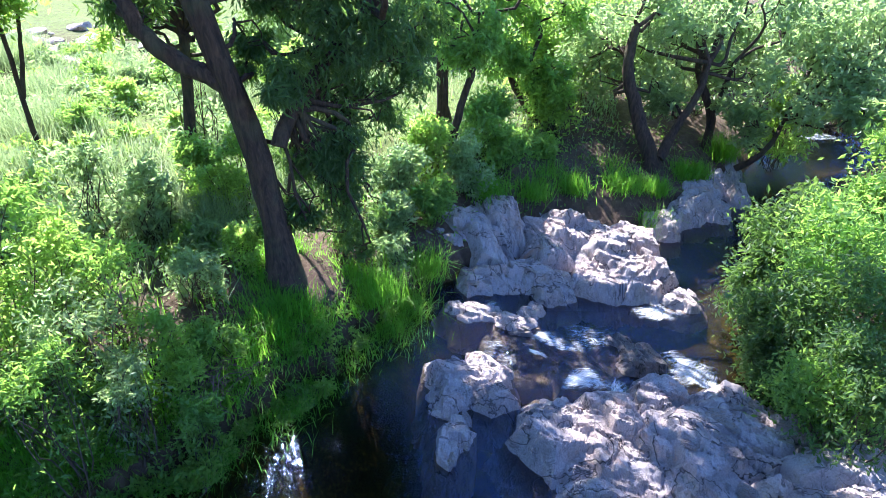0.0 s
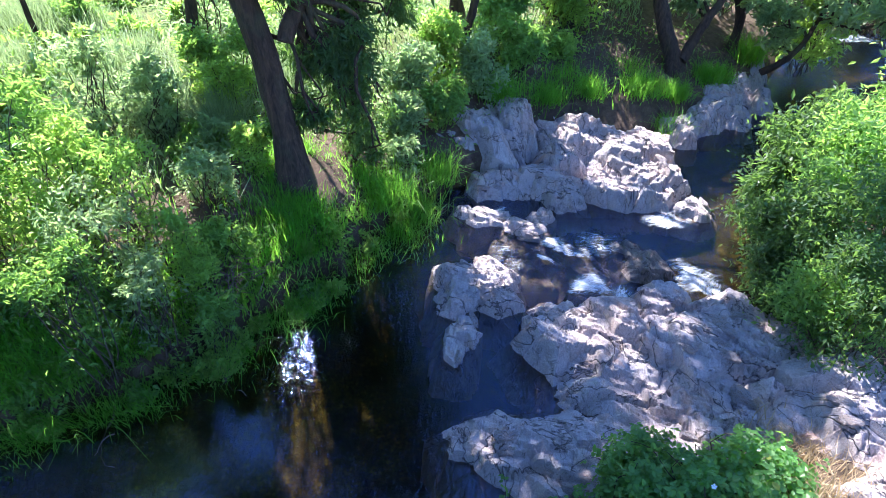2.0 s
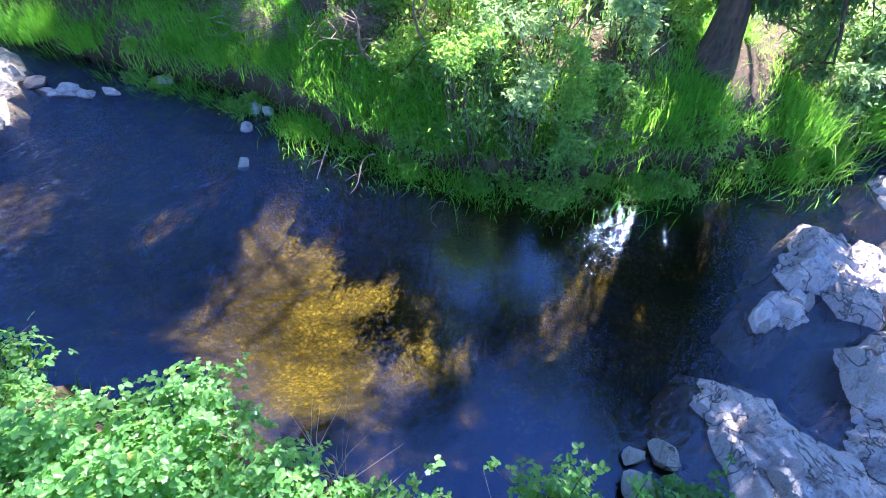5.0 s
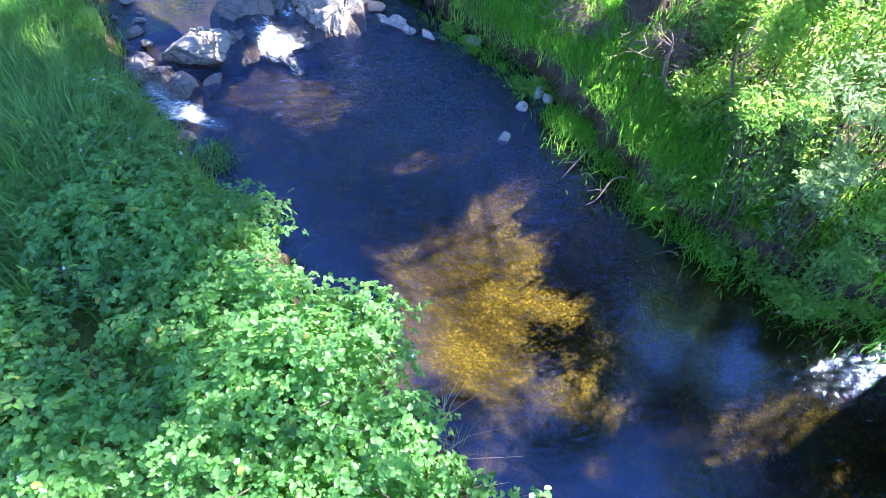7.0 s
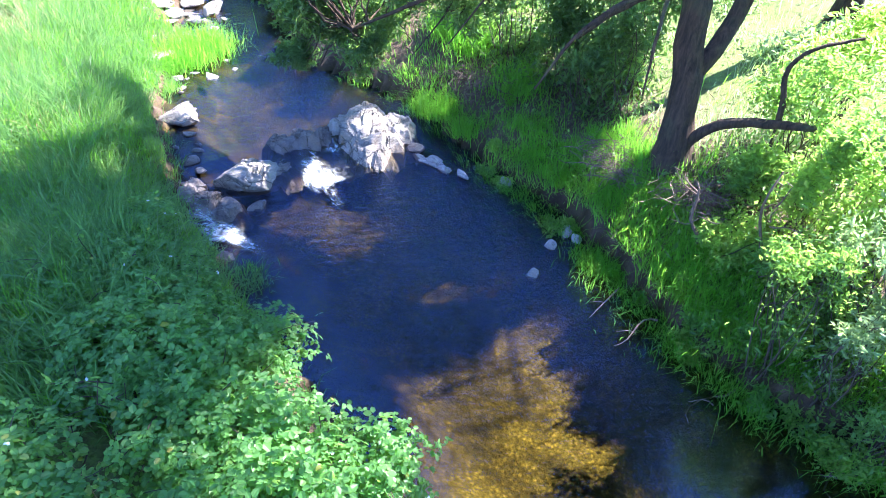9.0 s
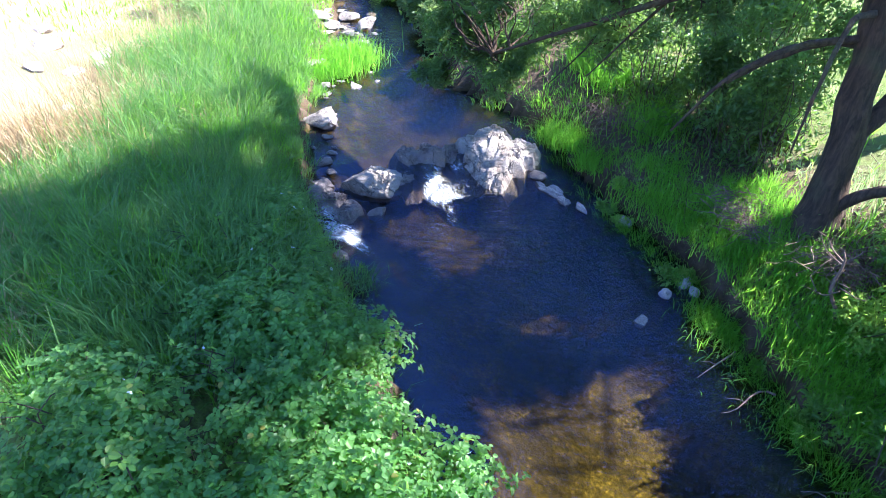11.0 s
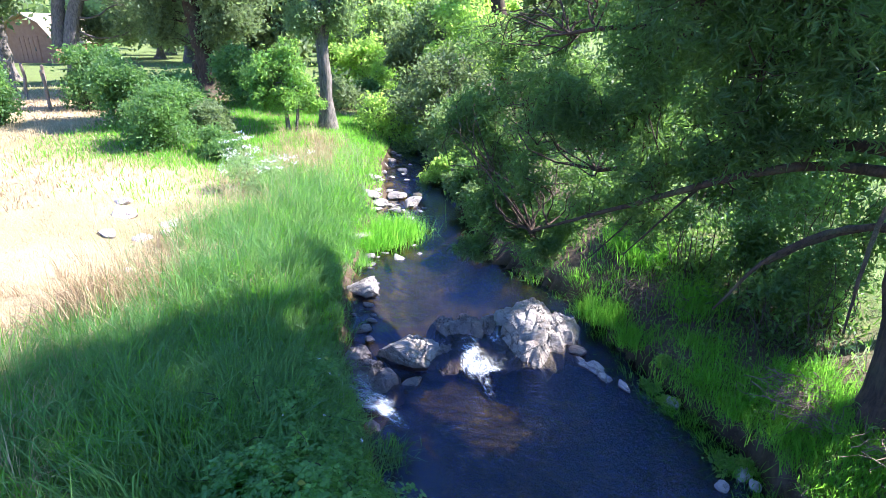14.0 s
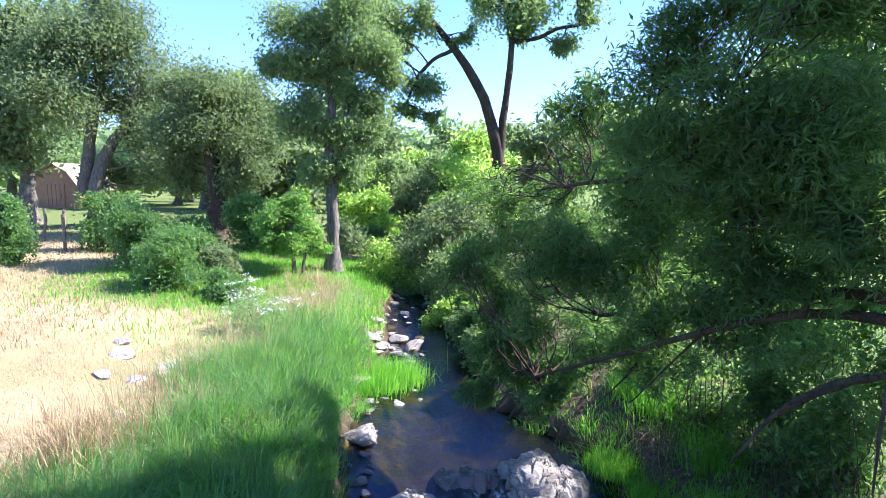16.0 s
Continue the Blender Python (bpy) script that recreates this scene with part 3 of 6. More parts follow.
def boulder_mesh(size, seed, detail=4, name="boulder"):
    """A rounded block: a ball cut by random planes, then roughened."""
    rng = np.random.default_rng(seed)
    bm = bmesh.new()
    bmesh.ops.create_icosphere(bm, subdivisions=detail, radius=1)
    planes = unit(rng.normal(size=(15, 3)))
    offs = rng.uniform(0.45, 0.8, 15)
    for vert in bm.verts:
        p = np.array(vert.co)
        for nrm, o in zip(planes, offs):
            d = p @ nrm - o
            if d > 0:
                p = p - nrm * d * 0.98
        f = noise.fractal(Vector(p) * 1.8 + Vector((seed, 0, 0)), 0.8, 2.0, 5)
        p = p * (1 + 0.09 * f + 0.05 * noise.fractal(Vector(p) * 6 + Vector((seed, 3, 0)), 0.7, 2.2, 4))
        vert.co = (p[0] * size[0], p[1] * size[1], p[2] * size[2])
    me = bpy.data.meshes.new(name)
    for face in bm.faces:
        face.smooth = True
    bm.to_mesh(me)
    bm.free()
    me.set_sharp_from_angle(angle=radians(28))
    return me


def boulder(at, size, seed, material, label, turn=0, tip=0, name="boulder", group="creek rocks", detail=4):
    ob = thing(name, at, label, "rock", group, mesh=boulder_mesh(size, seed, detail, name=name), material=material)
    ob.rotation_euler = (radians(tip), 0, radians(turn))
    return ob


bedrock([(3.75, -0.72, 0.48, 0.5, 0.14), (3.9, -1.25, 0.5, 0.5, 0.22), (3.85, -1.85, 0.55, 0.55, 0.25), (3.72, -2.45, 0.5, 0.5, 0.24), (3.62, -2.95, 0.36, 0.36, 0.2), (3.25, -1.2, 0.42, 0.5, 0.06),
         (3.2, -1.85, 0.45, 0.55, 0.12), (4.3, -1.6, 0.22, 0.25, 0.13), (4.22, -2.15, 0.26, 0.32, 0.16), (2.95, -1.6, 0.36, 0.45, 0.04)], 1, ROCK, "broad cracked grey-lilac bedrock shelf with pink stains beside the creek", 68, 0.11, 0.5, sharp=0.4)
bedrock([(2.64, 0.08, 0.26, 0.24, 0.08), (2.55, -0.28, 0.36, 0.34, 0.12), (2.55, -0.72, 0.38, 0.42, 0.13), (2.62, -1.1, 0.34, 0.35, 0.13)], 2, ROCK, "low pinkish bedrock slab dipping into the dark pool", 80, 0.07, 0.5, sharp=0.45)
bedrock([(2.95, -2.42, 0.36, 0.34, 0.06), (2.62, -2.66, 0.42, 0.34, 0.07), (3.2, -2.75, 0.35, 0.3, 0.08), (2.25, -2.6, 0.32, 0.26, 0.05)], 3, ROCK, "weathered pinkish bedrock above the creek among dry grass", 60, 0.08, 0.4, on_land=True)
bedrock([(7.05, 0.5, 0.44, 0.5, 0.34), (6.82, 0.92, 0.32, 0.36, 0.3), (7.5, 0.25, 0.34, 0.5, 0.44), (7.35, 0.8, 0.36, 0.36, 0.42)], 4, ROCK, "high blocky lilac rock face under the far bank", 30, 0.12, 0.5, sharp=0.5)
bedrock([(6.35, 0.1, 0.3, 0.4, 0.1), (6.5, -0.4, 0.3, 0.4, 0.08), (6.25, -0.62, 0.24, 0.28, -0.02)], 44, ROCK, "low grey rock shelf at the foot of the rock face", 75, 0.07, 0.42, sharp=0.3)
bedrock([(7.25, -0.62, 0.46, 0.42, 0.22), (7.2, -1.3, 0.52, 0.5, 0.17), (6.75, -1.72, 0.46, 0.42, 0.07), (6.5, -1.28, 0.34, 0.36, 0.0), (7.5, -1.75, 0.32, 0.3, 0.1), (7.7, -0.85, 0.4, 0.42, 0.25)], 5, ROCK, "fractured pale grey bedrock with clefts beside the riffle", 50, 0.12, 0.42, sharp=0.3)
bedrock([(8.3, -2.35, 0.35, 0.22, 0.0), (8.9, -2.85, 0.4, 0.25, 0.02), (9.4, -3.1, 0.45, 0.25, 0.04), (9.0, -3.35, 0.3, 0.2, -0.08)], 6, ROCK, "low grey rocks along the creek edge downstream", -40, 0.11, 0.32, res=0.022)
bedrock([(10.2, -3.55, 0.5, 0.25, 0.02), (10.8, -3.95, 0.45, 0.25, 0.04), (9.7, -3.9, 0.3, 0.18, -0.1)], 14, ROCK, "low grey rocks along the creek edge downstream", -35, 0.1, 0.3, res=0.025)
bedrock([(4.32, 0.42, 0.24, 0.26, 0.09), (4.2, 0.12, 0.24, 0.22, 0.05), (4.55, 0.12, 0.2, 0.2, 0.05), (4.05, 0.5, 0.15, 0.17, 0.04)], 7, ROCK, "grey broken rock standing in the pool outlet", 70, 0.09, 0.3)
bedrock([(5.05, -0.5, 0.38, 0.45, -0.16), (4.8, -0.95, 0.28, 0.3, -0.2), (5.3, -0.2, 0.28, 0.35, -0.12)], 8, ROCK_DARK, "dark wet ledge under the running water", 70, 0.04, 0.3, sharp=0.3)
bedrock([(5.05, -1.5, 0.24, 0.22, -0.05), (5.3, -1.35, 0.18, 0.2, -0.08)], 9, ROCK_DARK, "dark wet rock splitting the riffle", 40, 0.06, 0.25, sharp=0.4)
bedrock([(5.62, 0.3, 0.2, 0.4, -0.01), (5.5, -0.1, 0.2, 0.26, -0.03), (5.75, -0.35, 0.14, 0.14, -0.05)], 10, ROCK, "pale wet ledge at the head of the riffle", 85, 0.04, 0.3, sharp=0.4)
bedrock([(3.58, 0.36, 0.24, 0.17, 0.06)], 11, ROCK, "flat grey slab lying in the dark pool", 35, 0.02, 0.5, res=0.012, sharp=0.8)
bedrock([(6.24, -2.2, 0.2, 0.22, -0.08)], 12, ROCK, "smooth grey boulder awash in the creek", 20, 0.04, 0.4)
boulder((1.95, 0.15, 0.06), (0.10, 0.15, 0.14), 22, ROCK_PALE, "small pale upright stone at the water edge", detail=3)
boulder((1.78, 0.28, 0.03), (0.10, 0.08, 0.07), 23, ROCK_PALE, "small grey stone at the water edge", detail=3)
boulder((1.65, 0.05, 0.08), (0.16, 0.18, 0.10), 24, ROCK_PALE, "small grey stone at the water edge", detail=3)
boulder((-2.42, 6.16, 0.12), (0.46, 0.34, 0.36), 31, ROCK_PALE, "big pale flat-topped boulder with a shaded face at the little falls", 20, detail=5)
bedrock([(-2.78, 5.72, 0.3, 0.18, 0.18), (-2.5, 5.62, 0.22, 0.16, 0.12), (-3.05, 5.85, 0.2, 0.2, 0.22)], 32, ROCK_DARK, "dark wet ledge beside the white water", 30, 0.06, 0.3, foot=0.14)
bedrock([(-2.0, 6.72, 0.2, 0.16, 0.34), (-1.82, 6.9, 0.16, 0.14, 0.36), (-1.55, 7.02, 0.18, 0.13, 0.35)], 33, ROCK_DARK, "dark wet rocks on the lip of the falls", 35, 0.06, 0.25, foot=0.0)
bedrock([(-1.0, 7.35, 0.36, 0.36, 0.4), (-0.78, 7.0, 0.28, 0.3, 0.32), (-1.25, 7.15, 0.24, 0.22, 0.36), (-0.62, 7.3, 0.24, 0.3, 0.36)], 38, ROCK_PALE, "big craggy pale sunlit rock at the far side of the falls", 40, 0.08, 0.34, res=0.014, foot=0.06)
bedrock([(-1.6, 6.72, 0.55, 0.16, 0.17), (-2.1, 6.45, 0.3, 0.16, 0.15)], 39, ROCK_DARK, "dark wet ledge across the lip of the falls", 24, 0.05, 0.3, foot=0.08)
boulder((-3.55, 7.35, 0.36), (0.36, 0.30, 0.22), 35, ROCK_PALE, "grey rounded rock on the creek edge", 15)
boulder((0.95, 4.5, -0.02), (0.11, 0.09, 0.08), 36, ROCK_PALE, "small pale stone breaking the surface", detail=3)
for k, (x, y, z, r) in enumerate([(-3.05, 6.3, 0.3, 0.12), (-2.15, 5.72, 0.0, 0.12), (-2.85, 5.25, 0.04, 0.1), (-2.6, 4.95, 0.0, 0.1), (-0.3, 6.9, 0.12, 0.12)]):
    boulder((x, y, z), (r * 1.4, r, r * 0.8), 60 + k, ROCK_DARK, "dark wet stone beside the falls", 37 * k, name="stone", group="falls stones", detail=3)
rng = np.random.default_rng(5)
for k in range(40):
    u = rng.random()
    x = -3.9 - 1.3 * u + rng.normal() * 0.35
    y = 8.6 + 4.3 * u + rng.normal() * 0.2
    r = 0.05 + 0.2 * rng.random() ** 2
    boulder((x, y, max(gz(x, y), 0.33) + r * 0.02), (r * 1.5, r, r * 0.42), 40 + k, ROCK_PALE, "pale dry stone on the creek margin", rng.uniform(0, 180), name="stone", group="margin stones", detail=3)
for k in range(40):
    u = rng.random()
    x = -4.0 - 3.4 * u + rng.normal() * 0.35
    y = 10.4 + 7.5 * u + rng.normal() * 0.5
    r = 0.06 + 0.24 * rng.random() ** 2
    boulder((x, y, 0.38 + 0.03 * (y - 10)), (r * 1.5, r, r * 0.5), 80 + k, ROCK_PALE, "pale stone standing in the upper creek", rng.uniform(0, 180), name="stone", group="upper creek stones", detail=3)
for k in range(9):
    u = rng.random()
    x, y = -0.25 + 0.62 * u + rng.normal() * 0.05, 6.78 - 0.48 * u + rng.normal() * 0.07
    boulder((x, y, 0.04), (rng.uniform(0.1, 0.22), 0.055, 0.07), 110 + k, ROCK, "splintered grey rock at the foot of the far bank", rng.uniform(-60, -30), name="stone", group="splintered stones", detail=3)
for k, (x, y, r) in enumerate([(0.8, 6.2, 0.1), (1.42, 5.2, 0.1), (1.5, 5.05, 0.08), (1.2, 4.95, 0.07)]):
    boulder((x, y, 0.02), (r * 1.4, r, r * 0.8), 170 + k, ROCK, "grey stone at the foot of the far bank", 60 * k, name="stone", group="bank stones", detail=3)


# white water at the two spouts of the falls and along the riffle
def foam(at, half, turn, seed, label, thick=1.0):
    """Broken white water that lies on the creek's surface."""
    n = 48
    u, w = np.meshgrid(np.linspace(-1, 1, n), np.linspace(-1, 1, n), indexing="ij")
    rng = np.random.default_rng(seed)
    c, s = math.cos(radians(turn)), math.sin(radians(turn))
    X, Y = at[0] + u * half[0] * c - w * half[1] * s, at[1] + u * half[0] * s + w * half[1] * c
    wz = creek_at(X.ravel(), Y.ravel())[2].reshape(n, n)
    ring = np.hypot(u, w) + 0.25 * wave(u, w, 4.0, seed)
    z = wz + 0.015 + (0.015 * wave(X, Y, 17.0, seed) + 0.012) * smooth(1.0, 0.4, ring)
    z0 = float(wz.min())
    v = np.stack([u * half[0], w * half[1], z - z0], -1).reshape(-1, 3)
    i, j = np.meshgrid(np.arange(n - 1), np.arange(n - 1), indexing="ij")
    f = np.stack([i * n + j, (i + 1) * n + j, (i + 1) * n + j + 1, i * n + j + 1], -1).reshape(-1, 4)
    me = mesh_of("white_water", v, [f], True)
    col = np.ones((n * n, 4), np.float32)
    col[:, :3] = (thick * smooth(1.0, 0.1, ring) * (0.7 + 0.4 * smooth(0.7, -0.5, u))).reshape(-1, 1)
    me.color_attributes.new("cover", "FLOAT_COLOR", "POINT").data.foreach_set("color", col.ravel())
    ob = thing("white_water", (at[0], at[1], z0), label, "water", "white water", kind="stuff", mesh=me, material=FOAM)
    ob.rotation_euler[2] = radians(turn)
    return ob


def spout(path, widths, seed, label):
    """Water sliding down between rocks: a bulging sheet along a falling line, torn into strands."""
    rng = np.random.default_rng(seed)
    path = line(path, 26, rng, 0.0)
    w = np.interp(np.linspace(0, 1, 26), np.linspace(0, 1, len(widths)), widths)
    side = unit(np.cross(np.gradient(path, axis=0), [0, 0, 1.0]))
    u = np.linspace(-1, 1, 22)
    v = path[:, None] + side[:, None] * (u[None, :, None] * w[:, None, None])
    i, j = np.meshgrid(np.arange(26), np.arange(22), indexing="ij")
    v[..., 2] += 0.035 * (1 - u ** 2)[None] + 0.02 * field(j * 0.8, i * 0.15, seed) + 0.015 * field(j * 1.7, i * 0.5, seed + 3)
    o = path[-1]
    i, j = i[:-1, :-1], j[:-1, :-1]
    f = np.stack([i * 22 + j, (i + 1) * 22 + j, (i + 1) * 22 + j + 1, i * 22 + j + 1], -1).reshape(-1, 4)
    me = mesh_of("falling_water", (v - o).reshape(-1, 3), [f], True)
    col = np.ones((26 * 22, 4), np.float32)
    e = np.linspace(0, 1, 26)[:, None]
    col[:, :3] = ((0.1 + 0.75 * smooth(0.0, 0.6, e)) * (1 - 0.6 * np.abs(u)[None] ** 3)).reshape(-1, 1)
    me.color_attributes.new("cover", "FLOAT_COLOR", "POINT").data.foreach_set("color", col.ravel())
    return thing("falling_water", o, label, "water", "white water", kind="stuff", mesh=me, material=FOAM)


spout([(-1.95, 6.9, 0.36), (-1.82, 6.72, 0.33), (-1.68, 6.52, 0.16), (-1.5, 6.35, 0.04), (-1.3, 6.15, 0.02)], [0.1, 0.16, 0.22, 0.28, 0.3], 1, "white water pouring between the boulders of the little falls")
spout([(-1.5, 7.0, 0.36), (-1.42, 6.85, 0.3), (-1.34, 6.68, 0.08), (-1.25, 6.5, 0.02)], [0.1, 0.12, 0.16, 0.2], 2, "thin second fall beside the sunlit rock")
spout([(-3.0, 5.75, 0.3), (-2.85, 5.5, 0.22), (-2.6, 5.25, 0.07), (-2.3, 5.08, 0.03)], [0.1, 0.14, 0.2, 0.24], 3, "white water sliding down the chute at the near bank")
foam((-1.42, 6.2), (0.5, 0.36), -60, 1, "white foam at the foot of the little falls", 1.15)
foam((-1.15, 5.7), (0.55, 0.2), -62, 7, "thin foam trailing below the falls", 0.7)
foam((-2.3, 5.1), (0.55, 0.3), -25, 2, "white foaming chute at the near bank", 1.3)
foam((-1.95, 4.9), (0.5, 0.22), -35, 8, "thin foam trailing below the chute", 0.75)
foam((4.65, -0.95), (0.45, 0.35), -70, 3, "white riffle running over dark ledges", 1.25)
foam((5.0, -2.0), (0.5, 0.4), -60, 4, "white riffle beside the bedrock shelf", 1.15)
foam((5.75, 0.1), (0.3, 0.45), -90, 5, "thin white riffle over the ledge", 0.9)
foam((5.3, -0.55), (0.35, 0.3), -90, 6, "thin white riffle over the ledge", 1.1)
foam((13.4, -6.9), (0.9, 0.6), -90, 9, "white water far down the creek", 1.0)

rng = np.random.default_rng(12)
for k in range(46):
    x, y, r = 11.4 + rng.normal() * 1.3, 9.7 + rng.normal() * 0.9, 0.08 + 0.26 * rng.random() ** 2
    boulder((x, y, gz(x, y) + 0.05), (r * 1.3, r, r * 0.6), 130 + k, ROCK, "grey rock on the bare slope above the clearing", 50 * k, name="stone", group="slope stones", detail=3)
for k, (x, y, r) in enumerate([(-5.6, 5.9, 0.16), (-5.3, 5.6, 0.12), (-6.5, 6.3, 0.18), (-5.9, 5.4, 0.1), (-7.7, 7.2, 0.3), (-6.6, 7.0, 0.22), (-6.3, 6.7, 0.2), (-8.1, 7.6, 0.2), (-7.0, 6.2, 0.16)]):
    boulder((x, y, gz(x, y)), (r * 1.2, r, r * 0.5), 160 + k, ROCK, "low lilac rock showing through dry grass", 40 * k, name="stone", group="slope stones", detail=3)
for k in range(22):
    u = rng.random()
    x, y = -2.15 - 2.0 * u + rng.normal() * 0.08, 4.6 + 4.6 * u + rng.normal() * 0.1
    r = 0.035 + 0.06 * rng.random() ** 2
    boulder((x - 0.1, y, max(gz(x - 0.1, y), creek_at(x - 0.1, y)[2][0])), (r * 1.4, r, r * 0.6), 180 + k, ROCK_DARK, "brown stone at the foot of the near bank", rng.uniform(0, 180), name="stone", group="bank stones", detail=3)
foam((5.4, -1.0), (0.7, 0.5), -80, 11, "broken white riffle over submerged ledges", 0.85)
foam((5.15, -0.75), (0.3, 0.14), -110, 14, "white water breaking over a sunlit stone", 1.2)
foam((4.95, -0.45), (0.26, 0.1), -120, 15, "white water breaking over a sunlit stone", 1.2)
foam((4.55, -1.2), (0.4, 0.16), -20, 16, "white riffle tumbling past the bedrock shelf", 1.2)
foam((5.55, 0.2), (0.16, 0.36), 0, 17, "thin bright water sliding over the pale ledge", 1.0)
foam((4.85, -2.05), (0.3, 0.4), -30, 18, "white riffle at the end of the bedrock shelf", 1.1)
foam((4.95, 0.0), (0.4, 0.6), -80, 12, "thin foam streaks in the outlet", 0.75)
foam((6.1, -1.9), (0.5, 0.4), -60, 13, "thin foam streaks down the riffle", 1.05)


# ---------------------------------------------------------------- trees and bushes
def clump_points(rng, centre, radii, clumps, leaves, size, shell=0.55):
    """Leaf places in clumps that fill the outer part of an egg."""
    d = unit(rng.normal(size=(clumps, 3)))
    r = (shell + (1 - shell) * rng.random((clumps, 1))) ** 0.8
    c = np.asarray(centre) + d * r * np.asarray(radii)
    k = rng.integers(0, clumps, leaves)
    s = size * rng.uniform(0.6, 1.3, (clumps, 1))
    p = c[k] + rng.normal(size=(leaves, 3)) * s[k] * np.array([1, 1, 0.75])
    return p, c


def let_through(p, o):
    """Which leaves stay: foliage is cut away along set lines, to place sky reflections and sun flecks."""
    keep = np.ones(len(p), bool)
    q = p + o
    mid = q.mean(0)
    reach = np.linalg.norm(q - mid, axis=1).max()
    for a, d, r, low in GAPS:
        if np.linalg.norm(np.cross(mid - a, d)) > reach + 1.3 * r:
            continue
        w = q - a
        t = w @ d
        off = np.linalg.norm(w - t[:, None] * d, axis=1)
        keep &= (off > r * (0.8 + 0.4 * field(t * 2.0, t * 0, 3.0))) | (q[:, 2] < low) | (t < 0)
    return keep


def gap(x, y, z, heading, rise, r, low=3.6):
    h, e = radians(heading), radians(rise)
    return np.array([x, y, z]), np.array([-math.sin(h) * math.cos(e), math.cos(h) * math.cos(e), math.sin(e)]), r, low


# openings cut into the crowns: to put sky patches in the pool, and sun on bed, rock and grass
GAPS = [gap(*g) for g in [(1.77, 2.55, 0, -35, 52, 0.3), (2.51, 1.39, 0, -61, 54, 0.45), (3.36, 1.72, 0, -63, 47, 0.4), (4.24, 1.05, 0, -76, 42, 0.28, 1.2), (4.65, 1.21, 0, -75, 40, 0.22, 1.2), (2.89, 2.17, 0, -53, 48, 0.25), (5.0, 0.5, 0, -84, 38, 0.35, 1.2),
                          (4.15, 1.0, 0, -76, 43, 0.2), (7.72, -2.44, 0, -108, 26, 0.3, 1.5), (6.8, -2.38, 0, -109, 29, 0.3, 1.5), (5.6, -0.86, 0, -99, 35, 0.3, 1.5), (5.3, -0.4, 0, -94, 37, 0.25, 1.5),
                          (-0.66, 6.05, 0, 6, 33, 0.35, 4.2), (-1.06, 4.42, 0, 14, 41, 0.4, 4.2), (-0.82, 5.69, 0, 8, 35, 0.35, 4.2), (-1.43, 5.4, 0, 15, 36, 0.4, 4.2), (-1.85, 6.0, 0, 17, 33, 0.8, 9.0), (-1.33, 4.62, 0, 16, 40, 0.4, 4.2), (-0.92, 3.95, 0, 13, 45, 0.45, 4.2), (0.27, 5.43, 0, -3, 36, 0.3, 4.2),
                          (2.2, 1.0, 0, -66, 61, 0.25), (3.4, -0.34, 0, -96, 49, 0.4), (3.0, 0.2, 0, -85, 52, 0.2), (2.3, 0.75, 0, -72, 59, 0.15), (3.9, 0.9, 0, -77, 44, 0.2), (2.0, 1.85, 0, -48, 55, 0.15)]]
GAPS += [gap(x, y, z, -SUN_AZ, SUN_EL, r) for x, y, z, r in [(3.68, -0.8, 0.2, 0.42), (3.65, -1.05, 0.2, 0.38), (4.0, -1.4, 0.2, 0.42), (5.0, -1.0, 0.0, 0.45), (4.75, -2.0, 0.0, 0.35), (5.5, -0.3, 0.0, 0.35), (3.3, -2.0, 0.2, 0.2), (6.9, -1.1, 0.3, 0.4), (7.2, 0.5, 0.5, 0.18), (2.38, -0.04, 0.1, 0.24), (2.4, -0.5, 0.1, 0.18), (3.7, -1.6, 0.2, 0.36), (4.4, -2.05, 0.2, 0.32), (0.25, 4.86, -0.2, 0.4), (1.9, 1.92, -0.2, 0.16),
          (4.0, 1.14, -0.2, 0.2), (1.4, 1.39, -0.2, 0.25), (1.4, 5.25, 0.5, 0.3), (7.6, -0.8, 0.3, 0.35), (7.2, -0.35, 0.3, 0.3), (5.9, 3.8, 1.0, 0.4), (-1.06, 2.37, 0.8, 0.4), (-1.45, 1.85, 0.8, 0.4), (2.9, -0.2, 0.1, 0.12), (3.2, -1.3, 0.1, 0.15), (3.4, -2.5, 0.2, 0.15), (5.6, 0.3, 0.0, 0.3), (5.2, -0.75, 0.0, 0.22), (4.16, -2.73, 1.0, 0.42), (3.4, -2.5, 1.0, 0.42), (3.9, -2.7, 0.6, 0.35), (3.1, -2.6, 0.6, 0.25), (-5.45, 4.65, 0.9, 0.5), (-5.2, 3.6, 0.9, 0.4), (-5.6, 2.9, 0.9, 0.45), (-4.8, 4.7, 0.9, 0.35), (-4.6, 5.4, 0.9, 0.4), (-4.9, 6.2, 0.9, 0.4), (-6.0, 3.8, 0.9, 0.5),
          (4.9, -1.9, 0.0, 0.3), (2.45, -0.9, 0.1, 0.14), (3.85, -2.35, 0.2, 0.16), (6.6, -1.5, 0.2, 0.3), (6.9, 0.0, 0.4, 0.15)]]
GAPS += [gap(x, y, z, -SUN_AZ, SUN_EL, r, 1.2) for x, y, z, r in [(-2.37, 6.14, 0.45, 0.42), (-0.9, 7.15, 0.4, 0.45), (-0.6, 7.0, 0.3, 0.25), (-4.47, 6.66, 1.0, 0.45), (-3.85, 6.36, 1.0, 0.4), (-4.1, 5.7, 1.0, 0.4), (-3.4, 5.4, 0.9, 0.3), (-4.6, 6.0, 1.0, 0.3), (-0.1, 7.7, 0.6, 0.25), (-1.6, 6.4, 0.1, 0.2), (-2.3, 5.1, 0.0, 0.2)]]


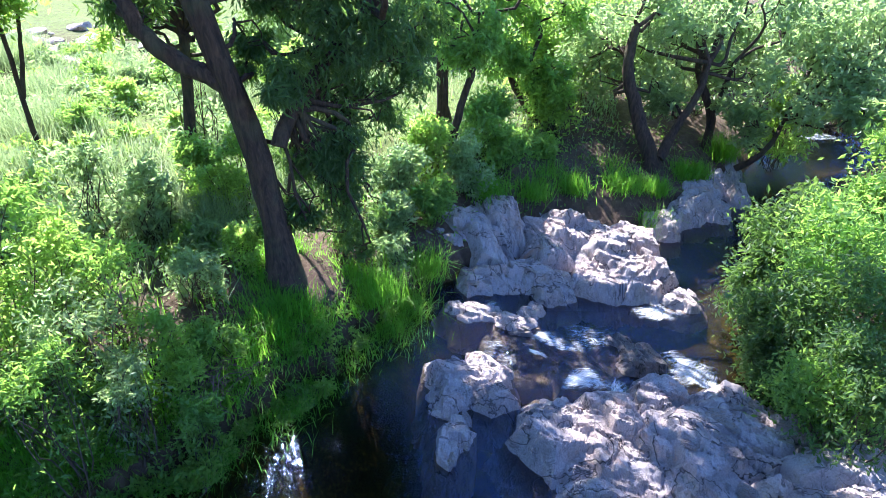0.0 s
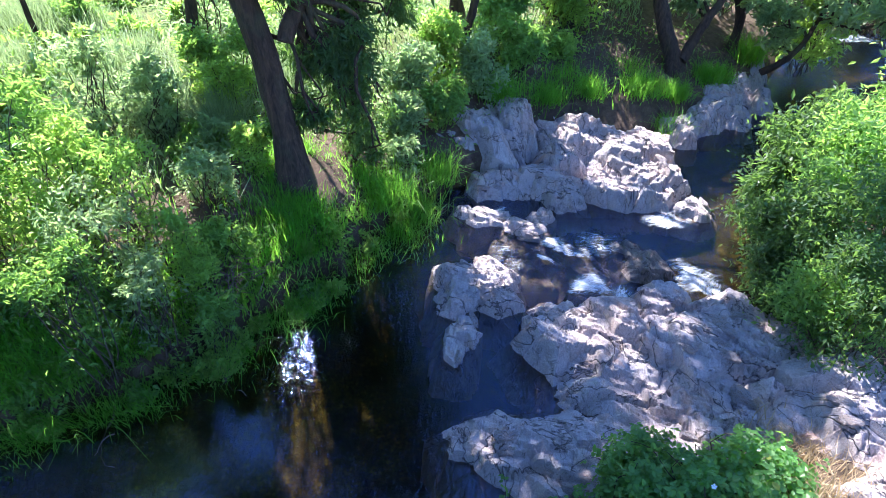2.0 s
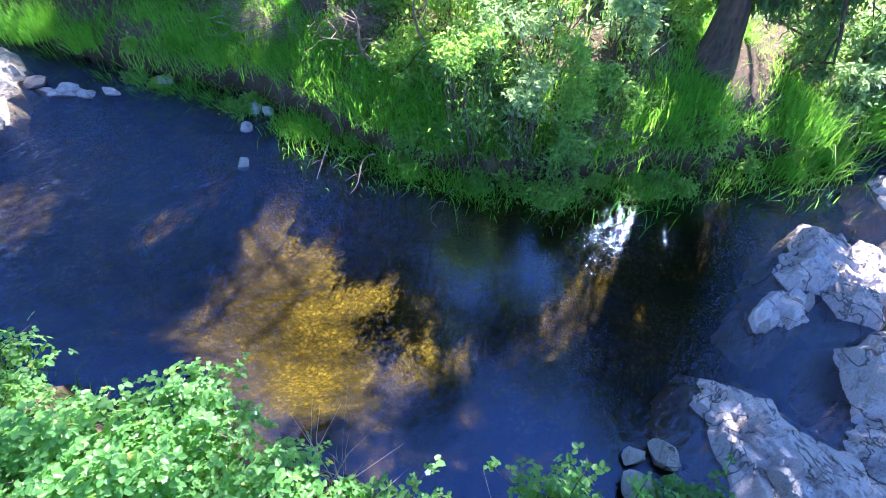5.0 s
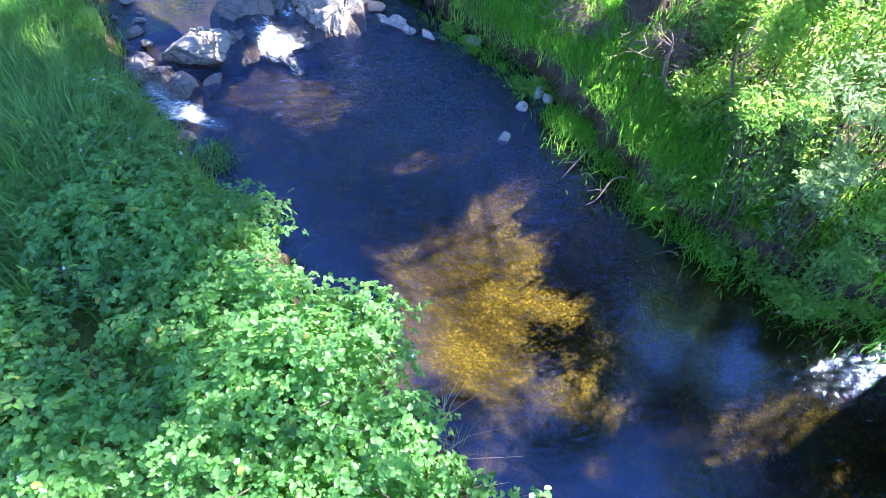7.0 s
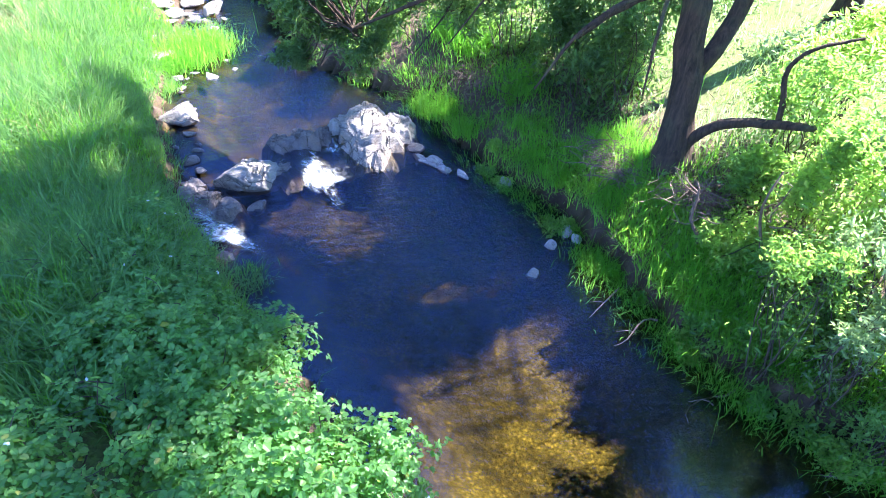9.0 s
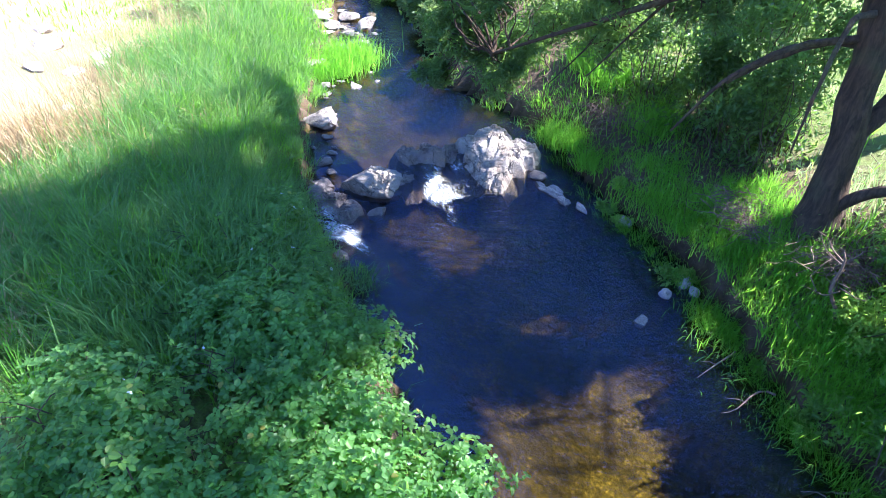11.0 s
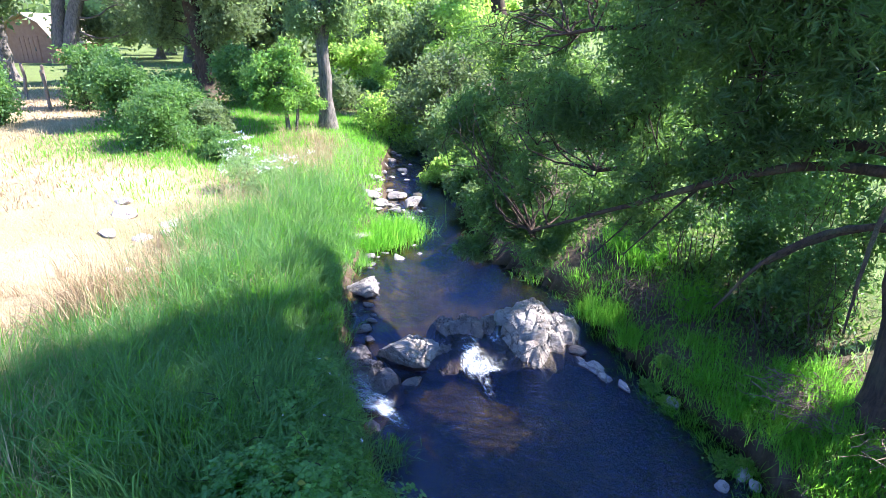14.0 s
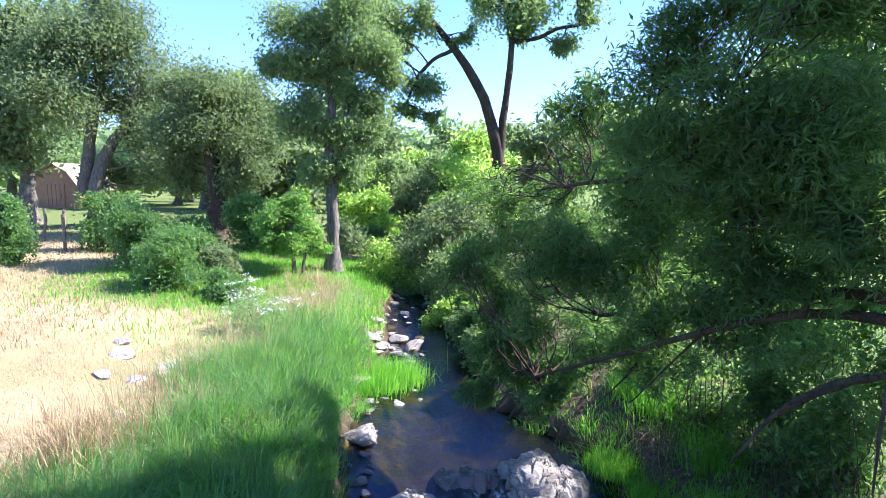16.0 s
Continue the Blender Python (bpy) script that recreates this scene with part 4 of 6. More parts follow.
def tree(trunk, r0, r1, blobs, n, leaf, leaf_size, label, limbs=(), bark=None, seed=1, clump=0.2, per=80, droop=0.3, group="",
         sides=10, squash=0.85, up=0.3, name="tree", twig=0.012, branches=True, split=True, arm=1.0):
    """A tree: tapered trunk, limbs, twigs, and leaves in clumps. trunk and limbs: points in the place; blobs: (x, y, z, r), the masses of the crown."""
    bark = bark or BARK
    rng = np.random.default_rng(seed)
    trunk = [tuple(p) for p in trunk]
    x, y = trunk[0][:2]
    z0 = gz(x, y)
    o = np.array([x, y, z0])
    pts = np.array([(x, y, z0 - 0.1)] + [p for p in trunk if p[2] > z0 + 0.08]) - o
    top = thing(name, o, label, "tree", group)
    path = line(pts, 16, rng, r0 * 0.06)
    rad = np.linspace(r0, r1, 16)
    rad[0] *= 1.7
    rad[1] *= 1.25
    s = Soup()
    s.add(*tube_soup(path, rad, sides + 4, 0.07, seed))
    bole = part("trunk", s.mesh("trunk", True), bark, top)
    wood = [path[5:]]
    for q, (lp, a, b) in enumerate(limbs):
        lp = line(np.array(lp) - o, 14, rng, a * 0.08)
        s = Soup()
        s.add(*tube_soup(lp, np.linspace(a, b, 14), sides, 0.06, seed + q))
        part("limb", s.mesh("limb", True), bark, bole)
        wood.append(lp[3:])
    wood = np.concatenate(wood)
    b = np.array(blobs) - np.array([*o, 0])
    if split:
        more = []
        for x1, y1, z1, r1b in b:
            for e in range(3):
                off = unit(rng.normal(size=3)) * r1b * 0.55
                more.append((x1 + off[0], y1 + off[1], z1 + off[2] * 0.8, r1b * rng.uniform(0.45, 0.72)))
        b = np.array(more)
    share = b[:, 3] ** 1.4 / (b[:, 3] ** 1.4).sum()
    crown, tw = Soup(), Soup()
    for q in range(len(b)):
        c, r = b[q, :3], b[q, 3]
        d = np.linalg.norm(wood - c, axis=1) + 1.2 * (wood[:, 2] - c[2]).clip(0, None)
        a = wood[d.argmin()]
        lp = bent(a, c, 8, rng, 0.12)
        thick = arm * min(r1 * 0.6, 0.02 + 0.035 * r)
        if branches:
            tw.add(*tube_soup(lp, np.linspace(thick, thick * 0.35, 8), 6, 0.05, seed + q))
        leaves = max(80, int(n * share[q]))
        p, cc = clump_points(rng, c, (r, r, r * squash), max(6, leaves // per), leaves, clump * r, 0.35)
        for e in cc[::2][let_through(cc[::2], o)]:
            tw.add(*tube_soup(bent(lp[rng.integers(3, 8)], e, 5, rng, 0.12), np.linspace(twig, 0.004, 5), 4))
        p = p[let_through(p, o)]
        crown.add(*leaf_soup(p, rng, leaf_size[0], leaf_size[1], droop, up))
    part("branchwork", tw.mesh("branchwork", True), bark, top, kind="stuff")
    part("crown", crown.mesh("crown"), leaf, top, kind="stuff")
    return top


def bush(at, leaf, label, n, seed, group, leaf_size=None, skirt=0.6, droop=0.15, up=0.3, name="shrub", squash=0.9):
    """A many-stemmed bush round a mass of leaves at (x, y, z, r)."""
    rng = np.random.default_rng(seed)
    x, y, zc, r = at
    z0 = max(gz(x, y), creek_at(x, y)[2][0])
    h = max(zc - z0, 0.3 * r)
    top = thing(name, (x, y, z0 - 0.02), label, "shrub", group)
    L = leaf_size or (0.0082 * math.hypot(x, y) + 0.010, 0.0034 * math.hypot(x, y) + 0.004)
    n = int(n * 1.1)
    m = int(n * (1 - 0.35 * skirt))
    ps, cs = [], []
    w = rng.dirichlet(np.full(6, 2.0))
    for e in range(6):
        o = unit(rng.normal(size=3)) * r * 0.5
        rr = r * rng.uniform(0.3, 0.6)
        k = max(30, int(m * w[e]))
        a, b = clump_points(rng, (o[0], o[1], h + o[2] * squash), (rr, rr, rr * 0.9), max(6, k // 32), k, 0.13 * r, 0.2)
        ps.append(a)
        cs.append(b)
    p, cc = np.concatenate(ps), np.concatenate(cs)
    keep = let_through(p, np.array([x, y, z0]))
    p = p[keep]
    q, c2 = clump_points(rng, (0, 0, h * 0.45), (r * 0.85, r * 0.85, h * 0.5), max(5, (n - m) // 40), n - m, 0.2 * r, 0.3)
    p, cc = np.concatenate([p, q]), np.concatenate([cc, c2])
    fl = np.maximum(land(p[:, 0] + x, p[:, 1] + y), 0.0) - z0
    p[:, 2] = np.maximum(p[:, 2], fl + 0.03 + 0.2 * r * rng.random(len(p)))
    st = Soup()
    for e in cc[rng.integers(0, len(cc), 16)]:
        st.add(*tube_soup(bent((rng.normal() * 0.15 * r, rng.normal() * 0.15 * r, -0.05), e, 6, rng, 0.08), np.linspace(0.006 + 0.006 * r, 0.002, 6), 4))
    part("stemwork", st.mesh("stemwork", True), STEM, top, kind="stuff")
    lv = Soup()
    lv.add(*leaf_soup(p, rng, L[0], L[1], droop, up))
    part("foliage", lv.mesh("foliage"), leaf, top, kind="stuff")
    return top


# the leaning tree on the far bank, opposite the pool
# crown masses above z 4 are unseen, placed for shade and dark pool reflections
tree([(4.77, 2.19, 0.81), (4.77, 2.2, 1.2), (4.8, 2.24, 1.79), (4.81, 2.34, 2.38), (4.8, 2.47, 2.89), (4.79, 2.6, 3.31), (4.81, 2.68, 3.64), (4.85, 2.9, 4.6), (4.95, 3.3, 5.6)], 0.13, 0.08,
     [(5.5, 1.86, 3.09, 0.57), (5.82, 1.46, 2.99, 0.56), (5.65, 1.7, 2.31, 0.59), (5.26, 1.92, 1.79, 0.44), (5.57, 1.62, 1.49, 0.46), (6.06, 1.32, 2.33, 0.43), (5.71, 2.41, 3.2, 0.42), (5.07, 2.14, 1.37, 0.35), (6.27, 1.27, 3.03, 0.44), (5.67, 1.63, 0.82, 0.32), (5.38, 3.47, 3.22, 0.44), (5.42, 2.57, 2.88, 0.27), (4.81, 1.97, 2.74, 0.26), (5.32, 1.74, 2.07, 0.34)] + [(6.2, 1.6, 6.2, 0.7), (5.6, 0.6, 5.8, 0.6), (6.5, 0.9, 6.0, 0.6), (3.0, 4.2, 6.4, 0.42), (2.5, 3.6, 6.2, 0.45), (3.4, 5.0, 7.6, 0.6), (2.0, 3.5, 6.5, 0.45), (4.2, 2.6, 6.0, 0.5), (5.7, 2.3, 4.2, 0.9), (5.5, 1.3, 5.4, 1.0), (4.7, 0.9, 4.9, 0.8), (6.5, 1.4, 4.8, 1.0), (6.6, 2.6, 5.2, 0.8), (6.92, 2.99, 5.2, 0.6), (5.21, 1.94, 4.9, 0.6), (4.6, 2.01, 4.9, 0.6), (4.37, 3.42, 4.9, 0.6), (3.53, 3.5, 4.9, 0.55)],
     124000, LEAF_WILLOW, (0.075, 0.019), "leaning dark-barked willow on the far bank with drooping foliage",
     [([(4.8, 2.47, 2.72), (4.74, 2.7, 2.85), (4.66, 2.92, 3.02), (4.66, 3.11, 3.21), (4.72, 3.19, 3.4)], 0.09, 0.06), ([(4.86, 2.12, 2.16), (5.07, 2, 2.47), (5.29, 1.83, 2.73), (5.47, 1.62, 2.98), (5.63, 1.4, 3.27)], 0.075, 0.045)], seed=11, droop=0.9, clump=0.3)
# the tree with the bowed limb, whose branches sweep out over the upper pool
tree([(2.45, 5.31, 0.91), (2.42, 5.38, 1.23), (2.42, 5.44, 1.63), (2.39, 5.5, 2.1), (2.34, 5.58, 2.53), (2.25, 5.67, 3.05)] + [(2.2, 5.8, 4.2), (2.2, 6.0, 5.6)], 0.15, 0.09,
     [(-1.64, 7.32, 1.92, 0.56), (-1.88, 7.57, 2.92, 0.65), (-1.57, 7.84, 3.9, 0.66), (-0.84, 6.95, 3.33, 0.71), (-1.01, 6.93, 2.36, 0.66), (-0.8, 7.46, 4.34, 0.69), (-0.29, 6.99, 4.82, 0.61), (0.08, 6.5, 3.94, 0.75), (0.01, 6.5, 2.92, 0.76), (0.23, 6.5, 5.26, 0.64), (0.59, 5.97, 4.48, 0.76), (0.79, 5.95, 3.54, 0.76)]
     + [(0.68, 5.96, 5.43, 0.66), (1.07, 5.4, 4.69, 0.75), (1.27, 5.35, 3.93, 0.74), (1.29, 5.35, 5.28, 0.71), (1.6, 5.05, 4.47, 0.72), (1.35, 5.85, 3.17, 0.53), (1.68, 5.24, 3.63, 0.59), (-0.94, 7.14, 1.53, 0.44)]
     # unseen upper crown, added to shade near bank and pool
     + [(1.5, 7.2, 7.6, 0.75), (2.3, 7.8, 8.0, 0.9), (3.5, 6.4, 7.8, 1.0), (4.2, 5.4, 7.4, 0.6), (2.4, 6.0, 7.2, 0.9), (2.6, 6.6, 6.3, 1.1), (0.9, 6.6, 6.7, 0.7), (3.2, 4.5, 7.4, 0.8), (1.0, 5.4, 7.4, 0.9), (0.7, 5.9, 7.4, 0.7), (1.7, 5.0, 7.2, 0.6), (0.6, 5.0, 7.2, 0.5), (1.6, 7.6, 6.4, 1.0), (2.88, 6.35, 8.2, 0.65), (3.34, 4.97, 7.3, 0.65), (3.63, 6.67, 5.5, 0.65), (3.96, 5.89, 9.2, 0.65), (0.63, 4.99, 7.0, 0.6), (0.04, 6.05, 7.6, 0.6)]
     + [(-2.04, 8.15, 3.89, 0.5), (-1.51, 7.8, 3.06, 0.55), (-1.0, 7.35, 2.34, 0.5), (-1.81, 7.82, 2.33, 0.45), (-0.7, 7.54, 3.35, 0.6), (-0.41, 6.96, 2.2, 0.45), (0.01, 6.91, 2.91, 0.6), (-2.22, 8.25, 2.98, 0.42), (-1.42, 7.34, 1.78, 0.4), (-0.65, 6.98, 1.62, 0.35), (-0.99, 7.94, 4.21, 0.55), (0.49, 6.56, 3.48, 0.6), (0.28, 6.56, 2.24, 0.45), (-1.79, 7.34, 1.36, 0.3), (0.99, 6.0, 2.79, 0.45)],
     205000, LEAF_WILLOW, (0.085, 0.0175), "rough-barked willow with a bowed low limb sweeping over the creek",
     [([(2.44, 5.43, 1.69), (2.64, 5.5, 1.83), (2.75, 5.55, 2.13), (2.86, 5.62, 2.47), (2.95, 5.68, 2.87)] + [(3.1, 5.9, 4.2), (3.3, 6.3, 5.6)], 0.09, 0.05), ([(2.48, 5.3, 1.01), (2.61, 5.18, 1.31), (2.83, 5, 1.45), (3.05, 4.82, 1.51), (3.24, 4.57, 1.61)], 0.06, 0.035), ([(3.07, 4.81, 1.51), (3.08, 4.86, 1.72), (3.02, 4.95, 1.99), (3.21, 4.95, 2.17), (3.54, 4.84, 2.28)], 0.03, 0.012),
      ([(2.3, 5.6, 2.7)] + [(2.48, 5.46, 3.03), (2.04, 5.64, 3.15), (1.63, 5.88, 3.1), (1.02, 6.22, 2.86), (0.42, 6.59, 2.71), (-0.28, 6.89, 2.5)], 0.07, 0.025), ([(2.25, 5.7, 3.2)] + [(2.59, 5.41, 3.48), (2, 5.66, 3.75), (1.38, 5.94, 3.79), (0.71, 6.26, 3.93), (0.01, 6.6, 4.12), (-0.73, 6.96, 3.99)], 0.065, 0.02), ([(2.36, 5.55, 2.3)] + [(2.53, 5.44, 2.41), (2.1, 5.73, 2.45), (1.71, 6.06, 2.09), (1.53, 6.42, 1.74)], 0.04, 0.015),
      ([(2.3, 5.6, 2.9), (1.5, 5.6, 3.0), (0.6, 5.9, 2.6), (-0.3, 6.4, 2.1), (-1.0, 6.9, 1.7)], 0.05, 0.012), ([(2.3, 5.6, 2.5), (1.7, 5.3, 2.5), (1.2, 5.2, 2.2), (0.9, 5.2, 1.7)], 0.035, 0.01), ([(2.28, 5.7, 3.3), (1.6, 5.2, 3.9), (0.9, 5.3, 4.3), (0.2, 5.9, 4.6)], 0.05, 0.012),
      ([(2.3, 5.6, 2.7), (1.9, 5.0, 2.8), (1.75, 4.7, 2.4), (1.7, 4.6, 1.9)], 0.03, 0.008), ([(1.0, 6.2, 2.86), (0.5, 6.1, 2.3), (0.1, 6.1, 1.8)], 0.02, 0.006), ([(0.4, 6.6, 2.7), (0.1, 6.5, 2.0), (-0.3, 6.6, 1.5)], 0.018, 0.006)],
     seed=12, droop=0.3, clump=0.26, per=70, arm=0.4, twig=0.007)
# a tree out of view up the far bank slope, added to shade the upper pool
tree([(5.7, 8.4, 1.5), (5.7, 8.3, 3.5), (5.6, 8.2, 5.4)], 0.16, 0.09, [(4.8, 7.5, 7.2, 0.55), (5.5, 7.6, 7.2, 0.55), (6.2, 7.5, 7.2, 0.55), (6.8, 7.8, 7.2, 0.5), (5.5, 8.4, 7.2, 0.55), (6.3, 8.4, 7.2, 0.55), (4.2, 7.3, 7.2, 0.5), (5.0, 9.2, 5.6, 0.7), (6.52, 8.72, 7.9, 0.65), (4.54, 6.63, 8.5, 0.65), (4.06, 7.49, 8.8, 0.65), (6.73, 7.28, 8.5, 0.65), (6.62, 6.65, 8.8, 0.6), (5.29, 8.76, 5.2, 0.6), (5.31, 10.68, 8.2, 0.65), (4.16, 7.24, 5.5, 0.6), (4.06, 8.92, 9.1, 0.65)], 46000, LEAF_OAK, (0.11, 0.05), "unseen slim oak added on the far bank slope to shade the pool", (), BARK, 21, 0.28)
for k, (x, y, z, r) in enumerate([(-1.0, 9.4, 0.9, 0.6), (-1.5, 10.2, 1.0, 0.6), (-2.3, 11.4, 1.1, 0.6), (-2.9, 12.8, 1.2, 0.7), (0.6, 9.2, 1.4, 0.7), (-0.4, 10.4, 1.6, 0.8)]):
    bush((x, y, z, r), (LEAF_WILLOW, LEAF_OAK, LEAF_WILLOW)[k % 3], "willow scrub hanging over the upper creek", 2600, 480 + k, "creek scrub")
for k, (x, y, z, r) in enumerate([(1.01, 7.94, 1.94, 0.64), (1.91, 7.77, 2.08, 0.64), (2.26, 7.15, 2.65, 0.59), (1.56, 7.34, 1.62, 0.46), (2.18, 6.65, 1.82, 0.50), (1.83, 6.76, 1.37, 0.43), (2.51, 7.17, 2.18, 0.53)] ):
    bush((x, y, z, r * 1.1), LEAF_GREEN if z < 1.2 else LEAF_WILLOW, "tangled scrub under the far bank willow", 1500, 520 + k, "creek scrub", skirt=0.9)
rng = np.random.default_rng(31)
for k, row in enumerate(BANKS[[i for i in range(len(BANKS)) if 9.6 < BANKS[i, 3] < 15.5][::2]]):
    q = row[2:4] + unit(row[2:4] - row[0:2]) * rng.uniform(0.1, 0.4)
    r = rng.uniform(0.28, 0.48)
    bush((q[0], q[1], gz(*q) + 0.15 + 0.5 * r, r), (LEAF_OAK, LEAF_WILLOW, LEAF_WILLOW)[k % 3], "leafy scrub along the edge of the upper creek", 2200, 540 + k, "creek scrub", skirt=0.9)
# trees round the meadow upstream
tree([(-8.52, 15.86, 0.75), (-8.54, 15.85, 2.01), (-8.56, 15.83, 3.21), (-8.64, 15.79, 4.73), (-8.51, 15.86, 6.38), (-8.71, 15.75, 7.83), (-8.91, 15.64, 8.93)], 0.2, 0.08, [(-9.33, 15.39, 8.42, 0.9), (-8.42, 15.91, 8.81, 0.99), (-7.62, 16.31, 8.05, 0.86), (-9, 15.59, 7.17, 0.88), (-7.77, 16.24, 6.66, 0.79), (-9.5, 15.29, 6.01, 0.73), (-8.44, 15.9, 5.64, 0.7), (-7.47, 16.38, 5.59, 0.59), (-9.03, 15.57, 4.55, 0.7), (-7.93, 16.16, 4.4, 0.59), (-9.75, 15.13, 7.44, 0.6), (-8.59, 16.39, 7.63, 0.73), (-7.16, 16.51, 7.26, 0.53)], 70000, LEAF_OAK, (0.095, 0.046), "tall slender oak beside the creek meadow",
     [([(-8.56, 15.83, 3.38), (-8.31, 15.97, 4.9), (-8.19, 16.14, 6.25), (-8.15, 16.27, 7.42), (-7.85, 16.42, 8.58)], 0.1, 0.05)], BARK_GREY, 15, 0.5, droop=0.5)
tree([(-9.0, 14.4, 0.9), (-9.0, 14.4, 1.5), (-9.05, 14.4, 2.2)], 0.07, 0.04, [(-9.4, 14.17, 2.77, 0.69), (-8.68, 14.62, 2.77, 0.69), (-9.02, 14.41, 2.29, 0.74), (-9, 14.42, 3.25, 0.66), (-8.41, 14.77, 2.28, 0.46), (-9.59, 14.03, 2.3, 0.46)], 20000, LEAF_GREEN, (0.075, 0.04), "small round bright green tree in the meadow",
     [([(-8.95, 14.45, 0.95), (-8.8, 14.5, 1.5), (-8.7, 14.6, 2.4)], 0.05, 0.03)], BARK_GREY, 16, 0.25)
tree([(-4.09, 21.62, 0.01), (-4.28, 21.58, 1.62), (-4.57, 21.52, 3.73), (-4.78, 21.47, 5.49), (-5.17, 21.38, 6.92), (-5.74, 21.24, 8.14), (-6.44, 21.04, 8.93), (-6.84, 20.91, 9.72), (-7.53, 20.67, 10.2)], 0.3, 0.1, [(-8.38, 20.34, 9.39, 0.92), (-7.51, 20.68, 7.71, 0.65), (-8.57, 20.26, 10.27, 0.99), (-7.04, 20.84, 10.31, 1.11), (-5.09, 21.4, 10.61, 1.11), (-3.5, 21.72, 10.29, 1.06), (-1.93, 21.91, 10.22, 0.88), (-7.83, 20.56, 6.79, 0.51), (-2.47, 21.86, 8.89, 0.48), (-4.08, 21.62, 9.62, 0.57), (-7.1, 20.82, 6.5, 0.3), (-9.12, 20.02, 8.36, 0.54), (-6.06, 21.15, 9.53, 0.55)], 30000, LEAF_OAK, (0.13, 0.065), "tall crooked oak with an open crown against the sky",
     [([(-4.69, 21.5, 4.98), (-4.55, 21.53, 6.82), (-4.34, 21.57, 8.43), (-4.37, 21.56, 9.62), (-4.8, 21.47, 10.8)], 0.16, 0.08), ([(-4.36, 21.56, 9.13), (-3.47, 21.72, 9.21), (-2.79, 21.82, 9.58), (-2.01, 21.91, 9.65)], 0.1, 0.05), ([(-6.44, 21.04, 8.83), (-7.12, 20.81, 8.52), (-7.7, 20.61, 7.81), (-7.99, 20.5, 6.89)], 0.08, 0.04)], BARK, 17, 0.5, twig=0.025)
tree([(-15.56, 19.56, 1.42), (-15.54, 19.58, 2.45), (-15.65, 19.5, 3.57), (-15.81, 19.37, 5.12), (-15.93, 19.27, 6.63)], 0.4, 0.2, [(-15.86, 19.33, 7.71, 1.34), (-16.21, 19.03, 5.96, 1.45), (-14.92, 20.06, 5.59, 1.21), (-14.92, 20.68, 7.44, 1.19), (-15.56, 19.56, 6.66, 1.21), (-14.33, 20.49, 4.49, 1.09), (-17.45, 19.27, 4.22, 1.13), (-15.21, 19.84, 4.02, 0.85), (-17.05, 19.63, 7.8, 0.89), (-14.5, 21.58, 6.17, 1.01), (-17.57, 19.17, 5.56, 1.01)], 64000, LEAF_GREY, (0.115, 0.062), "massive dark-trunked oak behind the meadow",
     [([(-15.98, 19.61, 1.51), (-16, 19.59, 2.66), (-15.56, 19.95, 3.91), (-15.2, 20.22, 4.93)], 0.3, 0.15)], BARK, 18, 0.5)
tree([(-22.42, 19.93, 3.33), (-22.29, 20.08, 4.44), (-22.04, 20.35, 5.39), (-21.65, 20.77, 6.08), (-21.24, 21.19, 6.86), (-21.28, 21.15, 8.21)], 0.32, 0.16, [(-22.45, 19.9, 10.4, 1.78), (-21.32, 21.1, 9.3, 1.91), (-23.01, 19.25, 7.62, 1.61), (-20.81, 21.61, 7.64, 1.46), (-20.56, 21.85, 4.76, 1.3), (-21.94, 20.46, 11.09, 1.49), (-21.25, 21.17, 6.36, 1.16), (-22.87, 20.93, 7.37, 1.2), (-24.05, 19.56, 9.25, 1.37), (-22.5, 21.33, 4.48, 1.2), (-21.11, 22.7, 6.37, 1.2)], 64000, LEAF_GREY, (0.135, 0.072), "tall leaning oak with a pale bare limb near the barn",
     [([(-23.05, 19.97, 3.32), (-22.93, 20.11, 4.94), (-22.73, 20.34, 6.92), (-22.59, 20.49, 8.15), (-22.36, 20.74, 9.4)], 0.3, 0.14)], BARK_GREY, 19, 0.5)
tree([(-27.3, 20.6, 2), (-27.2, 20.6, 5), (-27.3, 20.5, 8)], 0.4, 0.18, [(-27.22, 20.37, 8.31, 2.48), (-26.76, 20.98, 10.7, 2.01), (-27.48, 20.02, 6.23, 1.98), (-28.21, 20.72, 10.73, 1.72)], 15000, LEAF_GREY, (0.26, 0.15), "grey-green oak beside the barn", (), BARK_GREY, 20, 0.5)
k = 0
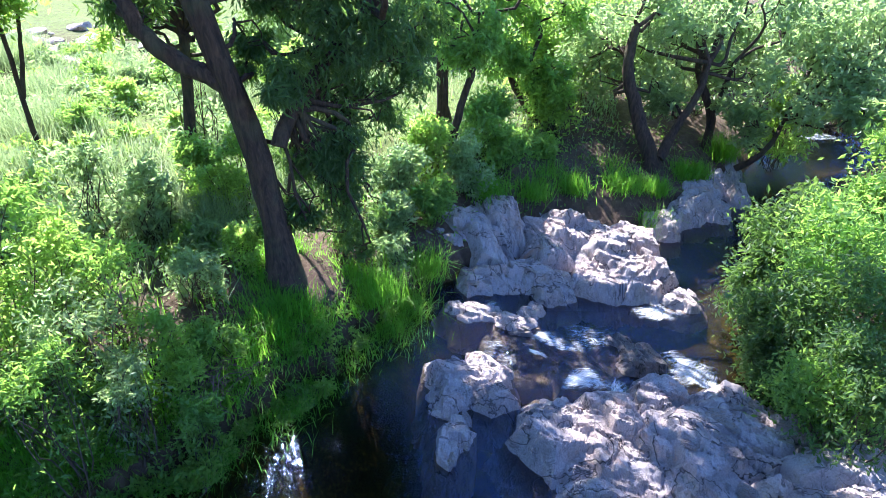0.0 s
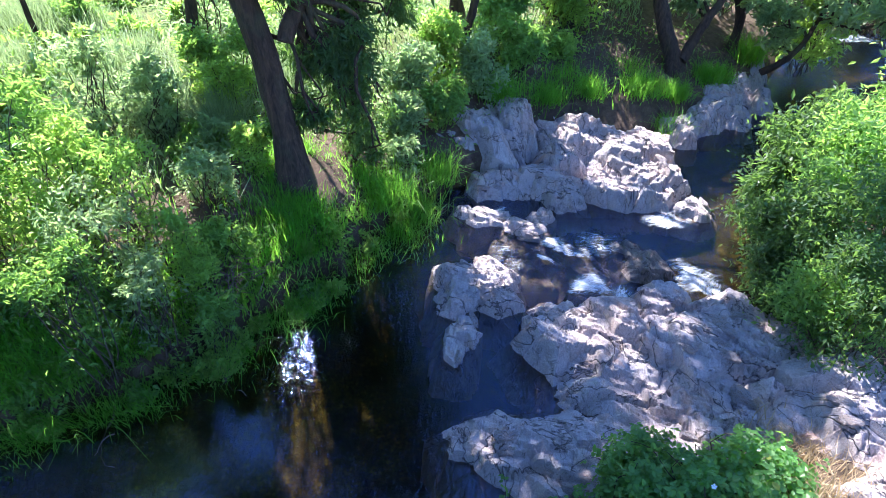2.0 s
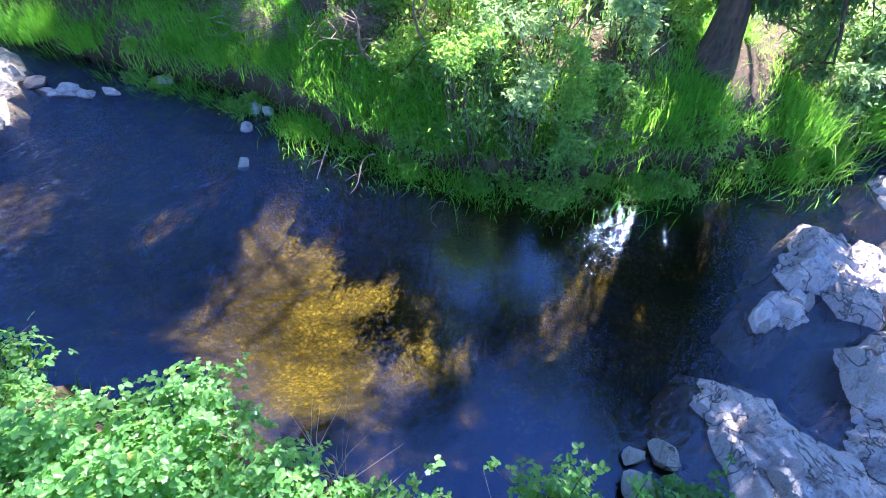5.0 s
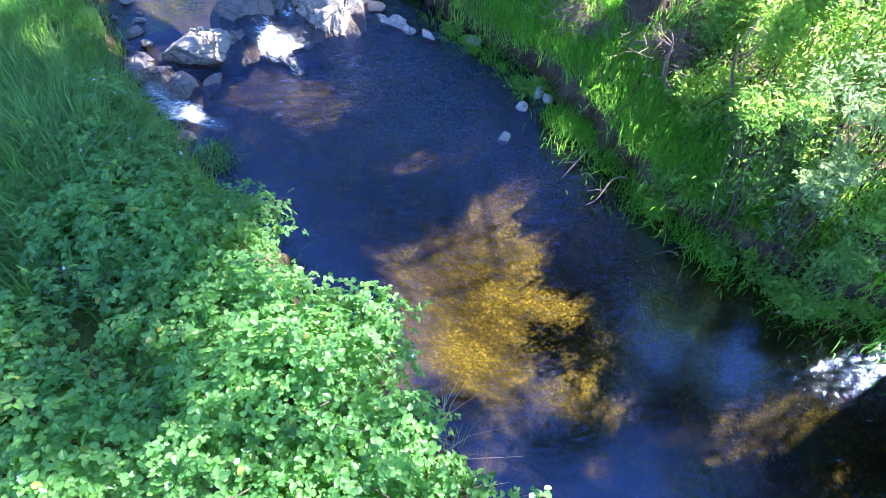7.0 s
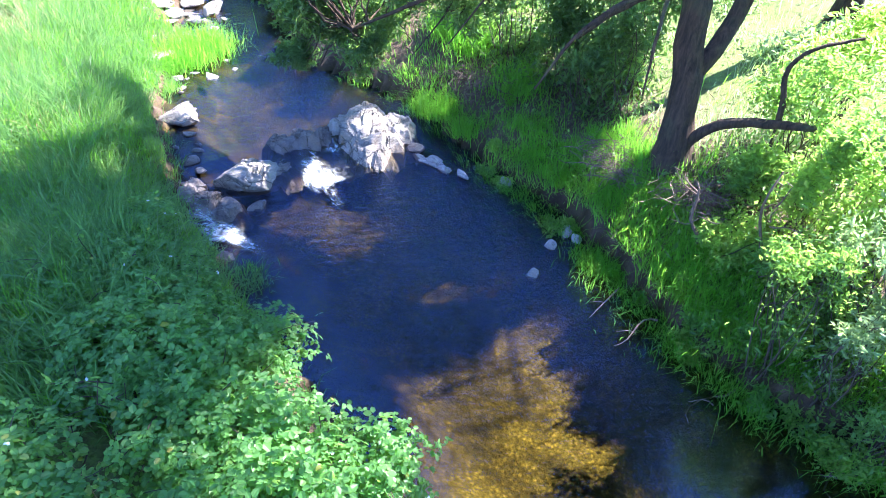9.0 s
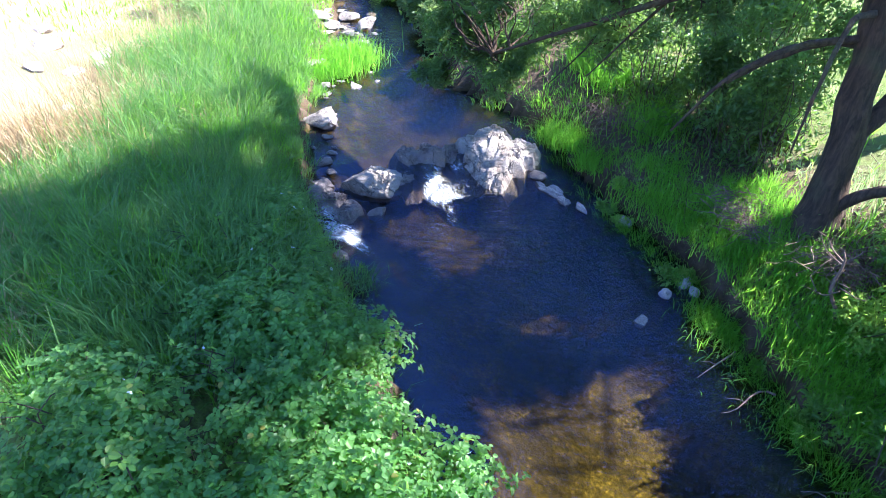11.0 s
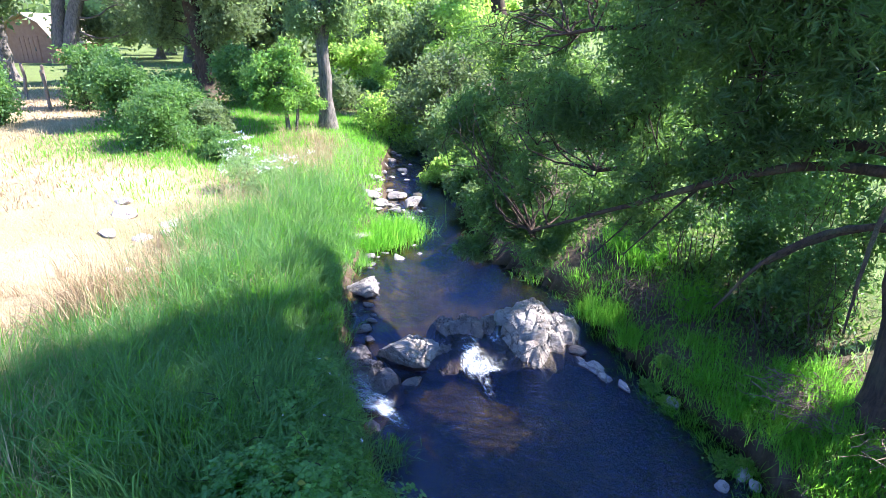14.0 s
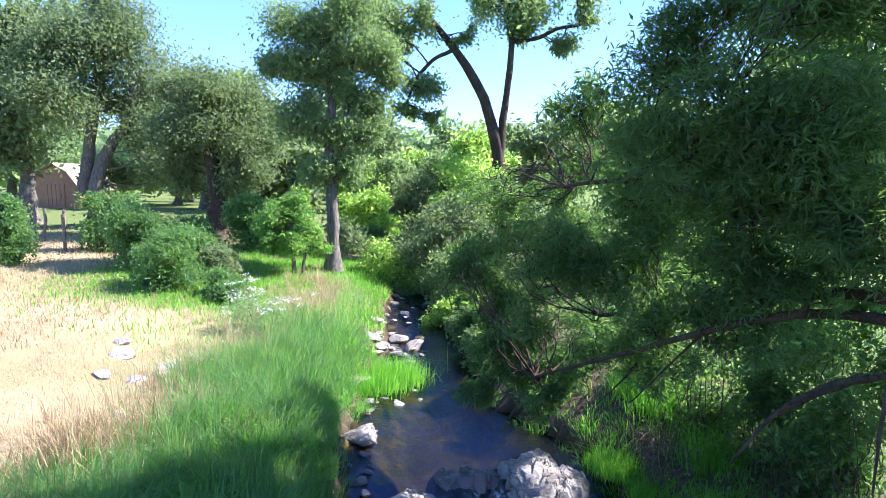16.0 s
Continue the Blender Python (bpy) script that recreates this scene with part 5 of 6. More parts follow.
for x, y, z, r in [(-14, 33.17, 4.33, 1.39), (-11.86, 25.36, 2.78, 1.22), (-7.15, 18.68, 2.17, 0.87), (-7.1, 17.08, 1.31, 0.76), (-8.08, 25.76, 4.92, 1.17), (-5.41, 20.29, 4.13, 1.01), (-5.2, 17.23, 2.89, 0.96), (-5.87, 23.27, 5.4, 0.88), (-5.68, 16.55, 1.2, 0.68), (-17.28, 36.08, 4.53, 1.55), (-7.83, 22.69, 3.67, 1.04), (-15.71, 42.17, 5.08, 1.52), (-4.31, 15.41, 1.77, 0.78), (-4.01, 13.41, 0.93, 0.48), (-9.88, 19.65, 1.77, 0.85), (-11.66, 27.64, 1.83, 1.16)]:
    k += 1
    lf = (LEAF_BRIGHT, LEAF_OAK, LEAF_BRIGHT, LEAF_GREY)[k % 4]
    d = math.hypot(x, y)
    r *= 1.25
    tree([(x, y, 0), (x + 0.1, y, z * 0.5 + 0.5), (x, y + 0.1, z)], 0.03 * z + 0.03, 0.04, [(x, y, z, r), (x + 0.6 * r, y + 0.4, z - 0.6 * r, r * 0.8), (x - 0.7 * r, y + 0.3, z - 0.7 * r, r * 0.75), (x, y + 0.8, z - 1.2 * r, r * 0.9)],
         8500, lf, (0.006 * d, 0.0032 * d), "leafy green tree in the narrow valley upstream", (), BARK_GREY, 200 + k, 0.26, per=50, group="valley trees", sides=7)
k = 0
for x, y, z, r in [(-10.55, 11.36, 2.16, 1.03), (-12.68, 12.77, 2.75, 0.96), (-16.23, 14.86, 2.96, 1.02), (-11.36, 13.31, 2.68, 0.88), (-16.24, 11.67, 3.01, 0.7), (-10.3, 12.9, 1.9, 0.55), (-8.4, 11.0, 1.35, 0.5), (-9.0, 11.3, 1.5, 0.6), (-9.96, 21.84, 1.33, 0.79), (-12.87, 17.84, 2.83, 0.96)]:
    k += 1
    bush((x, y, z, r), LEAF_BUSH if k != 6 else LEAF_GREY, "rounded green bush in the meadow" if k != 6 else "low bush with grey dead twigs in the meadow", 13000, 230 + k, "meadow bushes", (0.0044 * math.hypot(x, y), 0.0023 * math.hypot(x, y)), 0.7)
k = 0
for x, y, h, w in [(-45, 20, 11, 5.5), (-54, 33, 12, 6), (-37, 41, 10, 5.5), (-30, 36, 11, 5.5), (-24, 34, 11, 5), (-20, 38, 10, 5), (-14, 45, 7, 4.5), (-9, 52, 6, 5), (-55, 40, 14, 7), (-42, 48, 12, 6), (-28, 50, 11, 6),
                   (-4, 42, 8, 5), (2, 34, 9, 5), (8, 26, 9, 4.5), (5, 19, 8, 3.5), (-17, 26, 7, 3)]:
    k += 1
    z = gz(x, y)
    tree([(x, y, z), (x + 0.3, y, z + h * 0.3), (x, y, z + h * 0.6)], 0.03 * h, 0.12,
         [(x, y, z + h * 0.7, w * 0.55), (x + w * 0.5, y, z + h * 0.5, w * 0.5), (x - w * 0.5, y, z + h * 0.52, w * 0.5), (x + w * 0.1, y + 1, z + h * 0.3, w * 0.55), (x - w * 0.45, y, z + h * 0.25, w * 0.4), (x + w * 0.55, y, z + h * 0.25, w * 0.4)],
         6500, (LEAF_GREY, LEAF_OAK)[k % 2], (0.42, 0.24), "dark oak in the woods behind the meadow", (), BARK_GREY, 250 + k, 0.26, per=40, group="woodland trees", sides=7)

# wooded hills all round, far off
rng = np.random.default_rng(55)
a, r = rng.uniform(0, 2 * np.pi, 26000), 60 + 240 * rng.random(26000) ** 0.8
hx, hy = r * np.cos(a), r * np.sin(a)
s = Soup()
p = np.stack([hx, hy, land(hx, hy) + rng.random(26000) ** 0.6 * (5 + 4 * wave(hx, hy, 0.13))], 1)
s.add(*leaf_soup(p, rng, 2.6, 2.0, 0.1, 0.8))
thing("far_woods", (0, 0, 0), "distant wooded hillsides closing the valley", "woods", kind="stuff", mesh=s.mesh("far_woods"), material=LEAF_OAK)

umbels = bush((-6.7, 9.4, gz(-6.7, 9.4) + 0.4, 0.66), LEAF_PALE, "pale green plants topped with white flower heads in the long grass", 2600, 299, "meadow bushes", (0.07, 0.02), 0.6)
rng = np.random.default_rng(299)
s = Soup()
for e in range(34):
    c = np.array([rng.normal() * 0.42, rng.normal() * 0.42, rng.uniform(0.45, 1.0)])
    s.add(*leaf_soup(c + rng.normal(size=(26, 3)) * [0.05, 0.05, 0.012], rng, 0.022, 0.014, 0.0, 2.0))
part("blossom", s.mesh("blossom"), PETAL, umbels, "flat white flower heads", "stuff")
# trees and bushes downstream
tree([(9.62, -2.35, 0.45), (9.77, -2.12, 0.9), (9.93, -1.86, 1.51), (9.95, -1.75, 1.95), (10.04, -1.82, 2.46)], 0.14, 0.07, [(10.91, -1.42, 1.84, 0.92), (10.97, -2.24, 2.22, 1.04), (10.99, -3.05, 1.96, 0.95), (10.69, -2.61, 1.44, 0.65), (11.09, -4.04, 1.87, 0.98)] + [(10.6, -2.0, 2.9, 0.9), (10.6, -3.2, 2.9, 0.9)], 15000, LEAF_PALE, (0.11, 0.045), "forked tree leaning over the stony bank downstream",
     [([(9.6, -2.44, 0.47), (9.93, -2.73, 0.97), (10.06, -3.01, 1.51), (10.15, -3.07, 1.95)], 0.09, 0.04)], BARK, 301, 0.26)
tree([(10.83, -3.55, 0.88), (10.89, -3.37, 1.21), (10.95, -3.16, 1.59), (11.06, -3.14, 2.04)], 0.09, 0.05, [(10.56, -4.03, 0.88, 0.57), (11.09, -5.08, 1.81, 1.14), (11.11, -5.72, 2.38, 1.1), (9.9, -5.24, 1.37, 0.83)] + [(11.3, -4.2, 2.7, 0.9)], 12000, LEAF_PALE, (0.11, 0.045), "many-stemmed tree beside the lower creek",
     [([(10.84, -3.54, 0.93), (10.81, -3.63, 1.44), (10.79, -3.68, 1.83)], 0.07, 0.03), ([(10.27, -3.94, 0.1), (10.16, -4.22, 0.36), (10.27, -4.46, 0.64), (10.52, -4.64, 0.97)], 0.06, 0.03)], BARK, 302, 0.26)
tree([(10.49, -0.52, 0.76), (10.5, -0.14, 1.1), (10.5, 0.09, 1.49), (10.6, 0.17, 1.95)], 0.08, 0.05, [(9.97, 0.72, 2.32, 0.78), (10.5, 0.15, 1.68, 0.62)] + [(10.8, -0.3, 2.7, 0.8), (10.3, -0.65, 1.7, 0.5)], 8000, LEAF_GREEN, (0.11, 0.045), "dark thin-stemmed tree on the slope downstream",
     [([(10.48, -0.6, 0.76), (10.5, -0.27, 1.31), (10.6, -0.19, 1.77), (10.69, -0.39, 2.23)], 0.07, 0.03)], BARK, 303, 0.26)
# the high masses are out of view, added to dapple rocks and darken reflections
tree([(10.12, 1.26, 1.35), (10.12, 1.26, 1.83), (10.12, 1.29, 2.46), (10.12, 1.31, 3.3)], 0.11, 0.09, [(10.1, 1.3, 4.2, 1.0), (10.4, 0.6, 3.3, 0.7), (9.6, 1.5, 6.6, 1.2), (10.4, 1.0, 7.6, 1.2), (8.8, 0.8, 6.6, 0.9), (10.0, 2.2, 5.4, 0.9), (10.32, 3.45, 9.1, 0.7), (10.67, 2.18, 5.5, 0.6), (9.45, 3.69, 7.0, 0.7), (9.05, 3.23, 8.8, 0.7), (7.5, -0.3, 5.2, 0.55), (8.3, -0.6, 6.2, 0.6), (7.0, 0.3, 4.9, 0.5), (8.0, 0.2, 6.3, 0.6), (7.2, -0.9, 5.0, 0.45)], 34000, LEAF_WILLOW, (0.11, 0.04), "straight dark-trunked tree on the slope", (), BARK, 304, 0.26)
tree([(8.55, 0.92, 1.03), (8.56, 0.8, 1.51), (8.58, 0.64, 2.01)], 0.07, 0.05, [(8.6, 0.6, 2.4, 0.5), (8.7, 0.9, 2.9, 0.6)], 4000, LEAF_GREEN, (0.09, 0.04), "slim tree on the far bank", (), BARK, 305, 0.26)
# masses above z 5 are unseen additions that block sun and sky
tree([(6.84, 4.15, 1.39), (6.87, 4.1, 1.8), (6.9, 4.05, 2.22), (6.93, 4, 2.75)], 0.08, 0.06, [(6.9, 4.0, 3.2, 0.6), (7.2, 3.6, 2.7, 0.4), (6.7, 4.5, 2.8, 0.45), (6.5, 4.0, 5.7, 0.8), (5.9, 3.5, 5.2, 0.6), (7.0, 4.0, 6.4, 0.9), (7.9, 4.4, 6.8, 0.8), (6.6, 3.2, 6.0, 0.8), (7.4, 3.4, 7.0, 0.8), (7.6, 5.0, 7.2, 0.7)], 14000, LEAF_BRIGHT, (0.08, 0.035), "straight slim tree at the edge of the clearing", (), BARK, 306, 0.26)
tree([(6.59, 6.13, 1.94), (6.61, 6.11, 2.36), (6.61, 6.11, 2.82)], 0.035, 0.025, [(6.6, 6.1, 3.3, 0.5), (6.3, 6.3, 3.0, 0.4)], 3500, LEAF_BRIGHT, (0.08, 0.035), "thin young tree in the clearing", [([(6.6, 6.12, 1.98), (6.69, 6.02, 2.48), (6.77, 5.93, 3.05)], 0.03, 0.02)], BARK, 307, 0.26)
k = 0
for x, y, z, r in [(11.52, -5.1, 1, 0.63), (12.47, -3.66, 2.22, 0.89), (13.04, -5.09, 2.27, 0.95), (12.84, -2.01, 2.23, 0.89)] + [(13.8, -7.2, 1.6, 1.0), (15.4, -4.6, 1.6, 1.2), (14.5, -2.6, 1.6, 1.1), (14.5, 2.2, 2.0, 1.2), (12.2, 5.4, 2.0, 0.9), (16.5, -8, 2.2, 1.5), (11.3, -8.6, 1.7, 1.1), (18.5, -2, 2.6, 1.8), (9.8, -7.0, 1.5, 0.9)]:
    k += 1
    bush((x, y, z, r), (LEAF_PALE, LEAF_BRIGHT, LEAF_OAK)[k % 3], "tall leafy thicket at the edge of the clearing downstream", 4200, 310 + k, "downstream thickets")
k = 0
for x, y, z, r in [(7.91, 1.17, 1.2, 0.45), (7.78, 0.59, 1.02, 0.44), (8.6, 0.15, 1.18, 0.48), (10.28, -0.65, 1.37, 0.56), (7.04, 1.49, 1.18, 0.41), (6.92, 1.03, 0.94, 0.33), (12, -0.23, 2.01, 0.82), (12.47, -0.91, 1.94, 0.86), (9.19, 0.45, 1.35, 0.46), (9.49, -0.41, 0.72, 0.39), (6.34, 1.44, 0.87, 0.28)]:
    k += 1
    bush((x, y, z, r), (LEAF_GREEN, LEAF_BRIGHT, LEAF_PALE)[k % 3], "bright leafy sapling on the slope of the far bank", 3600, 330 + k, "far bank shrubs")
k = 0
for x, y, z, r in [(7.43, -4.13, 0.6, 0.55), (6.42, -3.26, 0.83, 0.57), (5.48, -3.49, 1.22, 0.65), (4.97, -2.79, 0.64, 0.51), (4.34, -2.87, 1.11, 0.57), (3.86, -2.68, 0.77, 0.47), (5.94, -2.87, 0.56, 0.4), (4.29, -2.57, 0.5, 0.38), (6.79, -4.33, 0.95, 0.52), (3.5, -2.67, 1.26, 0.4), (4.74, -2.59, 0.46, 0.31), (5.21, -2.97, 1.02, 0.45)] + [(6.4, -5.0, 1.6, 0.9), (5.0, -4.4, 1.5, 0.8), (8.2, -5.6, 1.6, 0.9)]:
    k += 1
    bush((x, y, z, r * 1.1), (LEAF_GREEN, LEAF_WILLOW, LEAF_WILLOW)[k % 3], "dense leafy bush crowding the near creek bank", 5200, 360 + k, "near bank bushes")
k = 0
for x, y, z, r in [(3.93, 3.99, 2.06, 0.46), (5.18, 4.41, 2, 0.41), (3.5, 3.57, 1.86, 0.39), (3.77, 3.29, 1.73, 0.32), (3.04, 3.04, 1.6, 0.36), (3.42, 2.77, 1.25, 0.3), (2.59, 3.05, 1.55, 0.32), (2.92, 2.74, 1.22, 0.28), (3.38, 2.5, 1.08, 0.27), (3.09, 2.37, 0.77, 0.24), (5.35, 3.87, 1.65, 0.34), (5.91, 3.36, 1.52, 0.35), (6.37, 3.77, 1.61, 0.34)] + [(7.37, 4.24, 2.53, 0.42), (8.35, 3.36, 2.3, 0.53), (6.41, 3.28, 1.69, 0.37), (4.32, 2.89, 1.34, 0.28), (4.74, 2.59, 1.38, 0.23), (3.79, 2.43, 1.01, 0.26), (5.86, 1.28, 0.74, 0.26)]:
    k += 1
    bush((x, y, z - 0.15, r * 1.05), (LEAF_BRIGHT, LEAF_GREEN, LEAF_PALE)[k % 3], "leafy green weeds and saplings on the far bank", 1500, 400 + k, "far bank shrubs", skirt=0.8)
k = 0
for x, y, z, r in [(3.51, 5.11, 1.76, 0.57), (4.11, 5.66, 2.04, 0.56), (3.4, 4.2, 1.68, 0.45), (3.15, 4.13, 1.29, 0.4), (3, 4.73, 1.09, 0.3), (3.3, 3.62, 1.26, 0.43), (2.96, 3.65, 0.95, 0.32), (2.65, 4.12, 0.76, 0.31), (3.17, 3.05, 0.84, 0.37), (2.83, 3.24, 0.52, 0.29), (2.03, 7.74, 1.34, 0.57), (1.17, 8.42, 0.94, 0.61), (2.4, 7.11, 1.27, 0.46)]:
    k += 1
    # left of x 2.3 a darker leaf colour stands in for the willow's shade
    bush((x, y, z, r * 1.1), (LEAF_BRIGHT, LEAF_GREEN)[k % 2] if x > 2.3 else LEAF_WILLOW, "bright sunlit shrub on the far bank" if x > 2.3 else "shrub on the far bank under the willow, shade put into its dark leaves", 2300, 440 + k, "far bank shrubs")


# ---------------------------------------------------------------- grass
def scatter(rng, n, x0, x1, y0, y1, keep):
    x, y = rng.uniform(x0, x1, n), rng.uniform(y0, y1, n)
    z, s, far, wz = land(x, y, True)
    m = keep(x, y, s, far)
    m = rng.random(n) < m
    return np.stack([x[m], y[m], z[m] - 0.01], 1)


def turf(label, pts, rng, h, w, lean, mat, wind=(0, 0)):
    s = Soup()
    s.add(*blade_soup(pts, rng, h, w, lean, wind))
    return thing("grass", (0, 0, 0), label, "grass", kind="stuff", mesh=s.mesh("grass"), material=mat)


rng = np.random.default_rng(3)


def clumped(label, rng, centres, per, spread, tall, w, mat, low=0.35, wind=(0, 0)):
    """Grass that grows in clumps, its blades leaning out of each clump's middle."""
    k = np.repeat(np.arange(len(centres)), per)
    d = rng.normal(size=(len(k), 2)) * spread * rng.uniform(0.6, 1.4, (len(centres), 1))[k]
    q = np.stack([centres[k, 0] + d[:, 0], centres[k, 1] + d[:, 1], 0 * d[:, 0]], 1)
    z, s, far, wz = land(q[:, 0], q[:, 1], True)
    q[:, 2] = np.maximum(z, wz) - 0.01
    tilt = rng.normal(size=(len(centres), 2)) * 0.25
    h = (tall * rng.uniform(0.35, 1.5, len(centres)))[k][:, None] * (low + (1 - low) * smooth(0.1, 0.9, s))[:, None]
    return turf(label, q, rng, h, w, 0.45, mat, tilt[k] + d / spread * 0.22 + np.array(wind) * smooth(0.6, 0.0, s)[:, None])


def lush(x, y, s, far):
    e = s + 0.22 * wave(x, y, 2.7) + 0.1 * wave(x, y, 6.5, 1.0)
    return (~far) * smooth(0.02, 0.2, e) * smooth(2.3, 1.1, s - 1.3 * smooth(5.6, 3.6, y) + 0.5 * wave(x, y, 1.6)) * smooth(1.5, 3.2, y - 0.4 * x - 1.2) * smooth(11.5, 8.5, y)


c = scatter(rng, 11500, -8, 0, 1, 14, lush)
clumped("tall lush grass in clumps along the near bank", rng, c, 30, 0.075, 0.40, 0.010, GRASS_TALL)
c = scatter(rng, 3600, -8, 0, 1, 14, lush)
clumped("bright green grass clumps on the near bank", rng, c, 34, 0.06, 0.33, 0.009, GRASS)
c = scatter(rng, 3000, -9, 0, 0, 14, lambda x, y, s, far: (~far) * smooth(0.9, 1.6, s - 1.3 * smooth(5.6, 3.6, y)) * smooth(3.4, 1.9, s - 1.3 * smooth(5.6, 3.6, y)) * smooth(1.5, 3.2, y - 0.4 * x - 1.2))
clumped("tall yellow grass where the bank dries out", rng, c, 22, 0.07, 0.36, 0.007, STRAW)
s = Soup()
p = scatter(rng, 90000, -7, 0, 1, 11, lambda x, y, s, far: lush(x, y, s, far) * smooth(0.5, 0.75, 0.5 + 0.5 * wave(x, y, 1.4, 3.0)))
p[:, 2] += 0.03 + 0.36 * rng.random(len(p)) ** 1.3
s.add(*leaf_soup(p, rng, 0.05, 0.022, 0.1, 0.9))
thing("weeds", (0, 0, 0), "leafy weeds growing through the tall bank grass", "plants", kind="stuff", mesh=s.mesh("weeds"), material=LEAF_GREEN)
p = scatter(rng, 9000, -7, 0, 1, 14, lambda x, y, s, far: (~far) * smooth(0.3, 0.8, s) * smooth(3.6, 2.0, s) * smooth(2.5, 4.2, y - 0.4 * x - 1.2))
turf("pale seed heads above the tall grass", p, rng, 0.5, 0.006, 0.6, GRASS_PALE)
p = scatter(rng, 80000, -14, -2, 4, 18, lambda x, y, s, far: (~far) * smooth(0.05, 0.2, s) * (1 - dryness(x, y, s, far)) * smooth(7, 9, y) * smooth(9, 6, s))
turf("green meadow grass upstream", p, rng, (0.14 + 0.05 * wave(p[:, 0], p[:, 1], 1.9))[:, None], 0.014, 0.7, GRASS)
p = scatter(rng, 110000, -16, -2, 0, 16, lambda x, y, s, far: (~far) * dryness(x, y, s, far) * smooth(14, 6, np.hypot(x, y - 3)))
turf("dry straw on the sunny slope", p, rng, (0.085 + 0.035 * wave(p[:, 0], p[:, 1], 1.7))[:, None], 0.006, 0.9, STRAW)
p = scatter(rng, 45000, -30, -9, 6, 24, lambda x, y, s, far: (~far) * smooth(0.2, 0.6, s) * smooth(8, 12, np.hypot(x, y - 3)) * smooth(32, 24, np.hypot(x, y)))
turf("dry straw higher up the slope", p, rng, 0.12, 0.016, 0.7, STRAW)
p = scatter(rng, 60000, 1, 14, -2, 12, lambda x, y, s, far: far * smooth(1.0, 2.5, s + 0.6 * wave(x, y, 1.1)) * smooth(9, 5, s) * (0.65 + 0.7 * wave(x, y, 1.9, 1.0)).clip(0.1, 1))
turf("pale sunny grass in the clearing behind the far bank", p, rng, (0.17 + 0.1 * wave(p[:, 0], p[:, 1], 2.2))[:, None].clip(0.05), 0.012, 0.7, GRASS_PALE)
p = scatter(rng, 40000, -3, 11, -6, 17, lambda x, y, s, far: far * (1 - 0.85 * smooth(8.6, 9.4, x) * smooth(0.8, -0.6, y)) * smooth(0.0, 0.3, s) * smooth(3.5, 1.2, s) * (0.55 + 0.6 * wave(x, y, 1.7)).clip(0, 1))
p = p[(p[:, 0] < 6.2) | (p[:, 1] > 1.6) | (rng.random(len(p)) < 0.12)]
p = p[np.hypot(p[:, 0] - 5.05, p[:, 1] - 2.0) > 0.32]
turf("green grass and weeds under the far bank trees", p, rng, 0.18, 0.013, 0.6, GRASS)
p = scatter(rng, 9000, -3, 5, -5, 3, lambda x, y, s, far: (~far) * smooth(0.1, 0.4, s) * (0.5 + 0.7 * wave(x, y, 2.1, 1.0)).clip(0, 1))
turf("sparse dry grass on the near bank", p, rng, 0.2, 0.007, 0.8, STRAW)
s = Soup()
p = scatter(rng, 60000, -3, 11, -3, 15, lambda x, y, s, far: far * smooth(0.05, 0.3, s) * smooth(4.5, 1.5, s) * (0.45 + 0.8 * wave(x, y, 1.3, 2.0)).clip(0, 1))
p = p[np.hypot(p[:, 0] - 5.05, p[:, 1] - 2.0) > 0.32]
p[:, 2] += 0.02 + 0.2 * rng.random(len(p)) ** 2
s.add(*leaf_soup(p, rng, 0.055, 0.026, 0.1, 1.0))
thing("ground_cover", (0, 0, 0), "low leafy weeds and seedlings over the far bank", "plants", kind="stuff", mesh=s.mesh("ground_cover"), material=LEAF_GREEN)
s = Soup()
p = scatter(rng, 9000, -3, 11, -4, 15, lambda x, y, s, far: smooth(0.05, 0.3, s) * smooth(4.0, 1.0, s))
p[:, 2] += 0.02
d = unit(rng.normal(size=(len(p), 3)) * [1, 1, 0.25])
for q in range(0, len(p), 6):
    l = rng.uniform(0.1, 0.45)
    s.add(*tube_soup(bent(p[q] - d[q] * l / 2, p[q] + d[q] * l / 2 + [0, 0, 0.05], 4, rng, 0.1), [0.005, 0.005, 0.004, 0.002], 4))
thing("dead_twigs", (0, 0, 0), "dry fallen twigs and litter on the banks", "twigs", kind="stuff", mesh=s.mesh("dead_twigs"), material=TWIG)


def tuft(at, r, n, h, label, seed, mat=None, name="grass_tuft", group="grass tufts"):
    rng = np.random.default_rng(seed)
    z0 = max(gz(*at), creek_at(*at)[2][0]) - 0.02
    d = rng.normal(size=(n, 2)) * r * 0.5
    s = Soup()
    v = blade_soup(np.concatenate([d, np.zeros((n, 1))], 1), rng, h, 0.008, 0.7)
    s.add(*v)
    return thing(name, (at[0], at[1], z0), label, "grass", group, kind="stuff", mesh=s.mesh("grass_tuft"), material=mat or GRASS)


rng = np.random.default_rng(9)
edge = finer(CREEK, 700)
k = 0
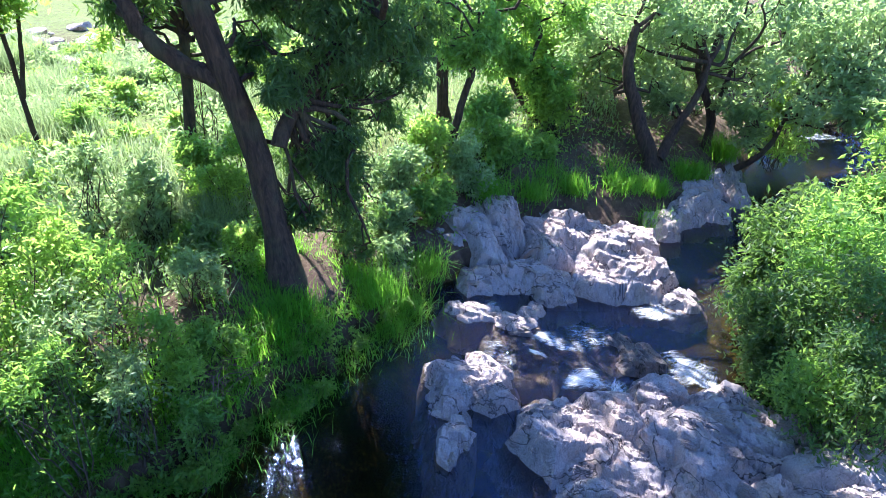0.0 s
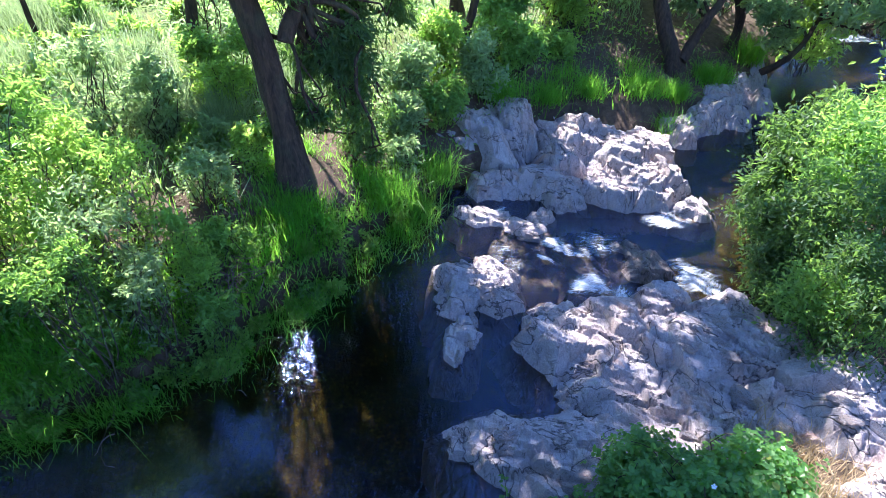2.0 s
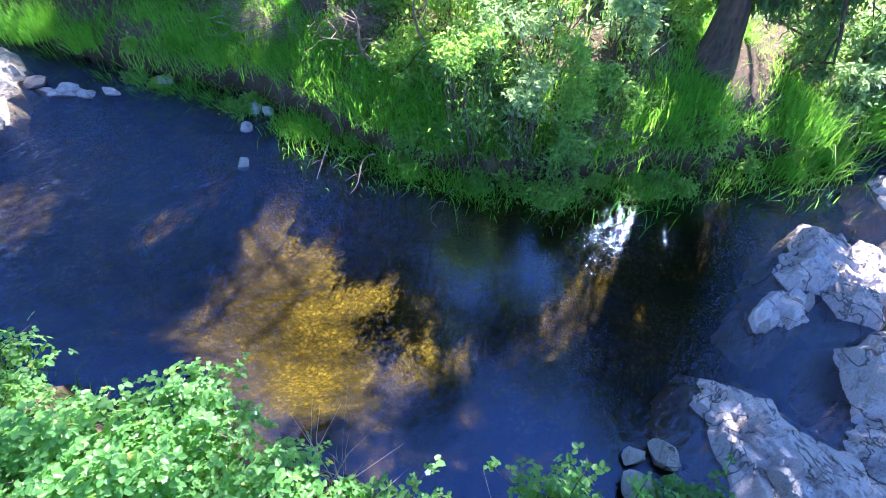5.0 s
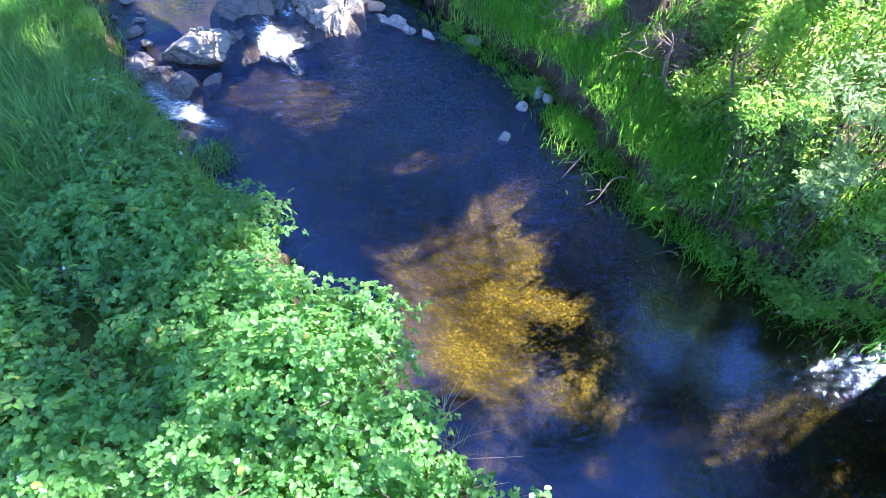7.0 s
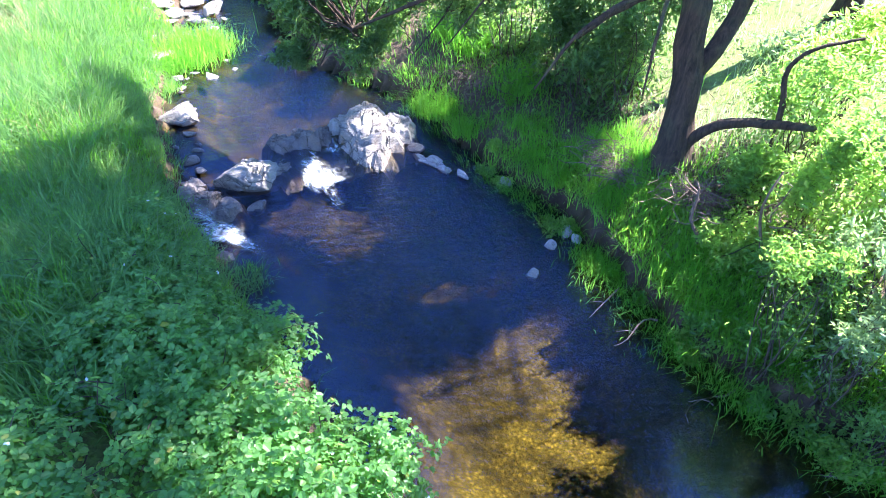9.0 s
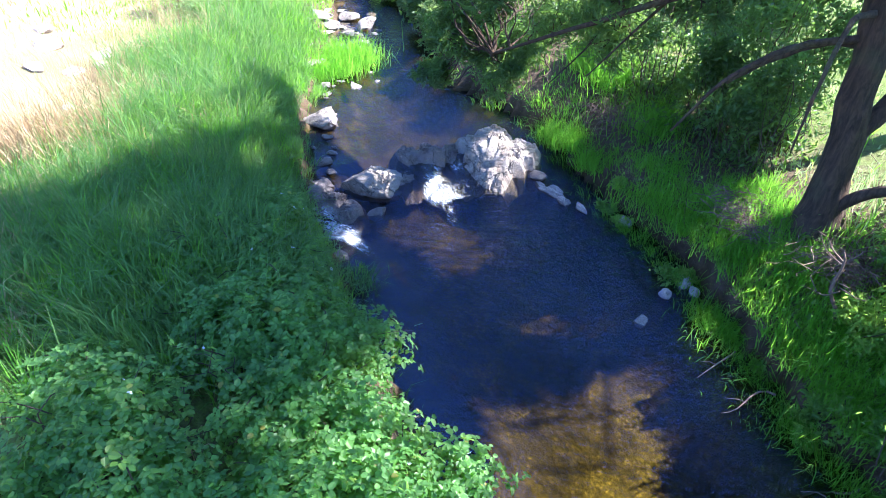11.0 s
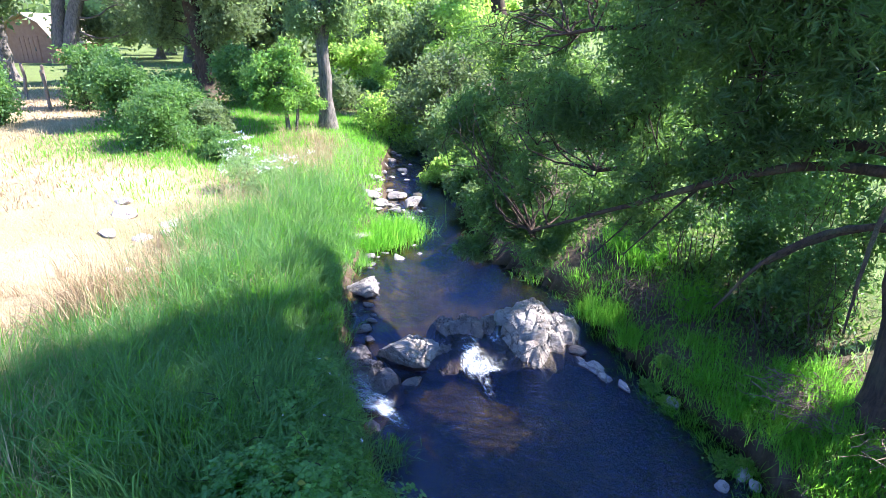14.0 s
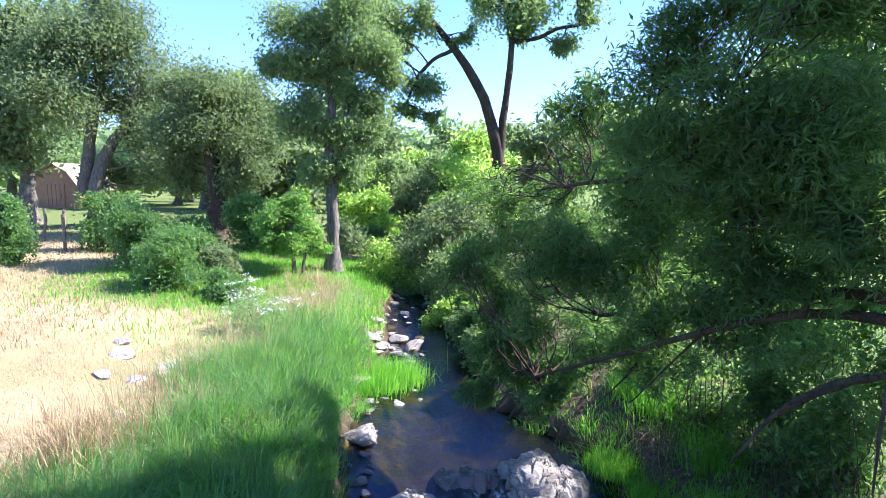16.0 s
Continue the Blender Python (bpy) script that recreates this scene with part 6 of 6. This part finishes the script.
for row in edge[250:590:3]:
    n, f = row[0:2], row[2:4]
    o = unit(f - n)
    for _ in range(2):
        q = f + o * (rng.random() ** 1.4 * 0.9 - 0.03) + rng.normal(size=2) * 0.1
        if creek_at(*q)[0][0] < -0.05 or (q[0] > 5.6 and q[1] < 2.0) or math.hypot(q[0] - 4.95, q[1] - 1.9) < 0.25 or rng.random() < 0.2:
            continue
        k += 1
        if rng.random() < 0.42 and q[1] < 6.8:
            r = rng.uniform(0.08, 0.25)
            e = f + o * rng.uniform(-0.06, 0.25) + rng.normal(size=2) * 0.05
            bush((e[0], e[1], gz(*e) + r * 0.5, r), (LEAF_BRIGHT, LEAF_GREEN, LEAF_BRIGHT)[k % 3], "small leafy weed at the edge of the far bank", 460, 1300 + k, "bank weeds", (0.05, 0.024), skirt=0.9)
        tuft(q, rng.uniform(0.2, 0.4), 200, rng.uniform(0.1, 0.2), "bright green grass overhanging the far bank", 700 + k)
for x, y, r, h, n in [(-4.15, 9.4, 0.5, 0.35, 1500), (-4.0, 9.9, 0.5, 0.35, 1500), (-4.3, 9.0, 0.3, 0.3, 700), (8.9, -2.0, 0.3, 0.25, 300), (9.7, -2.9, 0.25, 0.3, 400), (10.8, -3.8, 0.3, 0.4, 700),
                      (8.8, -0.6, 0.35, 0.2, 250), (9.3, -1.6, 0.35, 0.2, 250), (8.1, 1.0, 0.4, 0.2, 250), (-0.2, 7.75, 0.22, 0.3, 600), (0.05, 7.45, 0.25, 0.3, 700), (0.35, 7.1, 0.22, 0.25, 500), (0.5, 8.4, 0.4, 0.4, 900), (0.2, 8.9, 0.4, 0.4, 700), (1.1, 7.6, 0.4, 0.4, 900)]:
    k += 1
    tuft((x, y), r, n, h, "bright green grass tuft among the stones", 700 + k)


c = scatter(rng, 9000, -1.5, 6, 1, 9.5, lambda x, y, s, far: far * smooth(-0.08, 0.0, s) * smooth(1.5, 0.5, s + 0.35 * wave(x, y, 2.1)) * smooth(5.6, 5.2, x) * (0.12 + 0.88 * smooth(6.6, 5.9, y)))
c = c[np.hypot(c[:, 0] - 4.95, c[:, 1] - 1.95) > 0.4]
clumped("thick bright green turf on the edge of the far bank", rng, c, 40, 0.07, 0.15, 0.0065, GRASS, 0.9, (-0.35, -0.25))
s = Soup()
p = scatter(rng, 120000, 4.2, 14, 1.5, 13, lambda x, y, s, far: far * smooth(0.8, 1.6, s) * smooth(10, 7, s) * (0.35 + 0.75 * wave(x, y, 2.3, 2.0)).clip(0, 1))
p[:, 2] += 0.02 + (0.12 + 0.1 * wave(p[:, 0], p[:, 1], 1.7, 4.0)) * 2 * rng.random(len(p)) ** 1.5
s.add(*leaf_soup(p, rng, 0.085, 0.034, 0.1, 0.9))
thing("undergrowth", (0, 0, 0), "pale sunlit weeds and seedlings over the clearing", "plants", kind="stuff", mesh=s.mesh("undergrowth"), material=LEAF_PALE)
for k in range(60):
    x, y = rng.uniform(4.8, 12.0), rng.uniform(2.4, 10.5)
    if abs(y - 0.75 * x) < 3.2:
        tuft((x, y), rng.uniform(0.25, 0.5), 420, rng.uniform(0.3, 0.55), "pale tall grass tuft in the sunny clearing", 1400 + k, GRASS_PALE)


# dead wood on the far bank: a heap of brush at the willow's foot, bare stems, a branch over the water
def brush(at, r, n, label, seed, flat=0.35):
    rng = np.random.default_rng(seed)
    top = thing("brush_pile", (at[0], at[1], gz(*at)), label, "dead wood", "brush piles")
    s = Soup()
    for e in range(n * 3):
        a = rng.normal(size=3) * [r, r, 0] * 0.42 + [0, 0, rng.random() * r * flat]
        d = unit(rng.normal(size=3) * [1, 1, 0.25]) * rng.uniform(0.06, 0.26)
        s.add(*tube_soup(bent(a - d, a + d + [0, 0, 0.03], 6, rng, 0.1), np.linspace(0.005, 0.002, 6), 5))
    part("brushwood", s.mesh("brushwood", True), TWIG, top, kind="stuff")
    for e in range(5):
        d = unit(rng.normal(size=3) * [1, 1, 0.3])
        b = Soup()
        b.add(*tube_soup(bent(-d * 0.25 + [0, 0, 0.06], d * 0.3 + [0, 0, 0.1], 8, rng, 0.08), np.linspace(0.011, 0.004, 8), 6, 0.08, e))
        part("branch", b.mesh("branch", True), TWIG, top)
    return top


brush((1.95, 5.55), 0.45, 70, "heap of pale dead twigs at the willow foot", 1)
brush((2.6, 4.8), 0.4, 50, "dry brush lying on the far bank", 2)
brush((3.2, 3.5), 0.4, 50, "dry brush lying on the far bank", 3)
brush((0.6, 7.7), 0.5, 60, "dry brush lying under the scrub", 4)
brush((3.6, 2.5), 0.35, 40, "dry brush lying on the far bank", 5)
rng = np.random.default_rng(21)
for k, (x, y, h, lx, ly) in enumerate([(2.75, 3.75, 1.1, -0.1, 0.1), (3.0, 3.3, 0.8, 0.15, -0.1), (2.45, 4.3, 0.7, -0.2, 0), (3.4, 2.9, 0.9, 0.1, 0.1)]):
    s = Soup()
    s.add(*tube_soup(bent((0, 0, -0.05), (lx, ly, h), 9, rng, 0.06), np.linspace(0.022, 0.006, 9), 6, 0.08, k))
    for e in range(5):
        z1 = h * rng.uniform(0.3, 0.95)
        c = np.array([lx, ly, h]) * z1 / h
        s.add(*tube_soup(bent(c, c + unit(rng.normal(size=3)) * 0.3, 5, rng, 0.1), np.linspace(0.008, 0.002, 5), 4))
    thing("dead_sapling", (x, y, gz(x, y)), "bare dead sapling standing in the weeds", "dead wood", "dead saplings", mesh=s.mesh("dead_sapling", True), material=TWIG)
for k, (x, y, dx, dy) in enumerate([(2.0, 3.75, -0.45, -0.25), (2.45, 3.0, -0.5, -0.3), (1.75, 4.2, -0.35, -0.35), (3.0, 2.4, -0.3, -0.4)]):
    s = Soup()
    a = np.array([0, 0, gz(x, y) + 0.1])
    s.add(*tube_soup(bent(a, a + [dx, dy, 0.02 - a[2]], 8, rng, 0.1), np.linspace(0.012, 0.003, 8), 5))
    s.add(*tube_soup(bent(a + [dx * 0.5, dy * 0.5, -a[2] * 0.4], a + [dx * 0.9, dy * 0.4, 0.05 - a[2]], 6, rng, 0.1), np.linspace(0.006, 0.002, 6), 4))
    thing("dead_branch", (x, y, 0), "dead branch drooping from the bank into the pool", "dead wood", "dead branches", mesh=s.mesh("dead_branch", True), material=TWIG)
for k, (x, y, r, n, h) in enumerate([(1.6, -2.35, 0.35, 500, 0.16), (2.1, -2.3, 0.35, 500, 0.18), (2.6, -2.2, 0.3, 400, 0.16), (1.95, -2.05, 0.3, 300, 0.16), (2.25, -1.7, 0.2, 160, 0.14), (-0.1, 1.15, 0.25, 300, 0.3), (-5.2, 3.2, 0.5, 900, 0.4), (-5.5, 4.6, 0.5, 900, 0.4), (-5.3, 5.6, 0.5, 800, 0.35)]):
    tuft((x, y), r, n, h, "clump of dry brown grass on the near bank", 960 + k, STRAW)


# ---------------------------------------------------------------- brambles of the near bank
def bramble_leaf():
    """Three toothed leaflets on one stalk: base, two sides in two steps, tip."""
    vs, fs = [], []
    for a, sc in ((0, 1.0), (72, 0.82), (-72, 0.82)):
        ca, sa = math.cos(radians(a)), math.sin(radians(a))
        pts = [(0, 0.012, 0), (-0.024, 0.03, 0.005), (-0.02, 0.06, 0.002), (0, 0.078, -0.008), (0.02, 0.06, 0.002), (0.024, 0.03, 0.005)]
        o = len(vs)
        vs += [(sc * (x * ca - y * sa), sc * (x * sa + y * ca), sc * z) for x, y, z in pts]
        fs += [(o, o + 3, o + 1), (o + 1, o + 3, o + 2), (o, o + 5, o + 3), (o + 5, o + 4, o + 3)]
    return np.array(vs), np.array(fs)


def bramble(base, lobes, n, seed, label, loose=0, shoots=16):
    """A thicket of arching canes: lobes (x, y, z, r) from its foot carry leaves, and shoots stick out of it."""
    rng = np.random.default_rng(seed)
    x, y = base
    z0 = gz(x, y)
    top = thing("bramble_bush", (x, y, z0), label, "shrub", "brambles")
    n = int(n * 1.9)
    lb = np.array(lobes)
    k = rng.choice(len(lb), n, p=lb[:, 3] ** 2 / (lb[:, 3] ** 2).sum())
    u = unit(rng.normal(size=(n, 3)))
    u[:, 2] = np.abs(u[:, 2]) - 0.25 * (rng.random(n) < 0.3)
    rad = 0.42 + 0.58 * rng.random((n, 1)) ** 0.8 + 0.12 * wave(u[:, :1] * 11, u[:, 1:2] * 11, 1.5, seed + 2) + 0.24 * wave(u[:, :1] * 5, u[:, 1:2] * 5, 1.5, seed)
    p = lb[k, :3] + u * rad * lb[k, 3:] * np.array([1, 1, 0.85])
    cane = Soup()
    for e in range(shoots):
        c = lb[rng.integers(0, len(lb))]
        d = unit(rng.normal(size=3) * [1, 1, 0.3] + [0, 0, 0.35])
        a = c[:3] * [0.5, 0.5, 0.2]
        b = c[:3] + d * c[3] * rng.uniform(1.1, 1.75)
        q = bent(a, b, 14, rng, 0.06)
        q[:, 2] += 0.15 * np.sin(np.linspace(0, np.pi, 14))
        cane.add(*tube_soup(q, np.linspace(0.006, 0.002, 14), 5))
        m = rng.integers(0, n, 9)
        p[m] = q[rng.integers(7, 14, 9)] + rng.normal(size=(9, 3)) * 0.03
    fl = np.maximum(land(p[:, 0] + x, p[:, 1] + y), creek_at(p[:, 0] + x, p[:, 1] + y)[2]) - z0
    p[:, 2] = np.maximum(p[:, 2], fl + 0.03 + 0.15 * rng.random(n))
    lv, lf = bramble_leaf()
    out = unit(0.7 * u + np.array([0, 0, 0.9]) + 0.5 * rng.normal(size=(n, 3)))
    t1 = unit(np.cross(out, rng.normal(size=(n, 3))))
    t2 = np.cross(out, t1)
    sc = rng.uniform(0.38, 0.9, (n, 1, 1))
    V = p[:, None] + sc * (lv[None, :, 0:1] * t1[:, None] + lv[None, :, 1:2] * t2[:, None] + lv[None, :, 2:3] * out[:, None])
    kk = np.arange(n)[:, None, None] * len(lv)
    s = Soup()
    s.add(V[loose:].reshape(-1, 3), (kk[:n - loose] + lf[None]).reshape(-1, 3))
    part("foliage", s.mesh("foliage"), LEAF_BRAMBLE, top, kind="stuff")
    for e in range(60):
        a = p[rng.integers(0, n)] * 0.98
        cane.add(*tube_soup(bent((a[0] * 0.3, a[1] * 0.3, 0.0), a, 7, rng, 0.15), np.linspace(0.007, 0.003, 7), 5))
    part("canework", cane.mesh("canework", True), STEM, top, kind="stuff")
    one = mesh_of("leaf", lv, [lf])
    one.materials.append(LEAF_BRAMBLE)
    for e in range(loose):
        ob = new("leaf", one)
        ob.parent = top
        m = Matrix((t1[e], t2[e], out[e])).transposed().to_4x4()
        ob.matrix_basis = Matrix.Translation(p[e]) @ m @ Matrix.Diagonal((*([float(sc[e, 0, 0])] * 3), 1))
    fl = Soup()
    pet = np.array([(0, 0, 0), (-0.007, 0.011, 0.002), (0, 0.019, 0.003), (0.007, 0.011, 0.002)])
    for e in rng.integers(0, n, 16):
        for a in range(5):
            ca, sa = math.cos(a * 1.2566), math.sin(a * 1.2566)
            q = np.stack([pet[:, 0] * ca - pet[:, 1] * sa, pet[:, 0] * sa + pet[:, 1] * ca, pet[:, 2]], 1)
            fl.add(p[e] + out[e] * 0.03 + q[:, 0:1] * t1[e] + q[:, 1:2] * t2[e] + q[:, 2:3] * out[e], [(0, 3, 2, 1)])
    part("blossom", fl.mesh("blossom"), PETAL, top, "small white bramble blossoms", "stuff")
    return top


bramble((1.42, -0.5), [(0, 0, 0.38, 0.5), (0.45, -0.45, 0.35, 0.48), (-0.35, 0.35, 0.35, 0.42), (0.1, -0.7, 0.25, 0.45), (-0.3, -0.3, 0.4, 0.45), (0.75, -0.6, 0.3, 0.32), (0.3, 0.25, 0.2, 0.3)], 3000, 41, "dense bramble bush with white blossoms beside the pool", 150)
bramble((1.95, -1.4), [(0, 0, 0.2, 0.42), (0.3, -0.35, 0.15, 0.4), (-0.35, 0.2, 0.25, 0.42), (0.3, 0.35, 0.15, 0.33), (-0.3, -0.4, 0.2, 0.4)], 2400, 48, "dark green bramble bush above the bedrock shelf")
bramble((0.6, -0.1), [(0, 0, 0.35, 0.45), (0.35, 0.35, 0.1, 0.3), (-0.35, 0.3, 0.3, 0.4), (0.3, -0.2, 0.4, 0.4)], 1700, 42, "dense bramble bush with white blossoms beside the pool")
bramble((-0.75, 1.45), [(0, 0, 0.4, 0.5), (0.35, 0.4, 0.2, 0.38), (0.5, -0.3, 0.25, 0.38), (-0.3, 0.5, 0.35, 0.45), (-0.5, -0.2, 0.45, 0.45), (0.1, -0.6, 0.3, 0.4)], 3000, 43, "sunlit bramble bush hanging over the pool edge", 150)
bramble((-1.7, 2.5), [(0, 0, 0.35, 0.5), (0.35, 0.35, 0.1, 0.4), (-0.5, 0.2, 0.3, 0.45), (0.2, -0.5, 0.35, 0.45), (-0.4, 0.75, 0.15, 0.4)], 2600, 44, "dark green bramble bush on the near bank")
bramble((-2.6, 3.7), [(0, 0, 0.12, 0.4), (0.3, 0.2, 0.0, 0.3), (-0.4, -0.3, 0.15, 0.4), (-0.2, 0.7, 0.1, 0.35), (0.25, -0.5, 0.15, 0.4)], 1800, 45, "low bramble spreading through tall grass")
bramble((-2.3, 1.5), [(0, 0, 0.25, 0.5), (0.5, -0.4, 0.3, 0.45), (-0.5, 0.3, 0.2, 0.4), (-0.3, -0.6, 0.25, 0.45)], 2000, 46, "dark green bramble bush on the near bank")
bramble((-0.2, 0.7), [(0, 0, 0.15, 0.35), (0.3, 0.1, 0.05, 0.28), (-0.3, -0.4, 0.3, 0.4)], 1000, 47, "low bramble between bank and pool")

# dark growth behind the willow
for k, (x, y, z, r) in enumerate([(1.6, 11.2, 1.9, 0.9), (2.6, 12.6, 2.3, 1.1), (0.6, 13.2, 2.2, 1.1), (1.8, 15.0, 2.8, 1.4), (-0.6, 15.4, 2.6, 1.2), (3.6, 16.0, 3.2, 1.5), (0.4, 18.5, 3.6, 1.7), (-2.2, 17.5, 2.8, 1.2), (3.0, 10.4, 2.2, 0.8)]):
    bush((x, y, z, r), (LEAF_WILLOW, LEAF_OAK, LEAF_WILLOW)[k % 3], "dark thicket on the slope behind the willow", 5200, 660 + k, "slope thickets", skirt=0.9)

# low growth over the clearing behind the far bank
rng = np.random.default_rng(77)
for k in range(95):
    x, y = rng.uniform(4.8, 12.0), rng.uniform(2.6, 10.5)
    if abs(y - 0.75 * x) > 3.2:
        continue
    r = rng.uniform(0.18, 0.42)
    bush((x, y, gz(x, y) + 0.4 * r, r), (LEAF_PALE, LEAF_BRIGHT, LEAF_GREEN)[k % 3], "low leafy weeds in the sunny clearing", 2000, 600 + k, "clearing weeds", (0.07, 0.03), skirt=0.9)
for k, (x, y, r, n, h) in enumerate([(7.9, 0.35, 0.35, 700, 0.3), (8.25, -0.35, 0.3, 600, 0.28), (8.5, -0.95, 0.25, 500, 0.3), (8.75, -1.7, 0.25, 500, 0.32), (8.35, -2.2, 0.22, 500, 0.32), (9.0, -2.35, 0.2, 400, 0.28), (9.9, -3.2, 0.2, 400, 0.25), (5.6, 1.15, 0.3, 600, 0.35), (6.0, 0.95, 0.25, 500, 0.35), (5.25, 1.4, 0.3, 600, 0.35)]):
    tuft((x, y), r, n, h, "bright green grass tuft among the stones", 1100 + k)


# ---------------------------------------------------------------- the barn and its fence
BOARD = plain_mat("weathered pink-brown boards", (0.34, 0.165, 0.115), (0.45, 0.235, 0.165), 3.0)
ROOF = plain_mat("tan sheet roof", (0.46, 0.34, 0.25), (0.58, 0.44, 0.33), 2.0, 0.6)
POST = plain_mat("grey fence wood", (0.12, 0.09, 0.07), (0.28, 0.22, 0.18), 12.0)


def box_soup(s, lo, hi):
    lo, hi = np.array(lo, float), np.array(hi, float)
    v = np.array([[(lo, hi)[a][0], (lo, hi)[b][1], (lo, hi)[c][2]] for a in (0, 1) for b in (0, 1) for c in (0, 1)])
    s.add(v, [(0, 1, 3, 2), (4, 6, 7, 5), (0, 4, 5, 1), (2, 3, 7, 6), (0, 2, 6, 4), (1, 5, 7, 3)])


def barn(at, turn):
    top = thing("barn", (at[0], at[1], gz(*at) - 0.1), "pink-brown gambrel-roofed barn at the edge of the woods", "barn")
    top.rotation_euler[2] = radians(turn)
    w, l, e, k, r = 1.9, 3.0, 1.7, 2.7, 3.25
    prof = [(-w, 0), (-w, e), (-w * 0.62, k), (0, r), (w * 0.62, k), (w, e), (w, 0)]
    s = Soup()
    v = [(x, -l, z) for x, z in prof] + [(x, l, z) for x, z in prof]
    s.add(v, [(0, 7, 8, 1), (5, 12, 13, 6)])
    s.add(v, [tuple(range(7)), tuple(range(13, 6, -1))])
    part("wall", s.mesh("wall"), BOARD, top)
    rp = [(-w - 0.35, e - 0.3), (-w * 0.64, k + 0.05), (0, r + 0.1), (w * 0.64, k + 0.05), (w + 0.35, e - 0.3)]
    for a in range(4):
        s = Soup()
        (x0, z0), (x1, z1) = rp[a], rp[a + 1]
        q = [(x0, -l - 0.4, z0), (x1, -l - 0.4, z1), (x1, l + 0.4, z1), (x0, l + 0.4, z0)]
        s.add(q + [(x, y, z + 0.08) for x, y, z in q], [(0, 1, 2, 3), (7, 6, 5, 4), (0, 4, 5, 1), (1, 5, 6, 2), (2, 6, 7, 3), (3, 7, 4, 0)])
        part("roof", s.mesh("roof"), ROOF, top)
    s = Soup()
    box_soup(s, (-0.8, -l - 0.05, 0.1), (0.8, -l - 0.003, 1.9))
    door = part("door", s.mesh("door"), BOARD, top, "closed board barn door")
    s = Soup()
    box_soup(s, (0, -0.03, 0), (0.29, 0, 1.75))
    plank = s.mesh("plank")
    for a in range(5):
        ob = part("plank", plank, BOARD, door)
        ob.location = (-0.79 + 0.32 * a, -l - 0.054, 0.12)
    s = Soup()
    box_soup(s, (0.5, -l - 0.14, 0.9), (0.56, -l - 0.085, 1.15))
    part("handle", s.mesh("handle"), POST, door)
    return top


barn((-41.2, 35.5), 14)
rng = np.random.default_rng(8)
for k in range(9):
    x, y = -30 + 1.6 * k, 21.5 - 0.95 * k + 0.3 * rng.normal()
    s = Soup()
    s.add(*tube_soup(bent((0, 0, -0.1), (0.05 * rng.normal(), 0.05 * rng.normal(), 1.2), 4, rng, 0.02), [0.05] * 4, 6, 0.05, k))
    thing("fence_post", (x, y, gz(x, y)), "weathered thin wooden fence post in dry grass", "post", "fence posts", mesh=s.mesh("fence_post"), material=POST)
